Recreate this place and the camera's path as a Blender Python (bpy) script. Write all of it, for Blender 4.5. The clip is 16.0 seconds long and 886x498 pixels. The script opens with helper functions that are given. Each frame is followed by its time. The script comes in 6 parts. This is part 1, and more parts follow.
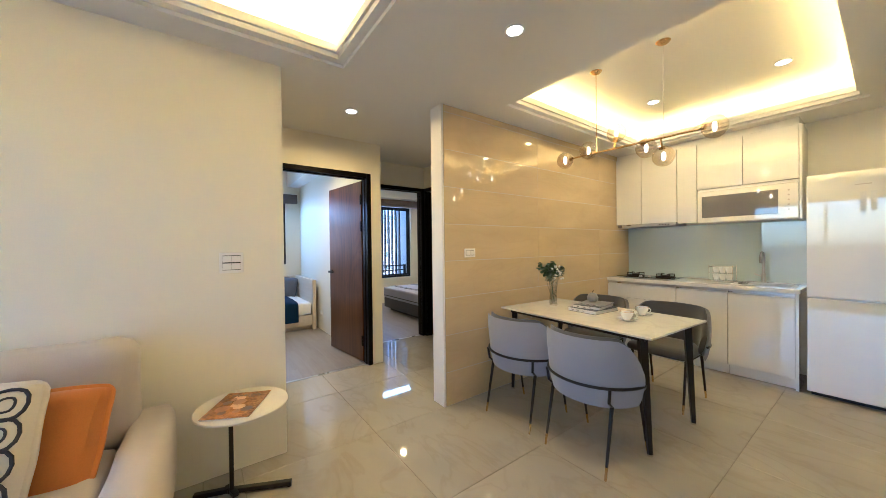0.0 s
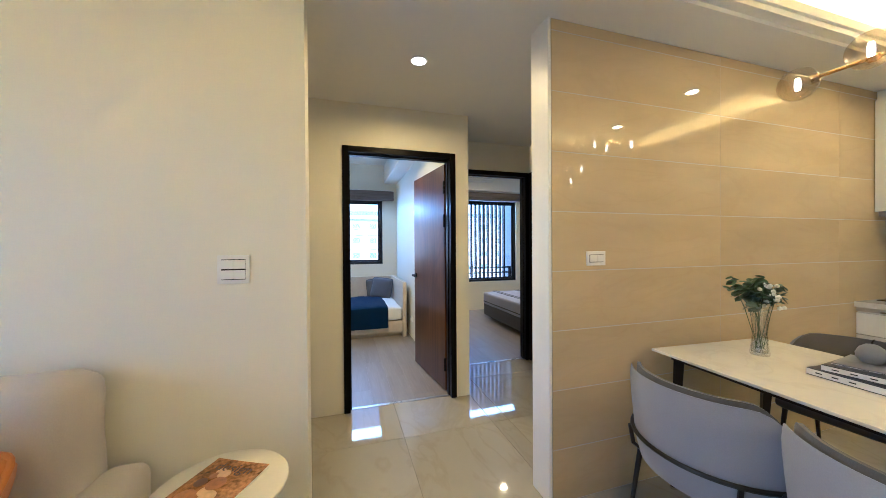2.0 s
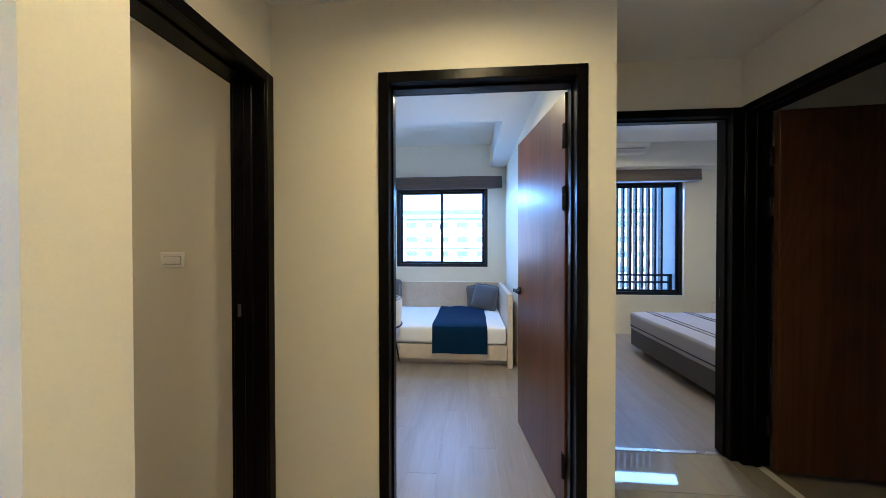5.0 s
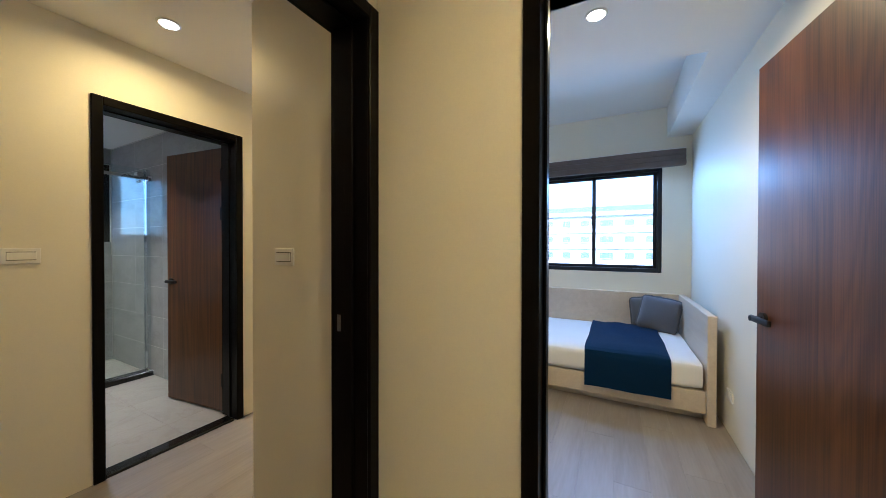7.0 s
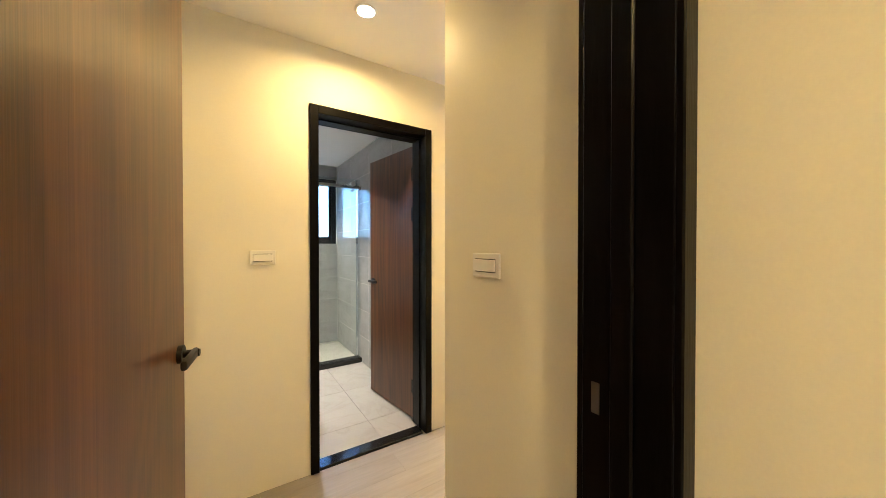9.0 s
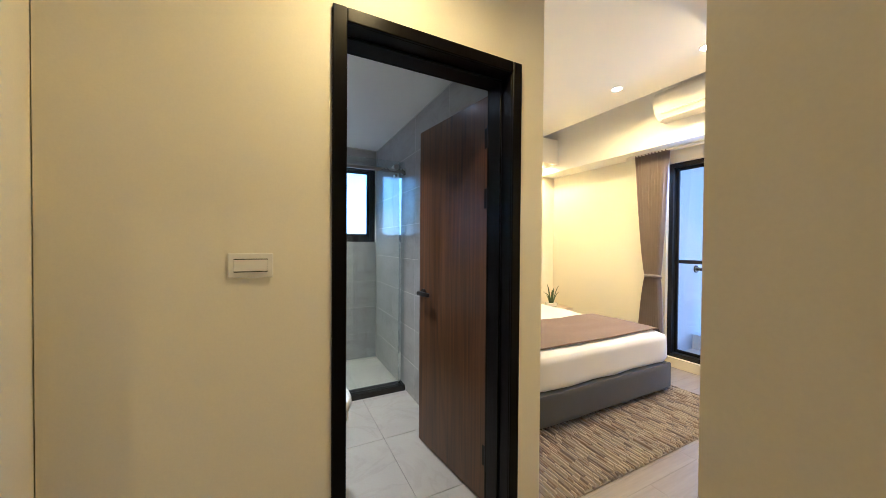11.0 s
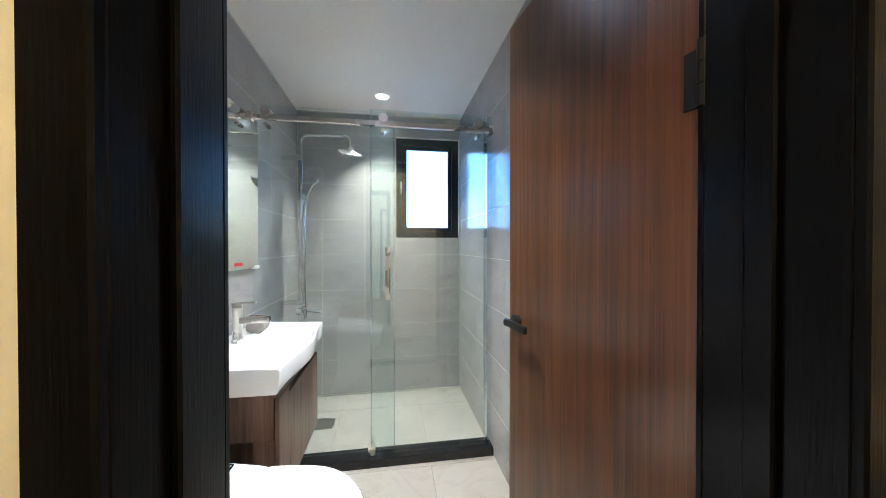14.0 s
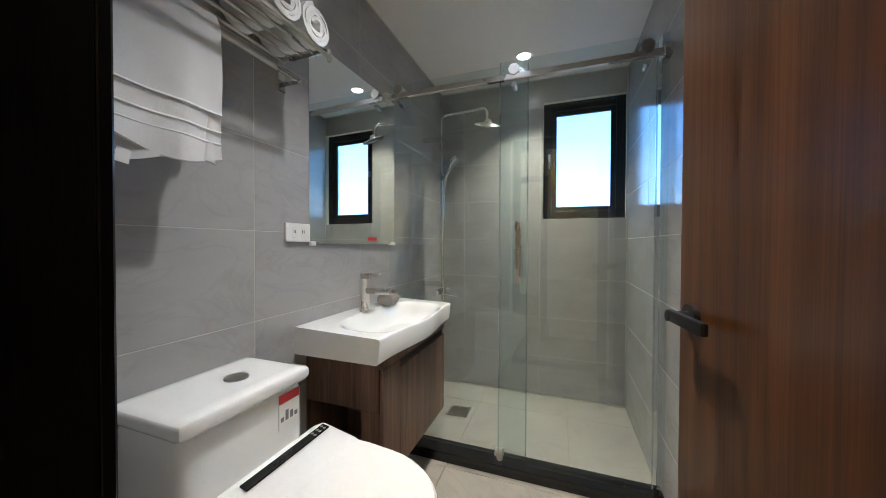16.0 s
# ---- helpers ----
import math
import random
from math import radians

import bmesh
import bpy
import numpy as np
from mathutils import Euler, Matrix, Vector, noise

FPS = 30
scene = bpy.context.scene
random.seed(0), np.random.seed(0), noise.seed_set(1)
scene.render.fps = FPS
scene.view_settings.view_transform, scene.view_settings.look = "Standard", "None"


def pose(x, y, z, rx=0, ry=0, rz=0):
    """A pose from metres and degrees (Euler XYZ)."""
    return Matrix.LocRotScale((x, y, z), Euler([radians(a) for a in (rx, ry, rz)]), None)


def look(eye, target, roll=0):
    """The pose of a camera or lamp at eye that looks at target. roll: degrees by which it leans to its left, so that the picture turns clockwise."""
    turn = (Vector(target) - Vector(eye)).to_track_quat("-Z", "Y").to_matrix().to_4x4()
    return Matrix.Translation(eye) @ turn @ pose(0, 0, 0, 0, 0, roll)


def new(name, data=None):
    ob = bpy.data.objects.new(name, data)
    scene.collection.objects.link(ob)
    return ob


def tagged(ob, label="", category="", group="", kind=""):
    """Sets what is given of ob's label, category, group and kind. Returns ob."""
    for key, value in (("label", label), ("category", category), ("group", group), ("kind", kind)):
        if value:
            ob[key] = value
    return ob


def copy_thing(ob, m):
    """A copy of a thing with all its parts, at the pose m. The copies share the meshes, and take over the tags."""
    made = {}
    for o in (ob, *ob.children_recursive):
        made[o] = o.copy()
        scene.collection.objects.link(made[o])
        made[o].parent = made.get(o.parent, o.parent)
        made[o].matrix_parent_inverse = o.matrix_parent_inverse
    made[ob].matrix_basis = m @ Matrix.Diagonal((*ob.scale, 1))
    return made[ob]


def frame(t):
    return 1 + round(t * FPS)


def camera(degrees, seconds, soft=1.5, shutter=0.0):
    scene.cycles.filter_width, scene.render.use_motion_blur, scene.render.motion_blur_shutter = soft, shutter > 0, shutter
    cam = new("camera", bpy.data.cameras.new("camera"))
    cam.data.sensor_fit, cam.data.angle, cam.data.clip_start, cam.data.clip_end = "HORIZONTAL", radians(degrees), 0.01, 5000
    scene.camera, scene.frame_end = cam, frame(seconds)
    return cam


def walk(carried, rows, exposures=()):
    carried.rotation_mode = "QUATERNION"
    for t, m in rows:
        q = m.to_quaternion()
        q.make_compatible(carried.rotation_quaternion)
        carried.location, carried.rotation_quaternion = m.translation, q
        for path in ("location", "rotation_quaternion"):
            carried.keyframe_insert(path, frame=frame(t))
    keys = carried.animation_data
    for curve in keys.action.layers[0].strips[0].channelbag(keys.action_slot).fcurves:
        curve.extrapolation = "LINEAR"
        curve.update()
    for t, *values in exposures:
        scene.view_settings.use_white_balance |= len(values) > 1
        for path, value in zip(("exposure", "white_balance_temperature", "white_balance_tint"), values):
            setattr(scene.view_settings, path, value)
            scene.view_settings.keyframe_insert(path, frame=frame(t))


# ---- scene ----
cam = camera(107.2, 16.0, soft=0.8)
PATH = [
    (0, (2.29, -0.416, 1.311), (0.676, 0.764, 1.295), -0.7),
    (0.5, (2.126, -0.253, 1.337), (0.41, 0.774, 1.316), -0.6),
    (1, (1.952, -0.101, 1.333), (0.154, 0.774, 1.315), -0.6),
    (1.5, (1.772, 0.038, 1.324), (-0.089, 0.77, 1.308), -0.5),
    (2, (1.573, 0.157, 1.321), (-0.341, 0.737, 1.305), -0.4),
    (2.5, (1.38, 0.273, 1.319), (-0.571, 0.712, 1.306), -0.3),
    (3, (1.186, 0.39, 1.322), (-0.79, 0.696, 1.305), -0.2),
    (3.2, (1.096, 0.413, 1.318), (-0.888, 0.67, 1.3), -0.2),
    (5.5, (0.198, 0.583, 1.324), (-1.78, 0.293, 1.301), 0.1),
    (6, (0.036, 0.531, 1.321), (-1.914, 0.089, 1.297), 0.2),
    (6.5, (-0.096, 0.468, 1.308), (-1.981, -0.201, 1.293), 0.0),
    (7, (-0.201, 0.38, 1.301), (-1.971, -0.552, 1.283), 0.1),
    (7.5, (-0.291, 0.273, 1.314), (-1.903, -0.91, 1.293), 0.1),
    (8, (-0.372, 0.159, 1.329), (-1.817, -1.223, 1.31), 0.1),
    (8.5, (-0.445, 0.022, 1.325), (-1.728, -1.512, 1.302), -0.0),
    (9, (-0.487, -0.147, 1.313), (-1.586, -1.818, 1.293), -0.0),
    (9.2, (-0.496, -0.22, 1.314), (-1.53, -1.931, 1.292), 0.0),
    (11.3, (-0.746, -1.044, 1.318), (-1.641, -2.832, 1.292), 0.2),
    (11.5, (-0.768, -1.09, 1.313), (-1.653, -2.883, 1.289), -0.0),
    (12, (-0.839, -1.27, 1.304), (-1.701, -3.074, 1.283), -0.0),
    (12.5, (-0.9, -1.454, 1.305), (-1.651, -3.307, 1.285), -0.0),
    (13, (-0.98, -1.62, 1.301), (-1.612, -3.518, 1.277), -0.1),
    (13.5, (-1.069, -1.733, 1.297), (-1.565, -3.67, 1.27), -0.0),
    (14, (-1.133, -1.835, 1.266), (-1.448, -3.810, 1.248), 0.0),
    (14.5, (-1.180, -1.938, 1.240), (-1.274, -3.935, 1.230), 0.0),
    (15, (-1.232, -2.011, 1.213), (-1.043, -4.002, 1.205), 0.1),
    (15.5, (-1.286, -2.065, 1.180), (-0.791, -4.003, 1.172), 0.0),
    (16, (-1.315, -2.12, 1.148), (-0.633, -4.000, 1.118), 0.2),
]
walk(cam, [(t, look(eye, target, roll)) for t, eye, target, roll in PATH], [
    (0, 2.8, 4760, 10), (1, 2.78, 4620, 10), (2, 2.75, 4500, 10), (3, 2.6, 4460, 10), (5.5, 2.74, 4350, 10), (6, 2.82, 4400, 10), (6.5, 2.72, 4460, 10), (7.5, 2.46, 4920, 10), (8.2, 2.86, 5220, 10), (9, 3.58, 5150, 10), (11.5, 2.42, 4480, 10), (12.5, 1.86, 4430, 10), (13, 2.12, 4430, 10), (13.5, 3.0, 4600, 10), (14, 3.52, 4660, 10), (14.5, 3.24, 4700, 10), (15, 2.8, 4820, 10), (16, 2.6, 5020, 10)])

# ---- world, sun, exposure ----
world = bpy.data.worlds.new("world")
scene.world = world
world.use_nodes = True
wn = world.node_tree.nodes
sky = wn.new("ShaderNodeTexSky")
sky.sky_type = "NISHITA"
sky.sun_disc = False
sky.sun_elevation = radians(48)
sky.sun_rotation = radians(76)
sky.ozone_density = 4.0
wn["Background"].inputs[1].default_value = 0.15
world.node_tree.links.new(sky.outputs[0], wn["Background"].inputs[0])

sun_data = bpy.data.lights.new("sun", "SUN")
sun_data.energy, sun_data.angle, sun_data.color = 4.5, radians(0.5), (1.0, 0.95, 0.88)
sun = new("sun", sun_data)
sun.matrix_world = look((20, 5, 24), (0, 0, 0))

WARM, SOFT, COOL = (1.0, 0.60, 0.17), (1.0, 0.66, 0.25), (1.0, 0.84, 0.62)


def skylight(x, y, z, sx, sz, watts, turn):
    """Stands in for the sky's light, in the head of a window's opening."""
    d = bpy.data.lights.new("window_daylight", "AREA")
    d.shape, d.size, d.size_y, d.energy, d.color = "RECTANGLE", sx, sz, watts, (0.46, 0.69, 1.0)
    ob = new("window_daylight", d)
    ob.matrix_world = pose(x, y, z, 48, 0, turn)
    return ob


def lamp(x, y, z, watts, colour, radius=0.045, spread=140):
    d = bpy.data.lights.new("downlight_lamp", "AREA")
    d.shape, d.size, d.energy, d.color, d.spread = "DISK", radius * 2, watts, colour, radians(spread)
    ob = new("downlight_lamp", d)
    ob.location = (x, y, z)
    return ob


# ---- materials ----
def links(m):
    return m.node_tree.nodes, m.node_tree.links


def plain(name, colour, rough=0.5, metal=0.0, vary=0.08, scale=4.0, fine=60.0, bump=0.0, coat=0.0, spec=0.5):
    """A painted or moulded surface: base colour with two scales of variation and a fine relief."""
    m = bpy.data.materials.new(name)
    m.use_nodes = True
    n, l = links(m)
    b = n["Principled BSDF"]
    b.inputs["Roughness"].default_value, b.inputs["Metallic"].default_value = rough, metal
    b.inputs["Coat Weight"].default_value, b.inputs["Coat Roughness"].default_value = coat, 0.02
    b.inputs["Coat IOR"].default_value = 1.75 if coat > 0.7 else 1.5
    b.inputs["Specular IOR Level"].default_value = spec
    tc = n.new("ShaderNodeTexCoord")
    big, small = n.new("ShaderNodeTexNoise"), n.new("ShaderNodeTexNoise")
    big.inputs["Scale"].default_value, small.inputs["Scale"].default_value = scale, fine
    big.inputs["Detail"].default_value = 4
    add = n.new("ShaderNodeMath")
    add.operation = "ADD"
    ramp = n.new("ShaderNodeMapRange")
    ramp.inputs["From Min"].default_value, ramp.inputs["From Max"].default_value = 0.6, 1.4
    ramp.inputs["To Min"].default_value, ramp.inputs["To Max"].default_value = 1 - vary, 1 + vary
    mul = n.new("ShaderNodeVectorMath")
    mul.operation = "SCALE"
    mul.inputs[0].default_value = colour
    for t in (big, small):
        l.new(tc.outputs["Object"], t.inputs["Vector"])
    l.new(big.outputs["Fac"], add.inputs[0])
    l.new(small.outputs["Fac"], add.inputs[1])
    l.new(add.outputs[0], ramp.inputs["Value"])
    l.new(ramp.outputs[0], mul.inputs["Scale"])
    l.new(mul.outputs[0], b.inputs["Base Color"])
    rr = n.new("ShaderNodeMapRange")
    rr.inputs["To Min"].default_value, rr.inputs["To Max"].default_value = rough * 0.85, min(1, rough * 1.15)
    l.new(big.outputs["Fac"], rr.inputs["Value"])
    l.new(rr.outputs[0], b.inputs["Roughness"])
    if bump:
        bp = n.new("ShaderNodeBump")
        bp.inputs["Strength"].default_value, bp.inputs["Distance"].default_value = bump, 0.002
        l.new(small.outputs["Fac"], bp.inputs["Height"])
        l.new(bp.outputs[0], b.inputs["Normal"])
    return m


def wood(name, dark, light, along="Z", rough=0.4, stretch=14.0, scale=5.0, bump=0.15, coat=0.0, per_piece=False):
    """Grain that runs along one axis, with broad figure, fine pores and a drift between pieces."""
    m = bpy.data.materials.new(name)
    m.use_nodes = True
    n, l = links(m)
    b = n["Principled BSDF"]
    b.inputs["Roughness"].default_value = rough
    b.inputs["Coat Weight"].default_value, b.inputs["Coat Roughness"].default_value = coat, 0.12
    tc, mp = n.new("ShaderNodeTexCoord"), n.new("ShaderNodeMapping")
    s = {"X": (1 / stretch, 1, 1), "Y": (1, 1 / stretch, 1), "Z": (1, 1, 1 / stretch)}[along]
    mp.inputs["Scale"].default_value = s
    l.new(tc.outputs["Object"], mp.inputs["Vector"])
    src = mp.outputs[0]
    if per_piece:
        oi, sh = n.new("ShaderNodeObjectInfo"), n.new("ShaderNodeVectorMath")
        sh.operation = "MULTIPLY_ADD"
        sh.inputs[1].default_value = (1, 1, 1)
        cb = n.new("ShaderNodeCombineXYZ")
        k = n.new("ShaderNodeMath")
        k.operation = "MULTIPLY"
        k.inputs[1].default_value = 37.0
        l.new(oi.outputs["Random"], k.inputs[0])
        for i in range(3):
            l.new(k.outputs[0], cb.inputs[i])
        l.new(src, sh.inputs[0])
        l.new(cb.outputs[0], sh.inputs[2])
        src = sh.outputs[0]
    a, f, w = n.new("ShaderNodeTexNoise"), n.new("ShaderNodeTexNoise"), n.new("ShaderNodeTexNoise")
    a.inputs["Scale"].default_value, a.inputs["Detail"].default_value, a.inputs["Distortion"].default_value = scale, 5, 1.2
    f.inputs["Scale"].default_value, f.inputs["Detail"].default_value = scale * 22, 3
    w.inputs["Scale"].default_value = scale * 5
    w.inputs["Distortion"].default_value = 0.8
    for t in (a, f, w):
        l.new(src, t.inputs["Vector"])
    m1, m2 = n.new("ShaderNodeMix"), n.new("ShaderNodeMix")
    m1.inputs["Factor"].default_value, m2.inputs["Factor"].default_value = 0.45, 0.25
    l.new(a.outputs["Fac"], m1.inputs["A"])
    l.new(w.outputs["Fac"], m1.inputs["B"])
    l.new(m1.outputs["Result"], m2.inputs["A"])
    l.new(f.outputs["Fac"], m2.inputs["B"])
    r = n.new("ShaderNodeValToRGB")
    e = r.color_ramp.elements
    e[0].position, e[0].color = 0.36, (*dark, 1)
    e[1].position, e[1].color = 0.64, (*light, 1)
    l.new(m2.outputs["Result"], r.inputs["Fac"])
    out = r.outputs[0]
    if per_piece:
        hs, mr = n.new("ShaderNodeHueSaturation"), n.new("ShaderNodeMapRange")
        mr.inputs["To Min"].default_value, mr.inputs["To Max"].default_value = 0.96, 1.04
        l.new(oi.outputs["Random"], mr.inputs["Value"])
        l.new(mr.outputs[0], hs.inputs["Value"])
        l.new(out, hs.inputs["Color"])
        out = hs.outputs[0]
    l.new(out, b.inputs["Base Color"])
    bp = n.new("ShaderNodeBump")
    bp.inputs["Strength"].default_value, bp.inputs["Distance"].default_value = bump, 0.001
    l.new(f.outputs["Fac"], bp.inputs["Height"])
    l.new(bp.outputs[0], b.inputs["Normal"])
    return m


def stone(name, base, vein, rough=0.1, scale=1.6, amount=0.5, bump=0.0, stretch=(1, 1, 1), turn=(0.3, 0.2, 0.6)):
    """Marble or stone-look tile: cloudy ground with soft veins, shifted from tile to tile."""
    m = bpy.data.materials.new(name)
    m.use_nodes = True
    n, l = links(m)
    b = n["Principled BSDF"]
    tc, oi, mp = n.new("ShaderNodeTexCoord"), n.new("ShaderNodeObjectInfo"), n.new("ShaderNodeMapping")
    mp.inputs["Scale"].default_value = stretch
    mp.inputs["Rotation"].default_value = turn
    k, cb = n.new("ShaderNodeMath"), n.new("ShaderNodeCombineXYZ")
    k.operation = "MULTIPLY"
    k.inputs[1].default_value = 53.0
    l.new(oi.outputs["Random"], k.inputs[0])
    for i in range(3):
        l.new(k.outputs[0], cb.inputs[i])
    l.new(tc.outputs["Object"], mp.inputs["Vector"])
    l.new(cb.outputs[0], mp.inputs["Location"])
    cloud, v, g = n.new("ShaderNodeTexNoise"), n.new("ShaderNodeTexNoise"), n.new("ShaderNodeTexNoise")
    cloud.inputs["Scale"].default_value, cloud.inputs["Detail"].default_value = scale, 5
    v.inputs["Scale"].default_value, v.inputs["Detail"].default_value, v.inputs["Distortion"].default_value = scale * 0.9, 6, 2.2
    g.inputs["Scale"].default_value, g.inputs["Detail"].default_value = scale * 30, 2
    for t in (cloud, v, g):
        l.new(mp.outputs[0], t.inputs["Vector"])
    r = n.new("ShaderNodeValToRGB")
    e = r.color_ramp.elements
    e[0].position, e[0].color = 0.455, (0, 0, 0, 1)
    e[1].position, e[1].color = 0.5, (1, 1, 1, 1)
    x = e.new(0.545)
    x.color = (0, 0, 0, 1)
    l.new(v.outputs["Fac"], r.inputs["Fac"])
    c = n.new("ShaderNodeMath")
    c.operation = "MULTIPLY"
    l.new(r.outputs[0], c.inputs[0])
    l.new(cloud.outputs["Fac"], c.inputs[1])
    d = n.new("ShaderNodeMath")
    d.operation = "MULTIPLY"
    d.inputs[1].default_value = amount
    l.new(c.outputs[0], d.inputs[0])
    soft = n.new("ShaderNodeMix")
    soft.data_type = "RGBA"
    soft.inputs["A"].default_value, soft.inputs["B"].default_value = (*base, 1), (*[q * 0.86 for q in base], 1)
    mr = n.new("ShaderNodeMapRange")
    mr.inputs["From Min"].default_value, mr.inputs["From Max"].default_value = 0.35, 0.7
    l.new(cloud.outputs["Fac"], mr.inputs["Value"])
    l.new(mr.outputs[0], soft.inputs["Factor"])
    mx = n.new("ShaderNodeMix")
    mx.data_type = "RGBA"
    mx.inputs["B"].default_value = (*vein, 1)
    l.new(d.outputs[0], mx.inputs["Factor"])
    l.new(soft.outputs["Result"], mx.inputs["A"])
    l.new(mx.outputs["Result"], b.inputs["Base Color"])
    rr = n.new("ShaderNodeMapRange")
    rr.inputs["To Min"].default_value, rr.inputs["To Max"].default_value = rough * 0.7, rough * 1.4
    l.new(g.outputs["Fac"], rr.inputs["Value"])
    l.new(rr.outputs[0], b.inputs["Roughness"])
    if bump:
        bp = n.new("ShaderNodeBump")
        bp.inputs["Strength"].default_value, bp.inputs["Distance"].default_value = bump, 0.002
        l.new(g.outputs["Fac"], bp.inputs["Height"])
        l.new(bp.outputs[0], b.inputs["Normal"])
    return m


def fabric(name, c1, c2, weave=260.0, rough=0.9, bump=0.4, patch=6.0):
    """Woven cloth: fine cross weave with a cloudy drift of tone."""
    m = bpy.data.materials.new(name)
    m.use_nodes = True
    n, l = links(m)
    b = n["Principled BSDF"]
    b.inputs["Roughness"].default_value = rough
    b.inputs["Sheen Weight"].default_value = 0.25
    tc = n.new("ShaderNodeTexCoord")
    a, p = n.new("ShaderNodeTexNoise"), n.new("ShaderNodeTexNoise")
    a.inputs["Scale"].default_value, p.inputs["Scale"].default_value = weave, patch
    mx = n.new("ShaderNodeMix")
    mx.data_type = "RGBA"
    mx.inputs["A"].default_value, mx.inputs["B"].default_value = (*c1, 1), (*c2, 1)
    av = n.new("ShaderNodeMix")
    av.inputs["Factor"].default_value = 0.5
    for t in (a, p):
        l.new(tc.outputs["Object"], t.inputs["Vector"])
    l.new(a.outputs["Fac"], av.inputs["A"])
    l.new(p.outputs["Fac"], av.inputs["B"])
    l.new(av.outputs["Result"], mx.inputs["Factor"])
    l.new(mx.outputs["Result"], b.inputs["Base Color"])
    bp = n.new("ShaderNodeBump")
    bp.inputs["Strength"].default_value, bp.inputs["Distance"].default_value = bump, 0.0015
    l.new(a.outputs["Fac"], bp.inputs["Height"])
    l.new(bp.outputs[0], b.inputs["Normal"])
    return m


def glass(name, tint=(1, 1, 1), rough=0.0, least=0.05):
    m = bpy.data.materials.new(name)
    m.use_nodes = True
    n, l = links(m)
    n.remove(n["Principled BSDF"])
    g, t, f, mx = n.new("ShaderNodeBsdfGlossy"), n.new("ShaderNodeBsdfTransparent"), n.new("ShaderNodeLayerWeight"), n.new("ShaderNodeMixShader")
    pw, sc_ = n.new("ShaderNodeMath"), n.new("ShaderNodeMapRange")
    pw.operation = "POWER"
    pw.inputs[1].default_value = 4.0
    sc_.inputs["To Min"].default_value, sc_.inputs["To Max"].default_value = least, 0.75
    g.inputs["Roughness"].default_value = rough
    t.inputs["Color"].default_value = (*tint, 1)
    l.new(f.outputs["Facing"], pw.inputs[0])
    l.new(pw.outputs[0], sc_.inputs["Value"])
    l.new(sc_.outputs[0], mx.inputs[0])
    l.new(t.outputs[0], mx.inputs[1])
    l.new(g.outputs[0], mx.inputs[2])
    l.new(mx.outputs[0], n["Material Output"].inputs[0])
    return m


def frosted(name):
    m = bpy.data.materials.new(name)
    m.use_nodes = True
    n, l = links(m)
    b = n["Principled BSDF"]
    b.inputs["Base Color"].default_value = (0.88, 0.96, 0.99, 1)
    b.inputs["Roughness"].default_value = 0.6
    b.inputs["Transmission Weight"].default_value = 1.0
    b.inputs["IOR"].default_value = 1.15
    return m


def glow(name, colour, strength):
    m = bpy.data.materials.new(name)
    m.use_nodes = True
    b = m.node_tree.nodes["Principled BSDF"]
    b.inputs["Base Color"].default_value = (*colour, 1)
    b.inputs["Emission Color"].default_value = (*colour, 1)
    b.inputs["Emission Strength"].default_value = strength
    return m


def figured(name, dark, mid, light, rough):
    """Crown-cut veneer: nested rings drawn out along Z, straight streaks and short pores."""
    m = bpy.data.materials.new(name)
    m.use_nodes = True
    n, l = links(m)
    b = n["Principled BSDF"]
    b.inputs["Roughness"].default_value = rough
    b.inputs["Coat Weight"].default_value, b.inputs["Coat Roughness"].default_value = 0.06, 0.12
    tc = n.new("ShaderNodeTexCoord")

    def noise(sx, sz, detail, twist=0.0):
        mp, t = n.new("ShaderNodeMapping"), n.new("ShaderNodeTexNoise")
        mp.inputs["Scale"].default_value = (sx, sx, sz)
        t.inputs["Scale"].default_value, t.inputs["Detail"].default_value, t.inputs["Distortion"].default_value = 1.0, detail, twist
        l.new(tc.outputs["Object"], mp.inputs["Vector"])
        l.new(mp.outputs[0], t.inputs["Vector"])
        return t.outputs["Fac"]

    def calc(op, p, q):
        k = n.new("ShaderNodeMath")
        k.operation = op
        for i, v in enumerate((p, q)):
            if isinstance(v, float):
                k.inputs[i].default_value = v
            else:
                l.new(v, k.inputs[i])
        return k.outputs[0]

    rings = calc("POWER", calc("ABSOLUTE", calc("SINE", calc("MULTIPLY", noise(2.2, 0.34, 1.2, 0.5), 52.0), 0.0), 0.0), 3.0)
    streak, pore, drift, hair = noise(60.0, 0.6, 5.0), noise(380.0, 7.0, 2.0), noise(6.0, 0.2, 2.0), noise(190.0, 1.6, 3.0)
    v = calc("ADD", calc("MULTIPLY", rings, -0.075), calc("MULTIPLY", streak, 0.34))
    v = calc("ADD", v, calc("MULTIPLY", drift, 0.34))
    v = calc("ADD", v, calc("MULTIPLY", hair, 0.30))
    v = calc("ADD", v, calc("MULTIPLY", pore, 0.16))
    r = n.new("ShaderNodeValToRGB")
    e = r.color_ramp.elements
    e[0].position, e[0].color = 0.40, (*dark, 1)
    e[1].position, e[1].color = 0.72, (*light, 1)
    x = e.new(0.55)
    x.color = (*mid, 1)
    l.new(v, r.inputs["Fac"])
    l.new(r.outputs[0], b.inputs["Base Color"])
    bp = n.new("ShaderNodeBump")
    bp.inputs["Strength"].default_value, bp.inputs["Distance"].default_value = 0.15, 0.0008
    l.new(pore, bp.inputs["Height"])
    l.new(bp.outputs[0], b.inputs["Normal"])
    return m


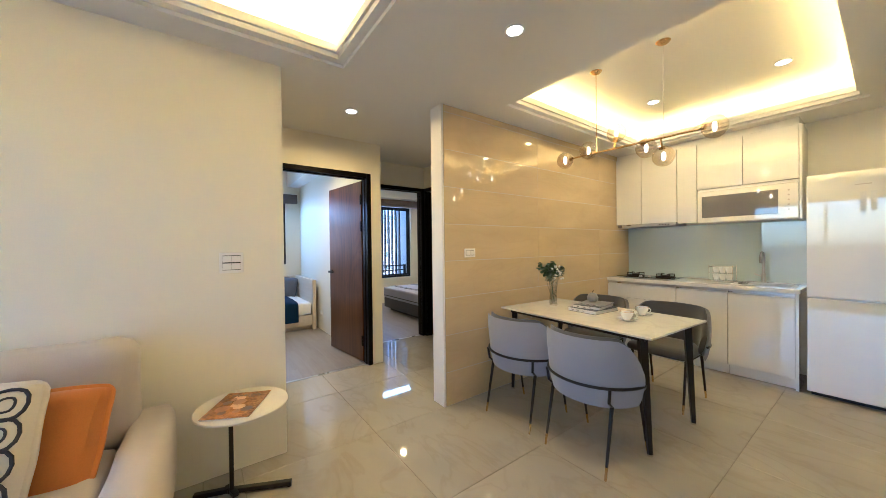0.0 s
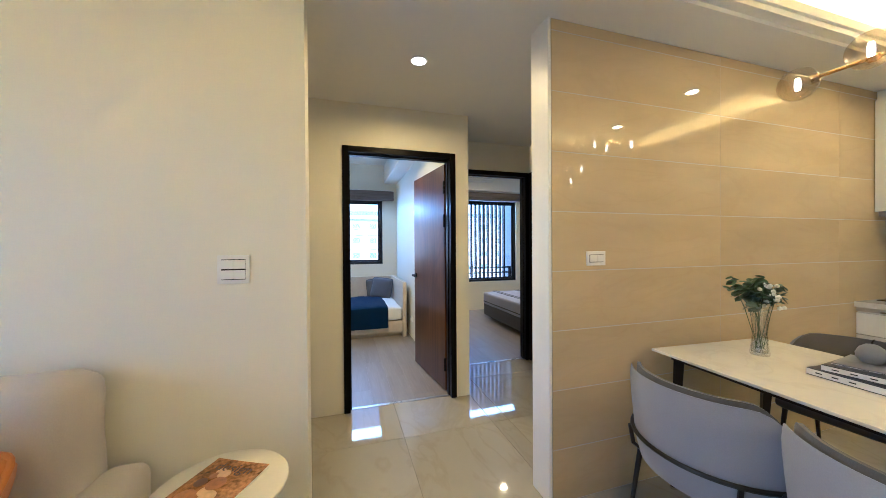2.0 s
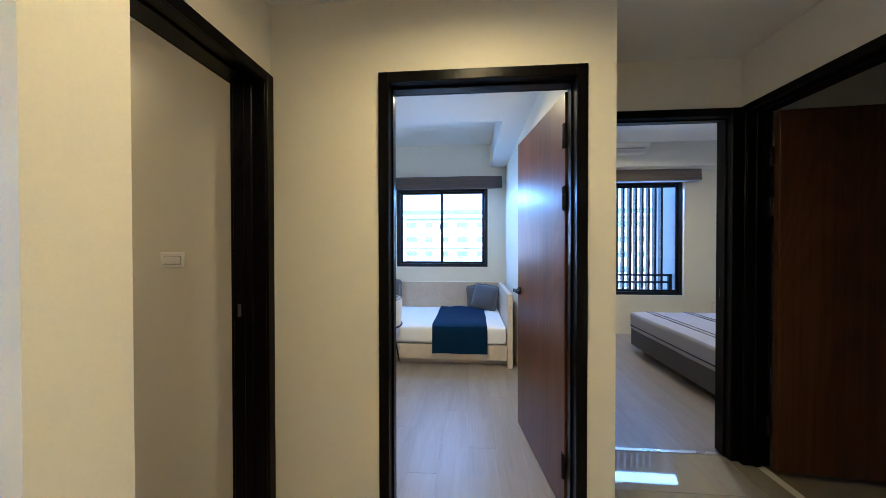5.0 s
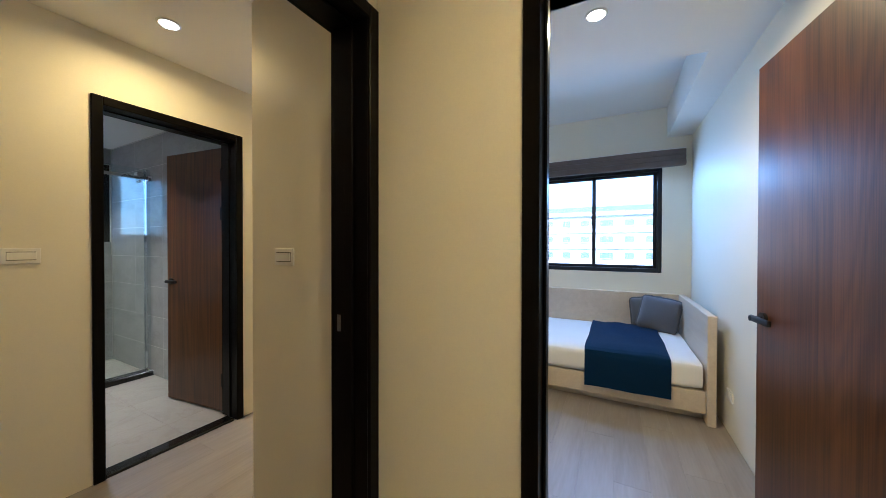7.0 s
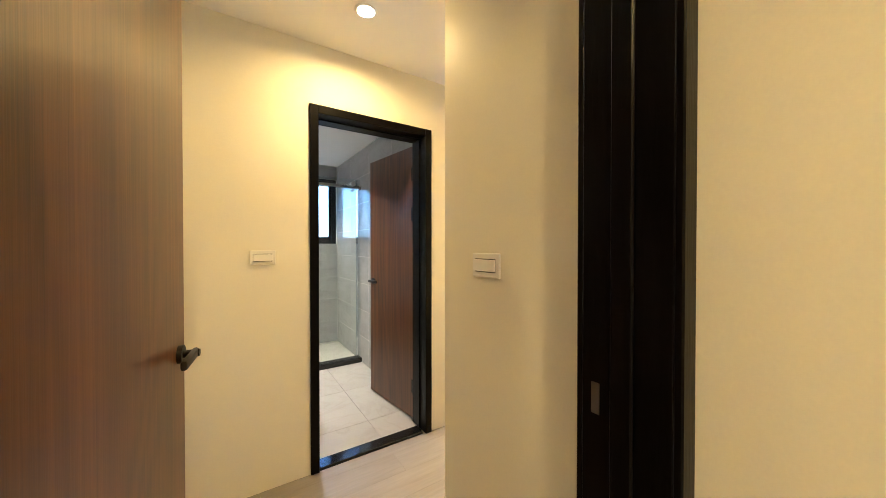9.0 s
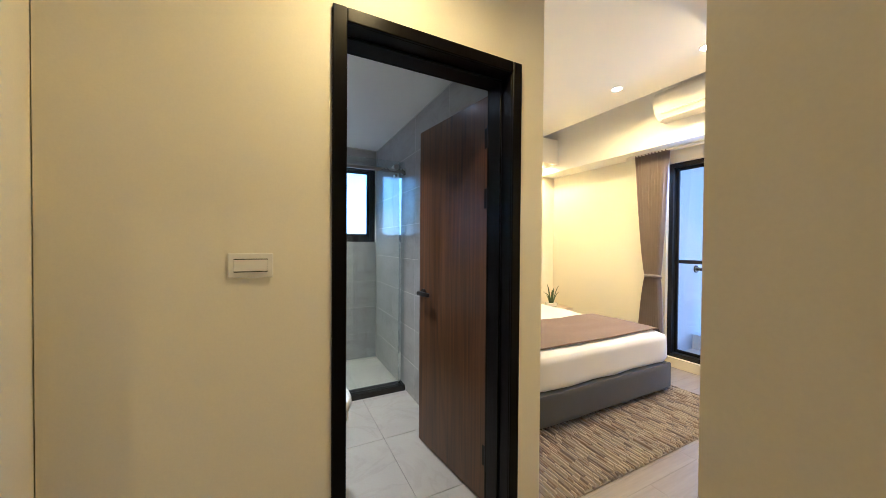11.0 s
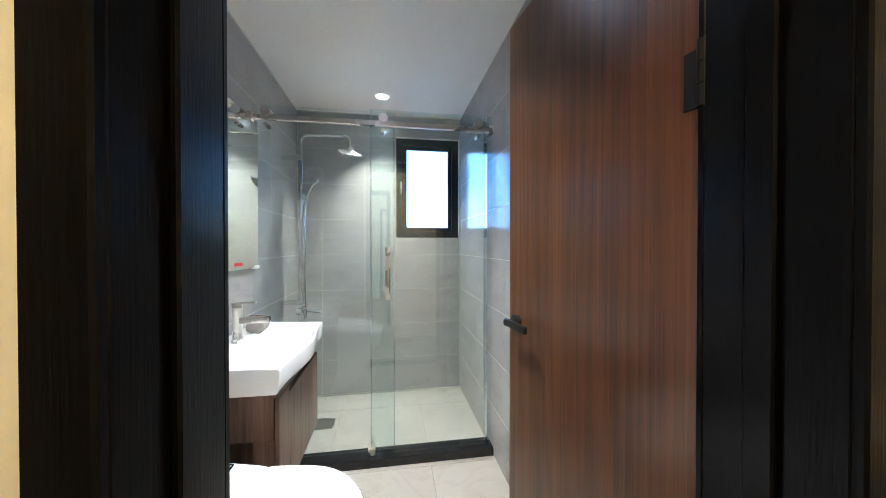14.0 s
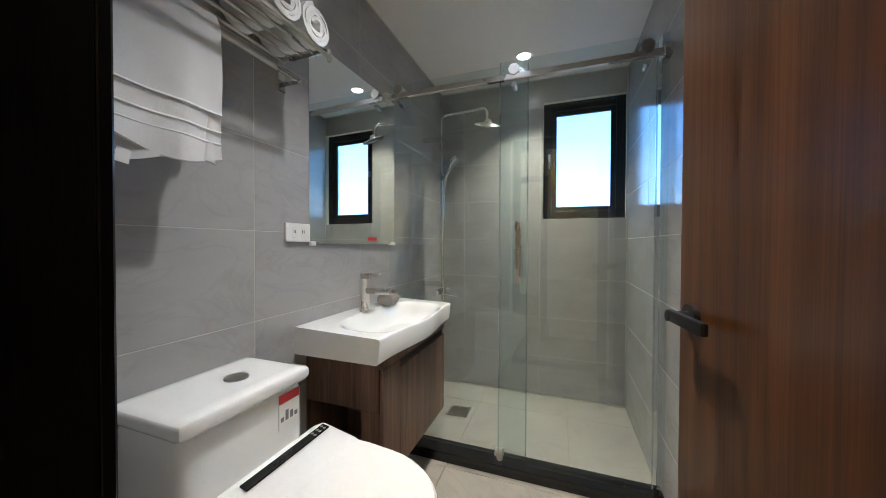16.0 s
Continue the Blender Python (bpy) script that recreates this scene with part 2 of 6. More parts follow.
PAINT = plain("wall_paint", (0.79, 0.755, 0.64), 0.55, vary=0.025, scale=1.5, fine=180, bump=0.08)
CEIL = plain("ceiling_paint", (0.82, 0.81, 0.77), 0.6, vary=0.02, scale=1.2, fine=160, bump=0.05)
BLACK = wood("black_stained_wood", (0.0012, 0.001, 0.0011), (0.0035, 0.003, 0.0033), "Z", 0.30, 20, 12, 0.3)
BLACK.node_tree.nodes["Principled BSDF"].inputs["Specular IOR Level"].default_value = 0.11
ALU = plain("black_aluminium", (0.012, 0.013, 0.016), 0.35, 0.3, 0.1)
IRON = plain("black_steel", (0.012, 0.011, 0.011), 0.45, 0.4, 0.15)
WALNUT = figured("walnut_veneer", (0.032, 0.0105, 0.0022), (0.082, 0.0290, 0.0054), (0.138, 0.052, 0.0105), 0.34)
VANITY = wood("vanity_walnut", (0.06, 0.030, 0.018), (0.235, 0.135, 0.085), "Z", 0.38, 20, 7, 0.12)
PALE = wood("pale_oak_laminate", (0.53, 0.45, 0.345), (0.63, 0.55, 0.435), "X", 0.45, 18, 4, 0.08)
PALE_UP = wood("pale_oak_upright", (0.56, 0.48, 0.36), (0.64, 0.56, 0.435), "Z", 0.45, 30, 7, 0.08)
PLANK = wood("grey_oak_plank", (0.215, 0.185, 0.16), (0.285, 0.255, 0.225), "X", 0.34, 10, 3.5, 0.12, per_piece=True)
FLOORTILE = stone("polished_floor_tile", (0.39, 0.36, 0.30), (0.24, 0.20, 0.15), 0.03, 1.2, 0.42, stretch=(1, 1.8, 1))
WALLTILE = stone("polished_beige_tile", (0.57, 0.455, 0.275), (0.43, 0.325, 0.19), 0.015, 1.6, 0.30, stretch=(1, 0.6, 2.2))
BATHTILE = stone("grey_stone_tile", (0.41, 0.40, 0.39), (0.24, 0.22, 0.20), 0.15, 3.2, 0.34, 0.1, stretch=(1, 1, 2.0), turn=(0.6, 0.3, 0.2))
BATHFLOOR = stone("matt_grey_floor_tile", (0.365, 0.34, 0.295), (0.20, 0.175, 0.14), 0.42, 2.2, 0.35, 0.2)
GROUT = plain("pale_grout", (0.50, 0.48, 0.44), 0.8, vary=0.05)
GROUT_E = plain("grey_floor_grout", (0.30, 0.285, 0.255), 0.8, vary=0.05)
HINGE = plain("black_hinge_steel", (0.006, 0.006, 0.007), 0.5, 0.0, 0.1, spec=0.3)
GROUT_D = plain("floor_joint", (0.22, 0.19, 0.15), 0.8, vary=0.05)
LACQUER = plain("white_lacquer", (0.78, 0.77, 0.73), 0.05, vary=0.01, coat=0.8)
WHITE = plain("white_plastic", (0.80, 0.79, 0.76), 0.35, vary=0.02)
CERAMIC = plain("white_ceramic", (0.84, 0.84, 0.82), 0.08, vary=0.01, coat=0.6)
QUARTZ = stone("white_marble_top", (0.78, 0.76, 0.71), (0.48, 0.45, 0.40), 0.1, 2.2, 0.35)
MINT = plain("back_painted_glass", (0.54, 0.63, 0.60), 0.04, vary=0.01, coat=1.0)
CHROME = plain("chrome", (0.75, 0.75, 0.74), 0.12, 1.0, 0.04)
NICKEL = plain("brushed_nickel", (0.50, 0.47, 0.43), 0.28, 1.0, 0.06)
STEEL = plain("dull_steel", (0.20, 0.18, 0.165), 0.4, 0.8, 0.1)
BRASS = plain("brass", (0.70, 0.47, 0.20), 0.22, 1.0, 0.05)
GREYCLOTH = fabric("light_grey_upholstery", (0.235, 0.235, 0.265), (0.315, 0.315, 0.345))
DARKCLOTH = fabric("dark_grey_upholstery", (0.075, 0.07, 0.068), (0.115, 0.11, 0.105))
NAVY = fabric("navy_throw", (0.0012, 0.012, 0.040), (0.0025, 0.022, 0.066), 200, bump=0.5)
NAVY.node_tree.nodes["Principled BSDF"].inputs["Specular IOR Level"].default_value = 0.15
NAVY.node_tree.nodes["Principled BSDF"].inputs["Sheen Weight"].default_value = 0.03
LINEN = fabric("white_linen", (0.70, 0.70, 0.70), (0.80, 0.80, 0.79), 300, bump=0.15)
SLATE = fabric("slate_cushion", (0.07, 0.075, 0.095), (0.12, 0.125, 0.15), 180, bump=0.6)
BEDGREY = fabric("charcoal_bed_base", (0.035, 0.037, 0.045), (0.06, 0.062, 0.072), 300)
SPREAD = fabric("grey_bedspread", (0.27, 0.275, 0.34), (0.36, 0.365, 0.44), 240)
BROWN = fabric("brown_bed_runner", (0.110, 0.066, 0.036), (0.165, 0.102, 0.058), 200, bump=0.5)
TAUPE = fabric("taupe_curtain", (0.165, 0.13, 0.125), (0.235, 0.19, 0.18), 220)
BLIND = fabric("brown_roman_blind", (0.12, 0.095, 0.085), (0.17, 0.14, 0.125), 200)
SOFA = fabric("beige_sofa_linen", (0.44, 0.39, 0.35), (0.55, 0.50, 0.45), 240)
ORANGE = fabric("rust_orange_cushion", (0.42, 0.14, 0.016), (0.56, 0.205, 0.03), 200)
CREAM = fabric("cream_cushion", (0.58, 0.52, 0.42), (0.66, 0.60, 0.50), 200)
CHARCOAL = plain("charcoal_print", (0.03, 0.032, 0.042), 0.85)
TOWEL = fabric("white_terry", (0.68, 0.675, 0.67), (0.84, 0.83, 0.82), 900, 1.0, 0.7)
RUG1 = fabric("rug_brown", (0.21, 0.16, 0.12), (0.31, 0.25, 0.19), 90, bump=1.0, patch=14)
RUG2 = fabric("rug_beige", (0.33, 0.285, 0.23), (0.48, 0.42, 0.345), 90, bump=1.0, patch=14)
RUG3 = fabric("rug_slate", (0.15, 0.13, 0.122), (0.24, 0.205, 0.19), 90, bump=1.0, patch=14)
LEAF = plain("green_leaf", (0.05, 0.10, 0.045), 0.45, vary=0.35, scale=40)
LEAF2 = plain("sage_leaf", (0.09, 0.13, 0.09), 0.5, vary=0.3, scale=40)
PETAL = plain("white_petal", (0.78, 0.76, 0.66), 0.6, vary=0.08)
ROCK = plain("grey_pebble", (0.22, 0.20, 0.18), 0.7, vary=0.2, scale=25, fine=120, bump=0.5)
PAPER = plain("white_pages", (0.76, 0.74, 0.69), 0.7, vary=0.06, fine=300)
COVER = plain("grey_book_cover", (0.20, 0.20, 0.23), 0.4, vary=0.2, scale=14)
INK = plain("black_ink", (0.02, 0.02, 0.02), 0.6)
RED = plain("red_print", (0.55, 0.03, 0.03), 0.4)
SCREEN = plain("black_gloss", (0.008, 0.008, 0.009), 0.08, vary=0.1)
TEAL = plain("turquoise_shade", (0.02, 0.34, 0.45), 0.7, vary=0.06)
CLEAR = glass("clear_glass")
THICK = glass("thick_clear_glass", (0.96, 0.975, 0.97), 0.0, 0.12)
SHOWER = glass("shower_glass", (0.945, 0.985, 0.985))
SMOKE = glass("smoked_amber_glass", (0.885, 0.82, 0.71), 0.0, 0.13)
EDGE = glass("glass_edge", (0.86, 0.95, 1.0), 0.08, 0.40)
FROST = frosted("frosted_glass")
MIRROR = plain("mirror_silver", (0.88, 0.90, 0.89), 0.005, 1.0, 0.0)
LED_ON = glow("lit_diffuser", (1.0, 0.86, 0.62), 4.0)
LED_COOL = glow("lit_cool_diffuser", (1.0, 0.96, 0.9), 4.0)
STRIP = glow("cove_strip", (1.0, 0.62, 0.17), 6.3)
FILAMENT = glow("bulb_glow", (1.0, 0.82, 0.55), 6.0)
RENDERED = plain("white_render", (0.55, 0.56, 0.57), 0.8, vary=0.08, scale=0.6, fine=30, bump=0.2)
CONCRETE = plain("pale_concrete", (0.45, 0.45, 0.46), 0.8, vary=0.12, scale=2, fine=40, bump=0.2)
ASPHALT = plain("asphalt", (0.06, 0.06, 0.062), 0.9, vary=0.2, scale=0.2, fine=20)
FARGLASS = plain("far_window_glass", (0.11, 0.14, 0.17), 0.1, vary=0.2, scale=0.5)
# Shade inside the far balcony openings, put into one flat dark colour.
FARDARK = plain("far_opening_shade_tone", (0.12, 0.14, 0.16), 0.5, vary=0.2, scale=0.5)


# ---- building blocks ----
ORIGIN = {}


def thing(name, at, label, category="", group="", kind=""):
    ob = new(name)
    ob.empty_display_size = 0.1
    ob.location = at
    ORIGIN[ob] = Vector(at)
    return tagged(ob, label, category, group, kind)


def part(name, bm, material, parent=None, label="", smooth=False):
    """Links a bmesh, given in world places, as one mesh object under a thing or a part."""
    o = ORIGIN.get(parent, Vector((0, 0, 0)))
    if parent is not None:
        bmesh.ops.translate(bm, verts=bm.verts, vec=-o)
    me = bpy.data.meshes.new(name)
    bmesh.ops.recalc_face_normals(bm, faces=bm.faces)
    bm.to_mesh(me)
    bm.free()
    me.materials.append(material)
    if smooth:
        for p in me.polygons:
            p.use_smooth = True
        me.set_sharp_from_angle(angle=radians(40))
    ob = new(name, me)
    if parent is not None:
        ob.parent = parent
        ORIGIN[ob] = o
    if label:
        ob["label"] = label
    return ob


def solo(name, bm, material, label, category="", kind="", group="", smooth=False):
    """A thing that is one mesh."""
    return tagged(part(name, bm, material, None, "", smooth), label, category, group, kind)


def box(x0, y0, z0, x1, y1, z1, bevel=0.0, seg=2, bm=None):
    add = bmesh.new()
    bmesh.ops.create_cube(add, size=1)
    bmesh.ops.scale(add, verts=add.verts, vec=(x1 - x0, y1 - y0, z1 - z0))
    bmesh.ops.translate(add, verts=add.verts, vec=((x0 + x1) / 2, (y0 + y1) / 2, (z0 + z1) / 2))
    if bevel:
        bmesh.ops.bevel(add, geom=add.edges, offset=bevel, segments=seg, affect="EDGES", profile=0.5)
    return join(bm, add)


def join(bm, add):
    if bm is None:
        return add
    me = bpy.data.meshes.new("tmp")
    add.to_mesh(me)
    add.free()
    bm.from_mesh(me)
    bpy.data.meshes.remove(me)
    return bm


def rod(p, q, r0, r1=None, seg=12, bm=None):
    """A round bar from p to q, tapered from r0 to r1."""
    p, q = Vector(p), Vector(q)
    add = bmesh.new()
    bmesh.ops.create_cone(add, cap_ends=True, segments=seg, radius1=r0, radius2=r0 if r1 is None else r1, depth=(q - p).length)
    turn = (q - p).to_track_quat("Z", "Y").to_matrix().to_4x4()
    bmesh.ops.transform(add, verts=add.verts, matrix=Matrix.Translation((p + q) / 2) @ turn)
    return join(bm, add)


def tube(points, r, seg=10, bm=None, closed=False):
    """A round bar bent through points."""
    pts = [Vector(p) for p in points]
    n = len(pts)
    add = bmesh.new()
    rings, prev = [], None
    for i, p in enumerate(pts):
        if closed:
            d = (pts[(i + 1) % n] - pts[i - 1]).normalized()
        else:
            d = (pts[min(i + 1, n - 1)] - pts[max(i - 1, 0)]).normalized()
        u = prev - d * prev.dot(d) if prev is not None else d.orthogonal()
        u.normalize()
        prev = u
        v = d.cross(u)
        rings.append([add.verts.new(p + r * (math.cos(2 * math.pi * k / seg) * u + math.sin(2 * math.pi * k / seg) * v)) for k in range(seg)])
    for i in range(n if closed else n - 1):
        a, b = rings[i], rings[(i + 1) % n]
        for k in range(seg):
            add.faces.new((a[k], a[(k + 1) % seg], b[(k + 1) % seg], b[k]))
    if not closed:
        add.faces.new(rings[0])
        add.faces.new(rings[-1])
    return join(bm, add)


def arc(c, r, a0, a1, n, axis="Z"):
    out = []
    for i in range(n + 1):
        a = radians(a0 + (a1 - a0) * i / n)
        u, v = r * math.cos(a), r * math.sin(a)
        out.append({"Z": (c[0] + u, c[1] + v, c[2]), "Y": (c[0] + u, c[1], c[2] + v), "X": (c[0], c[1] + u, c[2] + v)}[axis])
    return out


def lathe(profile, at, seg=24, bm=None):
    """A turned body: (radius, height) pairs round an upright axis."""
    add = bmesh.new()
    rings = []
    for r, z in profile:
        rings.append([add.verts.new((at[0] + max(r, 1e-4) * math.cos(2 * math.pi * k / seg), at[1] + max(r, 1e-4) * math.sin(2 * math.pi * k / seg), at[2] + z)) for k in range(seg)])
    for a, b in zip(rings, rings[1:]):
        for k in range(seg):
            add.faces.new((a[k], a[(k + 1) % seg], b[(k + 1) % seg], b[k]))
    for ring in (rings[0], rings[-1]):
        add.faces.new(ring)
    return join(bm, add)


def cushion(x0, y0, z0, x1, y1, z1, r=0.05, n=10, wob=0.0, freq=6.0, power=None, bm=None):
    """A soft rounded block: a gridded box drawn in to round corners, with slight unevenness."""
    add = bmesh.new()
    bmesh.ops.create_cube(add, size=2)
    bmesh.ops.subdivide_edges(add, edges=add.edges, cuts=n, use_grid_fill=True)
    c = Vector(((x0 + x1) / 2, (y0 + y1) / 2, (z0 + z1) / 2))
    h = Vector((abs(x1 - x0) / 2, abs(y1 - y0) / 2, abs(z1 - z0) / 2))
    for v in add.verts:
        p = Vector((v.co.x * h.x, v.co.y * h.y, v.co.z * h.z))
        rr = min(r, h.x, h.y, h.z)
        core = Vector((max(-h.x + rr, min(h.x - rr, p.x)), max(-h.y + rr, min(h.y - rr, p.y)), max(-h.z + rr, min(h.z - rr, p.z))))
        d = p - core
        if d.length > 1e-6:
            p = core + d.normalized() * rr
        if power:
            u = [v.co.x, v.co.y, v.co.z]
            t = min(range(3), key=lambda i: h[i])
            o = [i for i in range(3) if i != t]
            k = max(0.0, (1 - abs(u[o[0]]) ** power) * (1 - abs(u[o[1]]) ** power)) ** 0.5
            p[t] *= 0.12 + 0.88 * k
        if wob:
            p += wob * noise.noise_vector((p + c) * freq)
        v.co = p + c
    return join(bm, add)


def turned(bm, m):
    bmesh.ops.transform(bm, verts=bm.verts, matrix=m)
    return bm


def slab(a_cuts, b_cuts, solid, lo, hi, axis):
    """A wall or ceiling with openings through it: cells of a grid, kept where solid(a, b), with no faces inside."""
    bm = bmesh.new()
    na, nb = len(a_cuts) - 1, len(b_cuts) - 1
    keep = [[solid((a_cuts[i] + a_cuts[i + 1]) / 2, (b_cuts[j] + b_cuts[j + 1]) / 2) for j in range(nb)] for i in range(na)]
    at = {"X": lambda a, b, t: (t, a, b), "Y": lambda a, b, t: (a, t, b), "Z": lambda a, b, t: (a, b, t)}[axis]
    vs = {}

    def vert(i, j, t):
        if (i, j, t) not in vs:
            vs[i, j, t] = bm.verts.new(at(a_cuts[i], b_cuts[j], (lo, hi)[t]))
        return vs[i, j, t]

    for i in range(na):
        for j in range(nb):
            if not keep[i][j]:
                continue
            for t in (0, 1):
                bm.faces.new((vert(i, j, t), vert(i + 1, j, t), vert(i + 1, j + 1, t), vert(i, j + 1, t)))
            for di, dj, e in ((-1, 0, ((i, j), (i, j + 1))), (1, 0, ((i + 1, j), (i + 1, j + 1))), (0, -1, ((i, j), (i + 1, j))), (0, 1, ((i, j + 1), (i + 1, j + 1)))):
                ii, jj = i + di, j + dj
                if 0 <= ii < na and 0 <= jj < nb and keep[ii][jj]:
                    continue
                p, q = e
                bm.faces.new((vert(*p, 0), vert(*q, 0), vert(*q, 1), vert(*p, 1)))
    return bm


def pierced(axis, a0, a1, z0, z1, lo, hi, holes=()):
    """A slab from a0 to a1 and z0 to z1, lo to hi thick, with rectangular holes (a0, a1, z0, z1)."""
    ac = sorted({a0, a1, *[q for h in holes for q in h[:2]]})
    bc = sorted({z0, z1, *[q for h in holes for q in h[2:]]})
    return slab(ac, bc, lambda a, b: not any(h[0] < a < h[1] and h[2] < b < h[3] for h in holes), lo, hi, axis)


def wall(name, axis, a0, a1, lo, hi, z0=-0.1, z1=2.9, holes=(), mat=None, label="smooth warm white painted wall"):
    return solo(name, pierced(axis, a0, a1, z0, z1, lo, hi, holes), mat or PAINT, label, "wall", "structure")


# ---- structure: floors ----
H = 2.47
solo("floor_slab", box(-4.9, -4.9, -0.25, 3.2, 4.6, -0.03), GROUT_D, "grey mortar bed under the floors", "floor", "structure")
floor_tile = solo("floor_tiled", pierced("Z", -1.9, 3.1, -2.6, 4.5, -0.03, -0.003, [(-1.9, -1.13, -2.6, 1.2), (-1.13, -0.09, -2.6, -0.44), (-1.9, 0.03, 2.25, 4.5)]), GROUT_D,
                  "polished beige marble-look tiled floor of living and dining room", "floor", "structure")
floor_b = solo("floor_small_bedroom", box(-4.5, -1.1, -0.03, -1.2, 1.1, -0.006), GROUT_D, "grey oak plank floor in small bedroom", "floor", "structure")
floor_c = solo("floor_guest_bedroom", box(-4.75, 1.2, -0.03, -1.82, 4.9, -0.006), GROUT_D, "grey oak plank floor in guest bedroom", "floor", "structure")
floor_m = solo("floor_main_bedroom", pierced("Z", -4.6, -0.1, -4.8, -0.44, -0.03, -0.006, [(-1.8, -0.1, -4.8, -2.18)]), GROUT_D, "grey oak plank floor in main bedroom", "floor", "structure")
floor_e = solo("floor_bathroom", box(-1.78, -4.75, -0.03, -0.3, -2.18, -0.012), GROUT_E, "matt grey stone-look tiled bathroom floor", "floor", "structure")

# ---- structure: walls ----
wall("wall_sofa", "X", -2.5, -0.004, -0.14, 0.0)
wall("wall_lobby_east", "X", -2.12, -0.38, -0.18, -0.142)
wall("wall_bath_east", "X", -4.73, -2.29, -0.355, -0.1)
wall("wall_main_door", "Y", -1.17, -0.18, -0.535, -0.38, holes=[(-1.09, -0.21, -0.01, 2.10)])
wall("wall_small_east", "X", -0.378, 1.215, -1.25, -1.13, holes=[(0.18, 1.06, -0.01, 2.09)])
wall("wall_switch", "X", -1.172, -0.537, -1.29, -1.17)
wall("wall_small_north", "Y", -4.9, -1.252, 1.09, 1.215)
wall("wall_small_south", "Y", -4.9, -1.292, -1.172, -1.07)
wall("wall_small_west", "X", -1.07, 1.09, -4.60, -4.44, z1=3.1, holes=[(-0.52, 0.83, 1.01, 2.17)])
wall("wall_main_west", "X", -4.73, -1.19, -4.72, -4.56, z1=3.1, holes=[(-3.07, -1.98, 0.10, 2.225)])
wall("wall_guest_west", "X", 1.217, 4.93, -4.88, -4.72, z1=3.1, holes=[(2.28, 3.72, 0.58, 2.27)])
wall("wall_guest_east", "X", 1.217, 4.93, -1.87, -1.77, holes=[(1.34, 2.18, -0.01, 2.13)])
wall("wall_guest_north", "Y", -4.9, -1.7, 4.93, 5.05, z1=3.1)
wall("wall_guest_bath", "Y", -1.768, 0.03, 2.22, 2.34, holes=[(-1.74, -0.90, -0.01, 2.13)])
wall("wall_dining", "X", 1.16, 4.35, 0.03, 0.138)
wall("wall_kitchen", "Y", 0.03, 3.1, 4.35, 4.5)
wall("wall_east", "X", -2.6, 4.35, 3.0, 3.12)
wall("wall_south", "Y", -0.09, 3.0, -2.62, -2.5, holes=[(0.25, 2.75, 0.04, 2.22)])
wall("wall_bath_north", "Y", -1.82, -0.182, -2.288, -2.12, holes=[(-1.65, -0.90, -0.01, 2.09)])
wall("wall_bath_west", "X", -4.73, -2.29, -1.82, -1.755)
wall("wall_bath_south", "Y", -1.82, -0.1, -4.88, -4.73, z1=3.1, holes=[(-1.74, -1.18, 1.34, 2.22)])
wall("wall_main_south", "Y", -4.72, -1.822, -4.88, -4.73, z1=3.1)
wall("wall_guest_bath_back", "Y", -1.77, 0.03, 3.4, 3.5)


def ceiling(name, bm, label="smooth white painted ceiling"):
    return solo(name, bm, CEIL, label, "ceiling", "structure")


COVE = [(0.42, 2.20, 1.62, 3.90), (0.20, 2.85, -2.2, 0.33)]
ceiling("ceiling_main", pierced("Z", -1.9, 3.1, -2.6, 4.5, H, H + 0.05, [*COVE, (-1.9, -1.82, -2.6, -1.9), (-1.82, -0.17, -2.6, -2.13)]))
for a0, a1, b0, b1 in COVE:
    ceiling("ceiling_cove", pierced("Z", a0 - 0.2, a1 + 0.2, b0 - 0.2, b1 + 0.2, H + 0.24, H + 0.30))
    ceiling("ceiling_cove_side", pierced("Z", a0 - 0.2, a1 + 0.2, b0 - 0.2, b1 + 0.2, H + 0.05, H + 0.24, [(a0 - 0.17, a1 + 0.17, b0 - 0.17, b1 + 0.17)]))
    trim = pierced("Z", a0 + 0.001, a1 - 0.001, b0 + 0.001, b1 - 0.001, H + 0.022, H + 0.085, [(a0 + 0.05, a1 - 0.05, b0 + 0.05, b1 - 0.05)])
    trim = join(trim, pierced("Z", a0 + 0.0505, a1 - 0.0505, b0 + 0.0505, b1 - 0.0505, H + 0.052, H + 0.10, [(a0 + 0.066, a1 - 0.066, b0 + 0.066, b1 - 0.066)]))
    solo("trim_cove", trim, CEIL, "stepped white cornice round the lit ceiling recess", "cornice", "structure")
    for n, (x0, y0, x1, y1) in enumerate(((a0, b0 - 0.09, a1, b0 - 0.05), (a0, b1 + 0.05, a1, b1 + 0.09), (a0 - 0.09, b0, a0 - 0.05, b1), (a1 + 0.05, b0, a1 + 0.09, b1))):
        solo("light_strip", box(x0, y0, H + 0.052, x1, y1, H + 0.064), STRIP, "warm lit strip hidden in the ceiling recess", "light strip", "", "strips in the ceiling recesses")

ceiling("ceiling_small", slab([-4.44, -2.68, -1.25], [-1.07, 0.87, 1.09], lambda a, b: a > -2.68 or b > 0.87, H, H + 0.36, "Z"))
ceiling("ceiling_small_recess", box(-4.6, -1.19, 2.80, -2.6, 0.95, 2.86))
ceiling("ceiling_guest", box(-4.2, 1.2, 2.70, -1.8, 5.0, 2.78))
ceiling("ceiling_guest_recess", box(-4.88, 1.2, 2.95, -4.1, 5.0, 3.02))
ceiling("beam_guest", box(-4.72, 1.217, 2.43, -4.42, 4.93, 2.95), "painted beam over the window")
ceiling("ceiling_main_low", box(-4.56, -1.87, H, -1.905, -1.19, 2.9))
ceiling("ceiling_main_high", box(-3.95, -4.85, 2.80, -1.80, -1.86, 2.88))
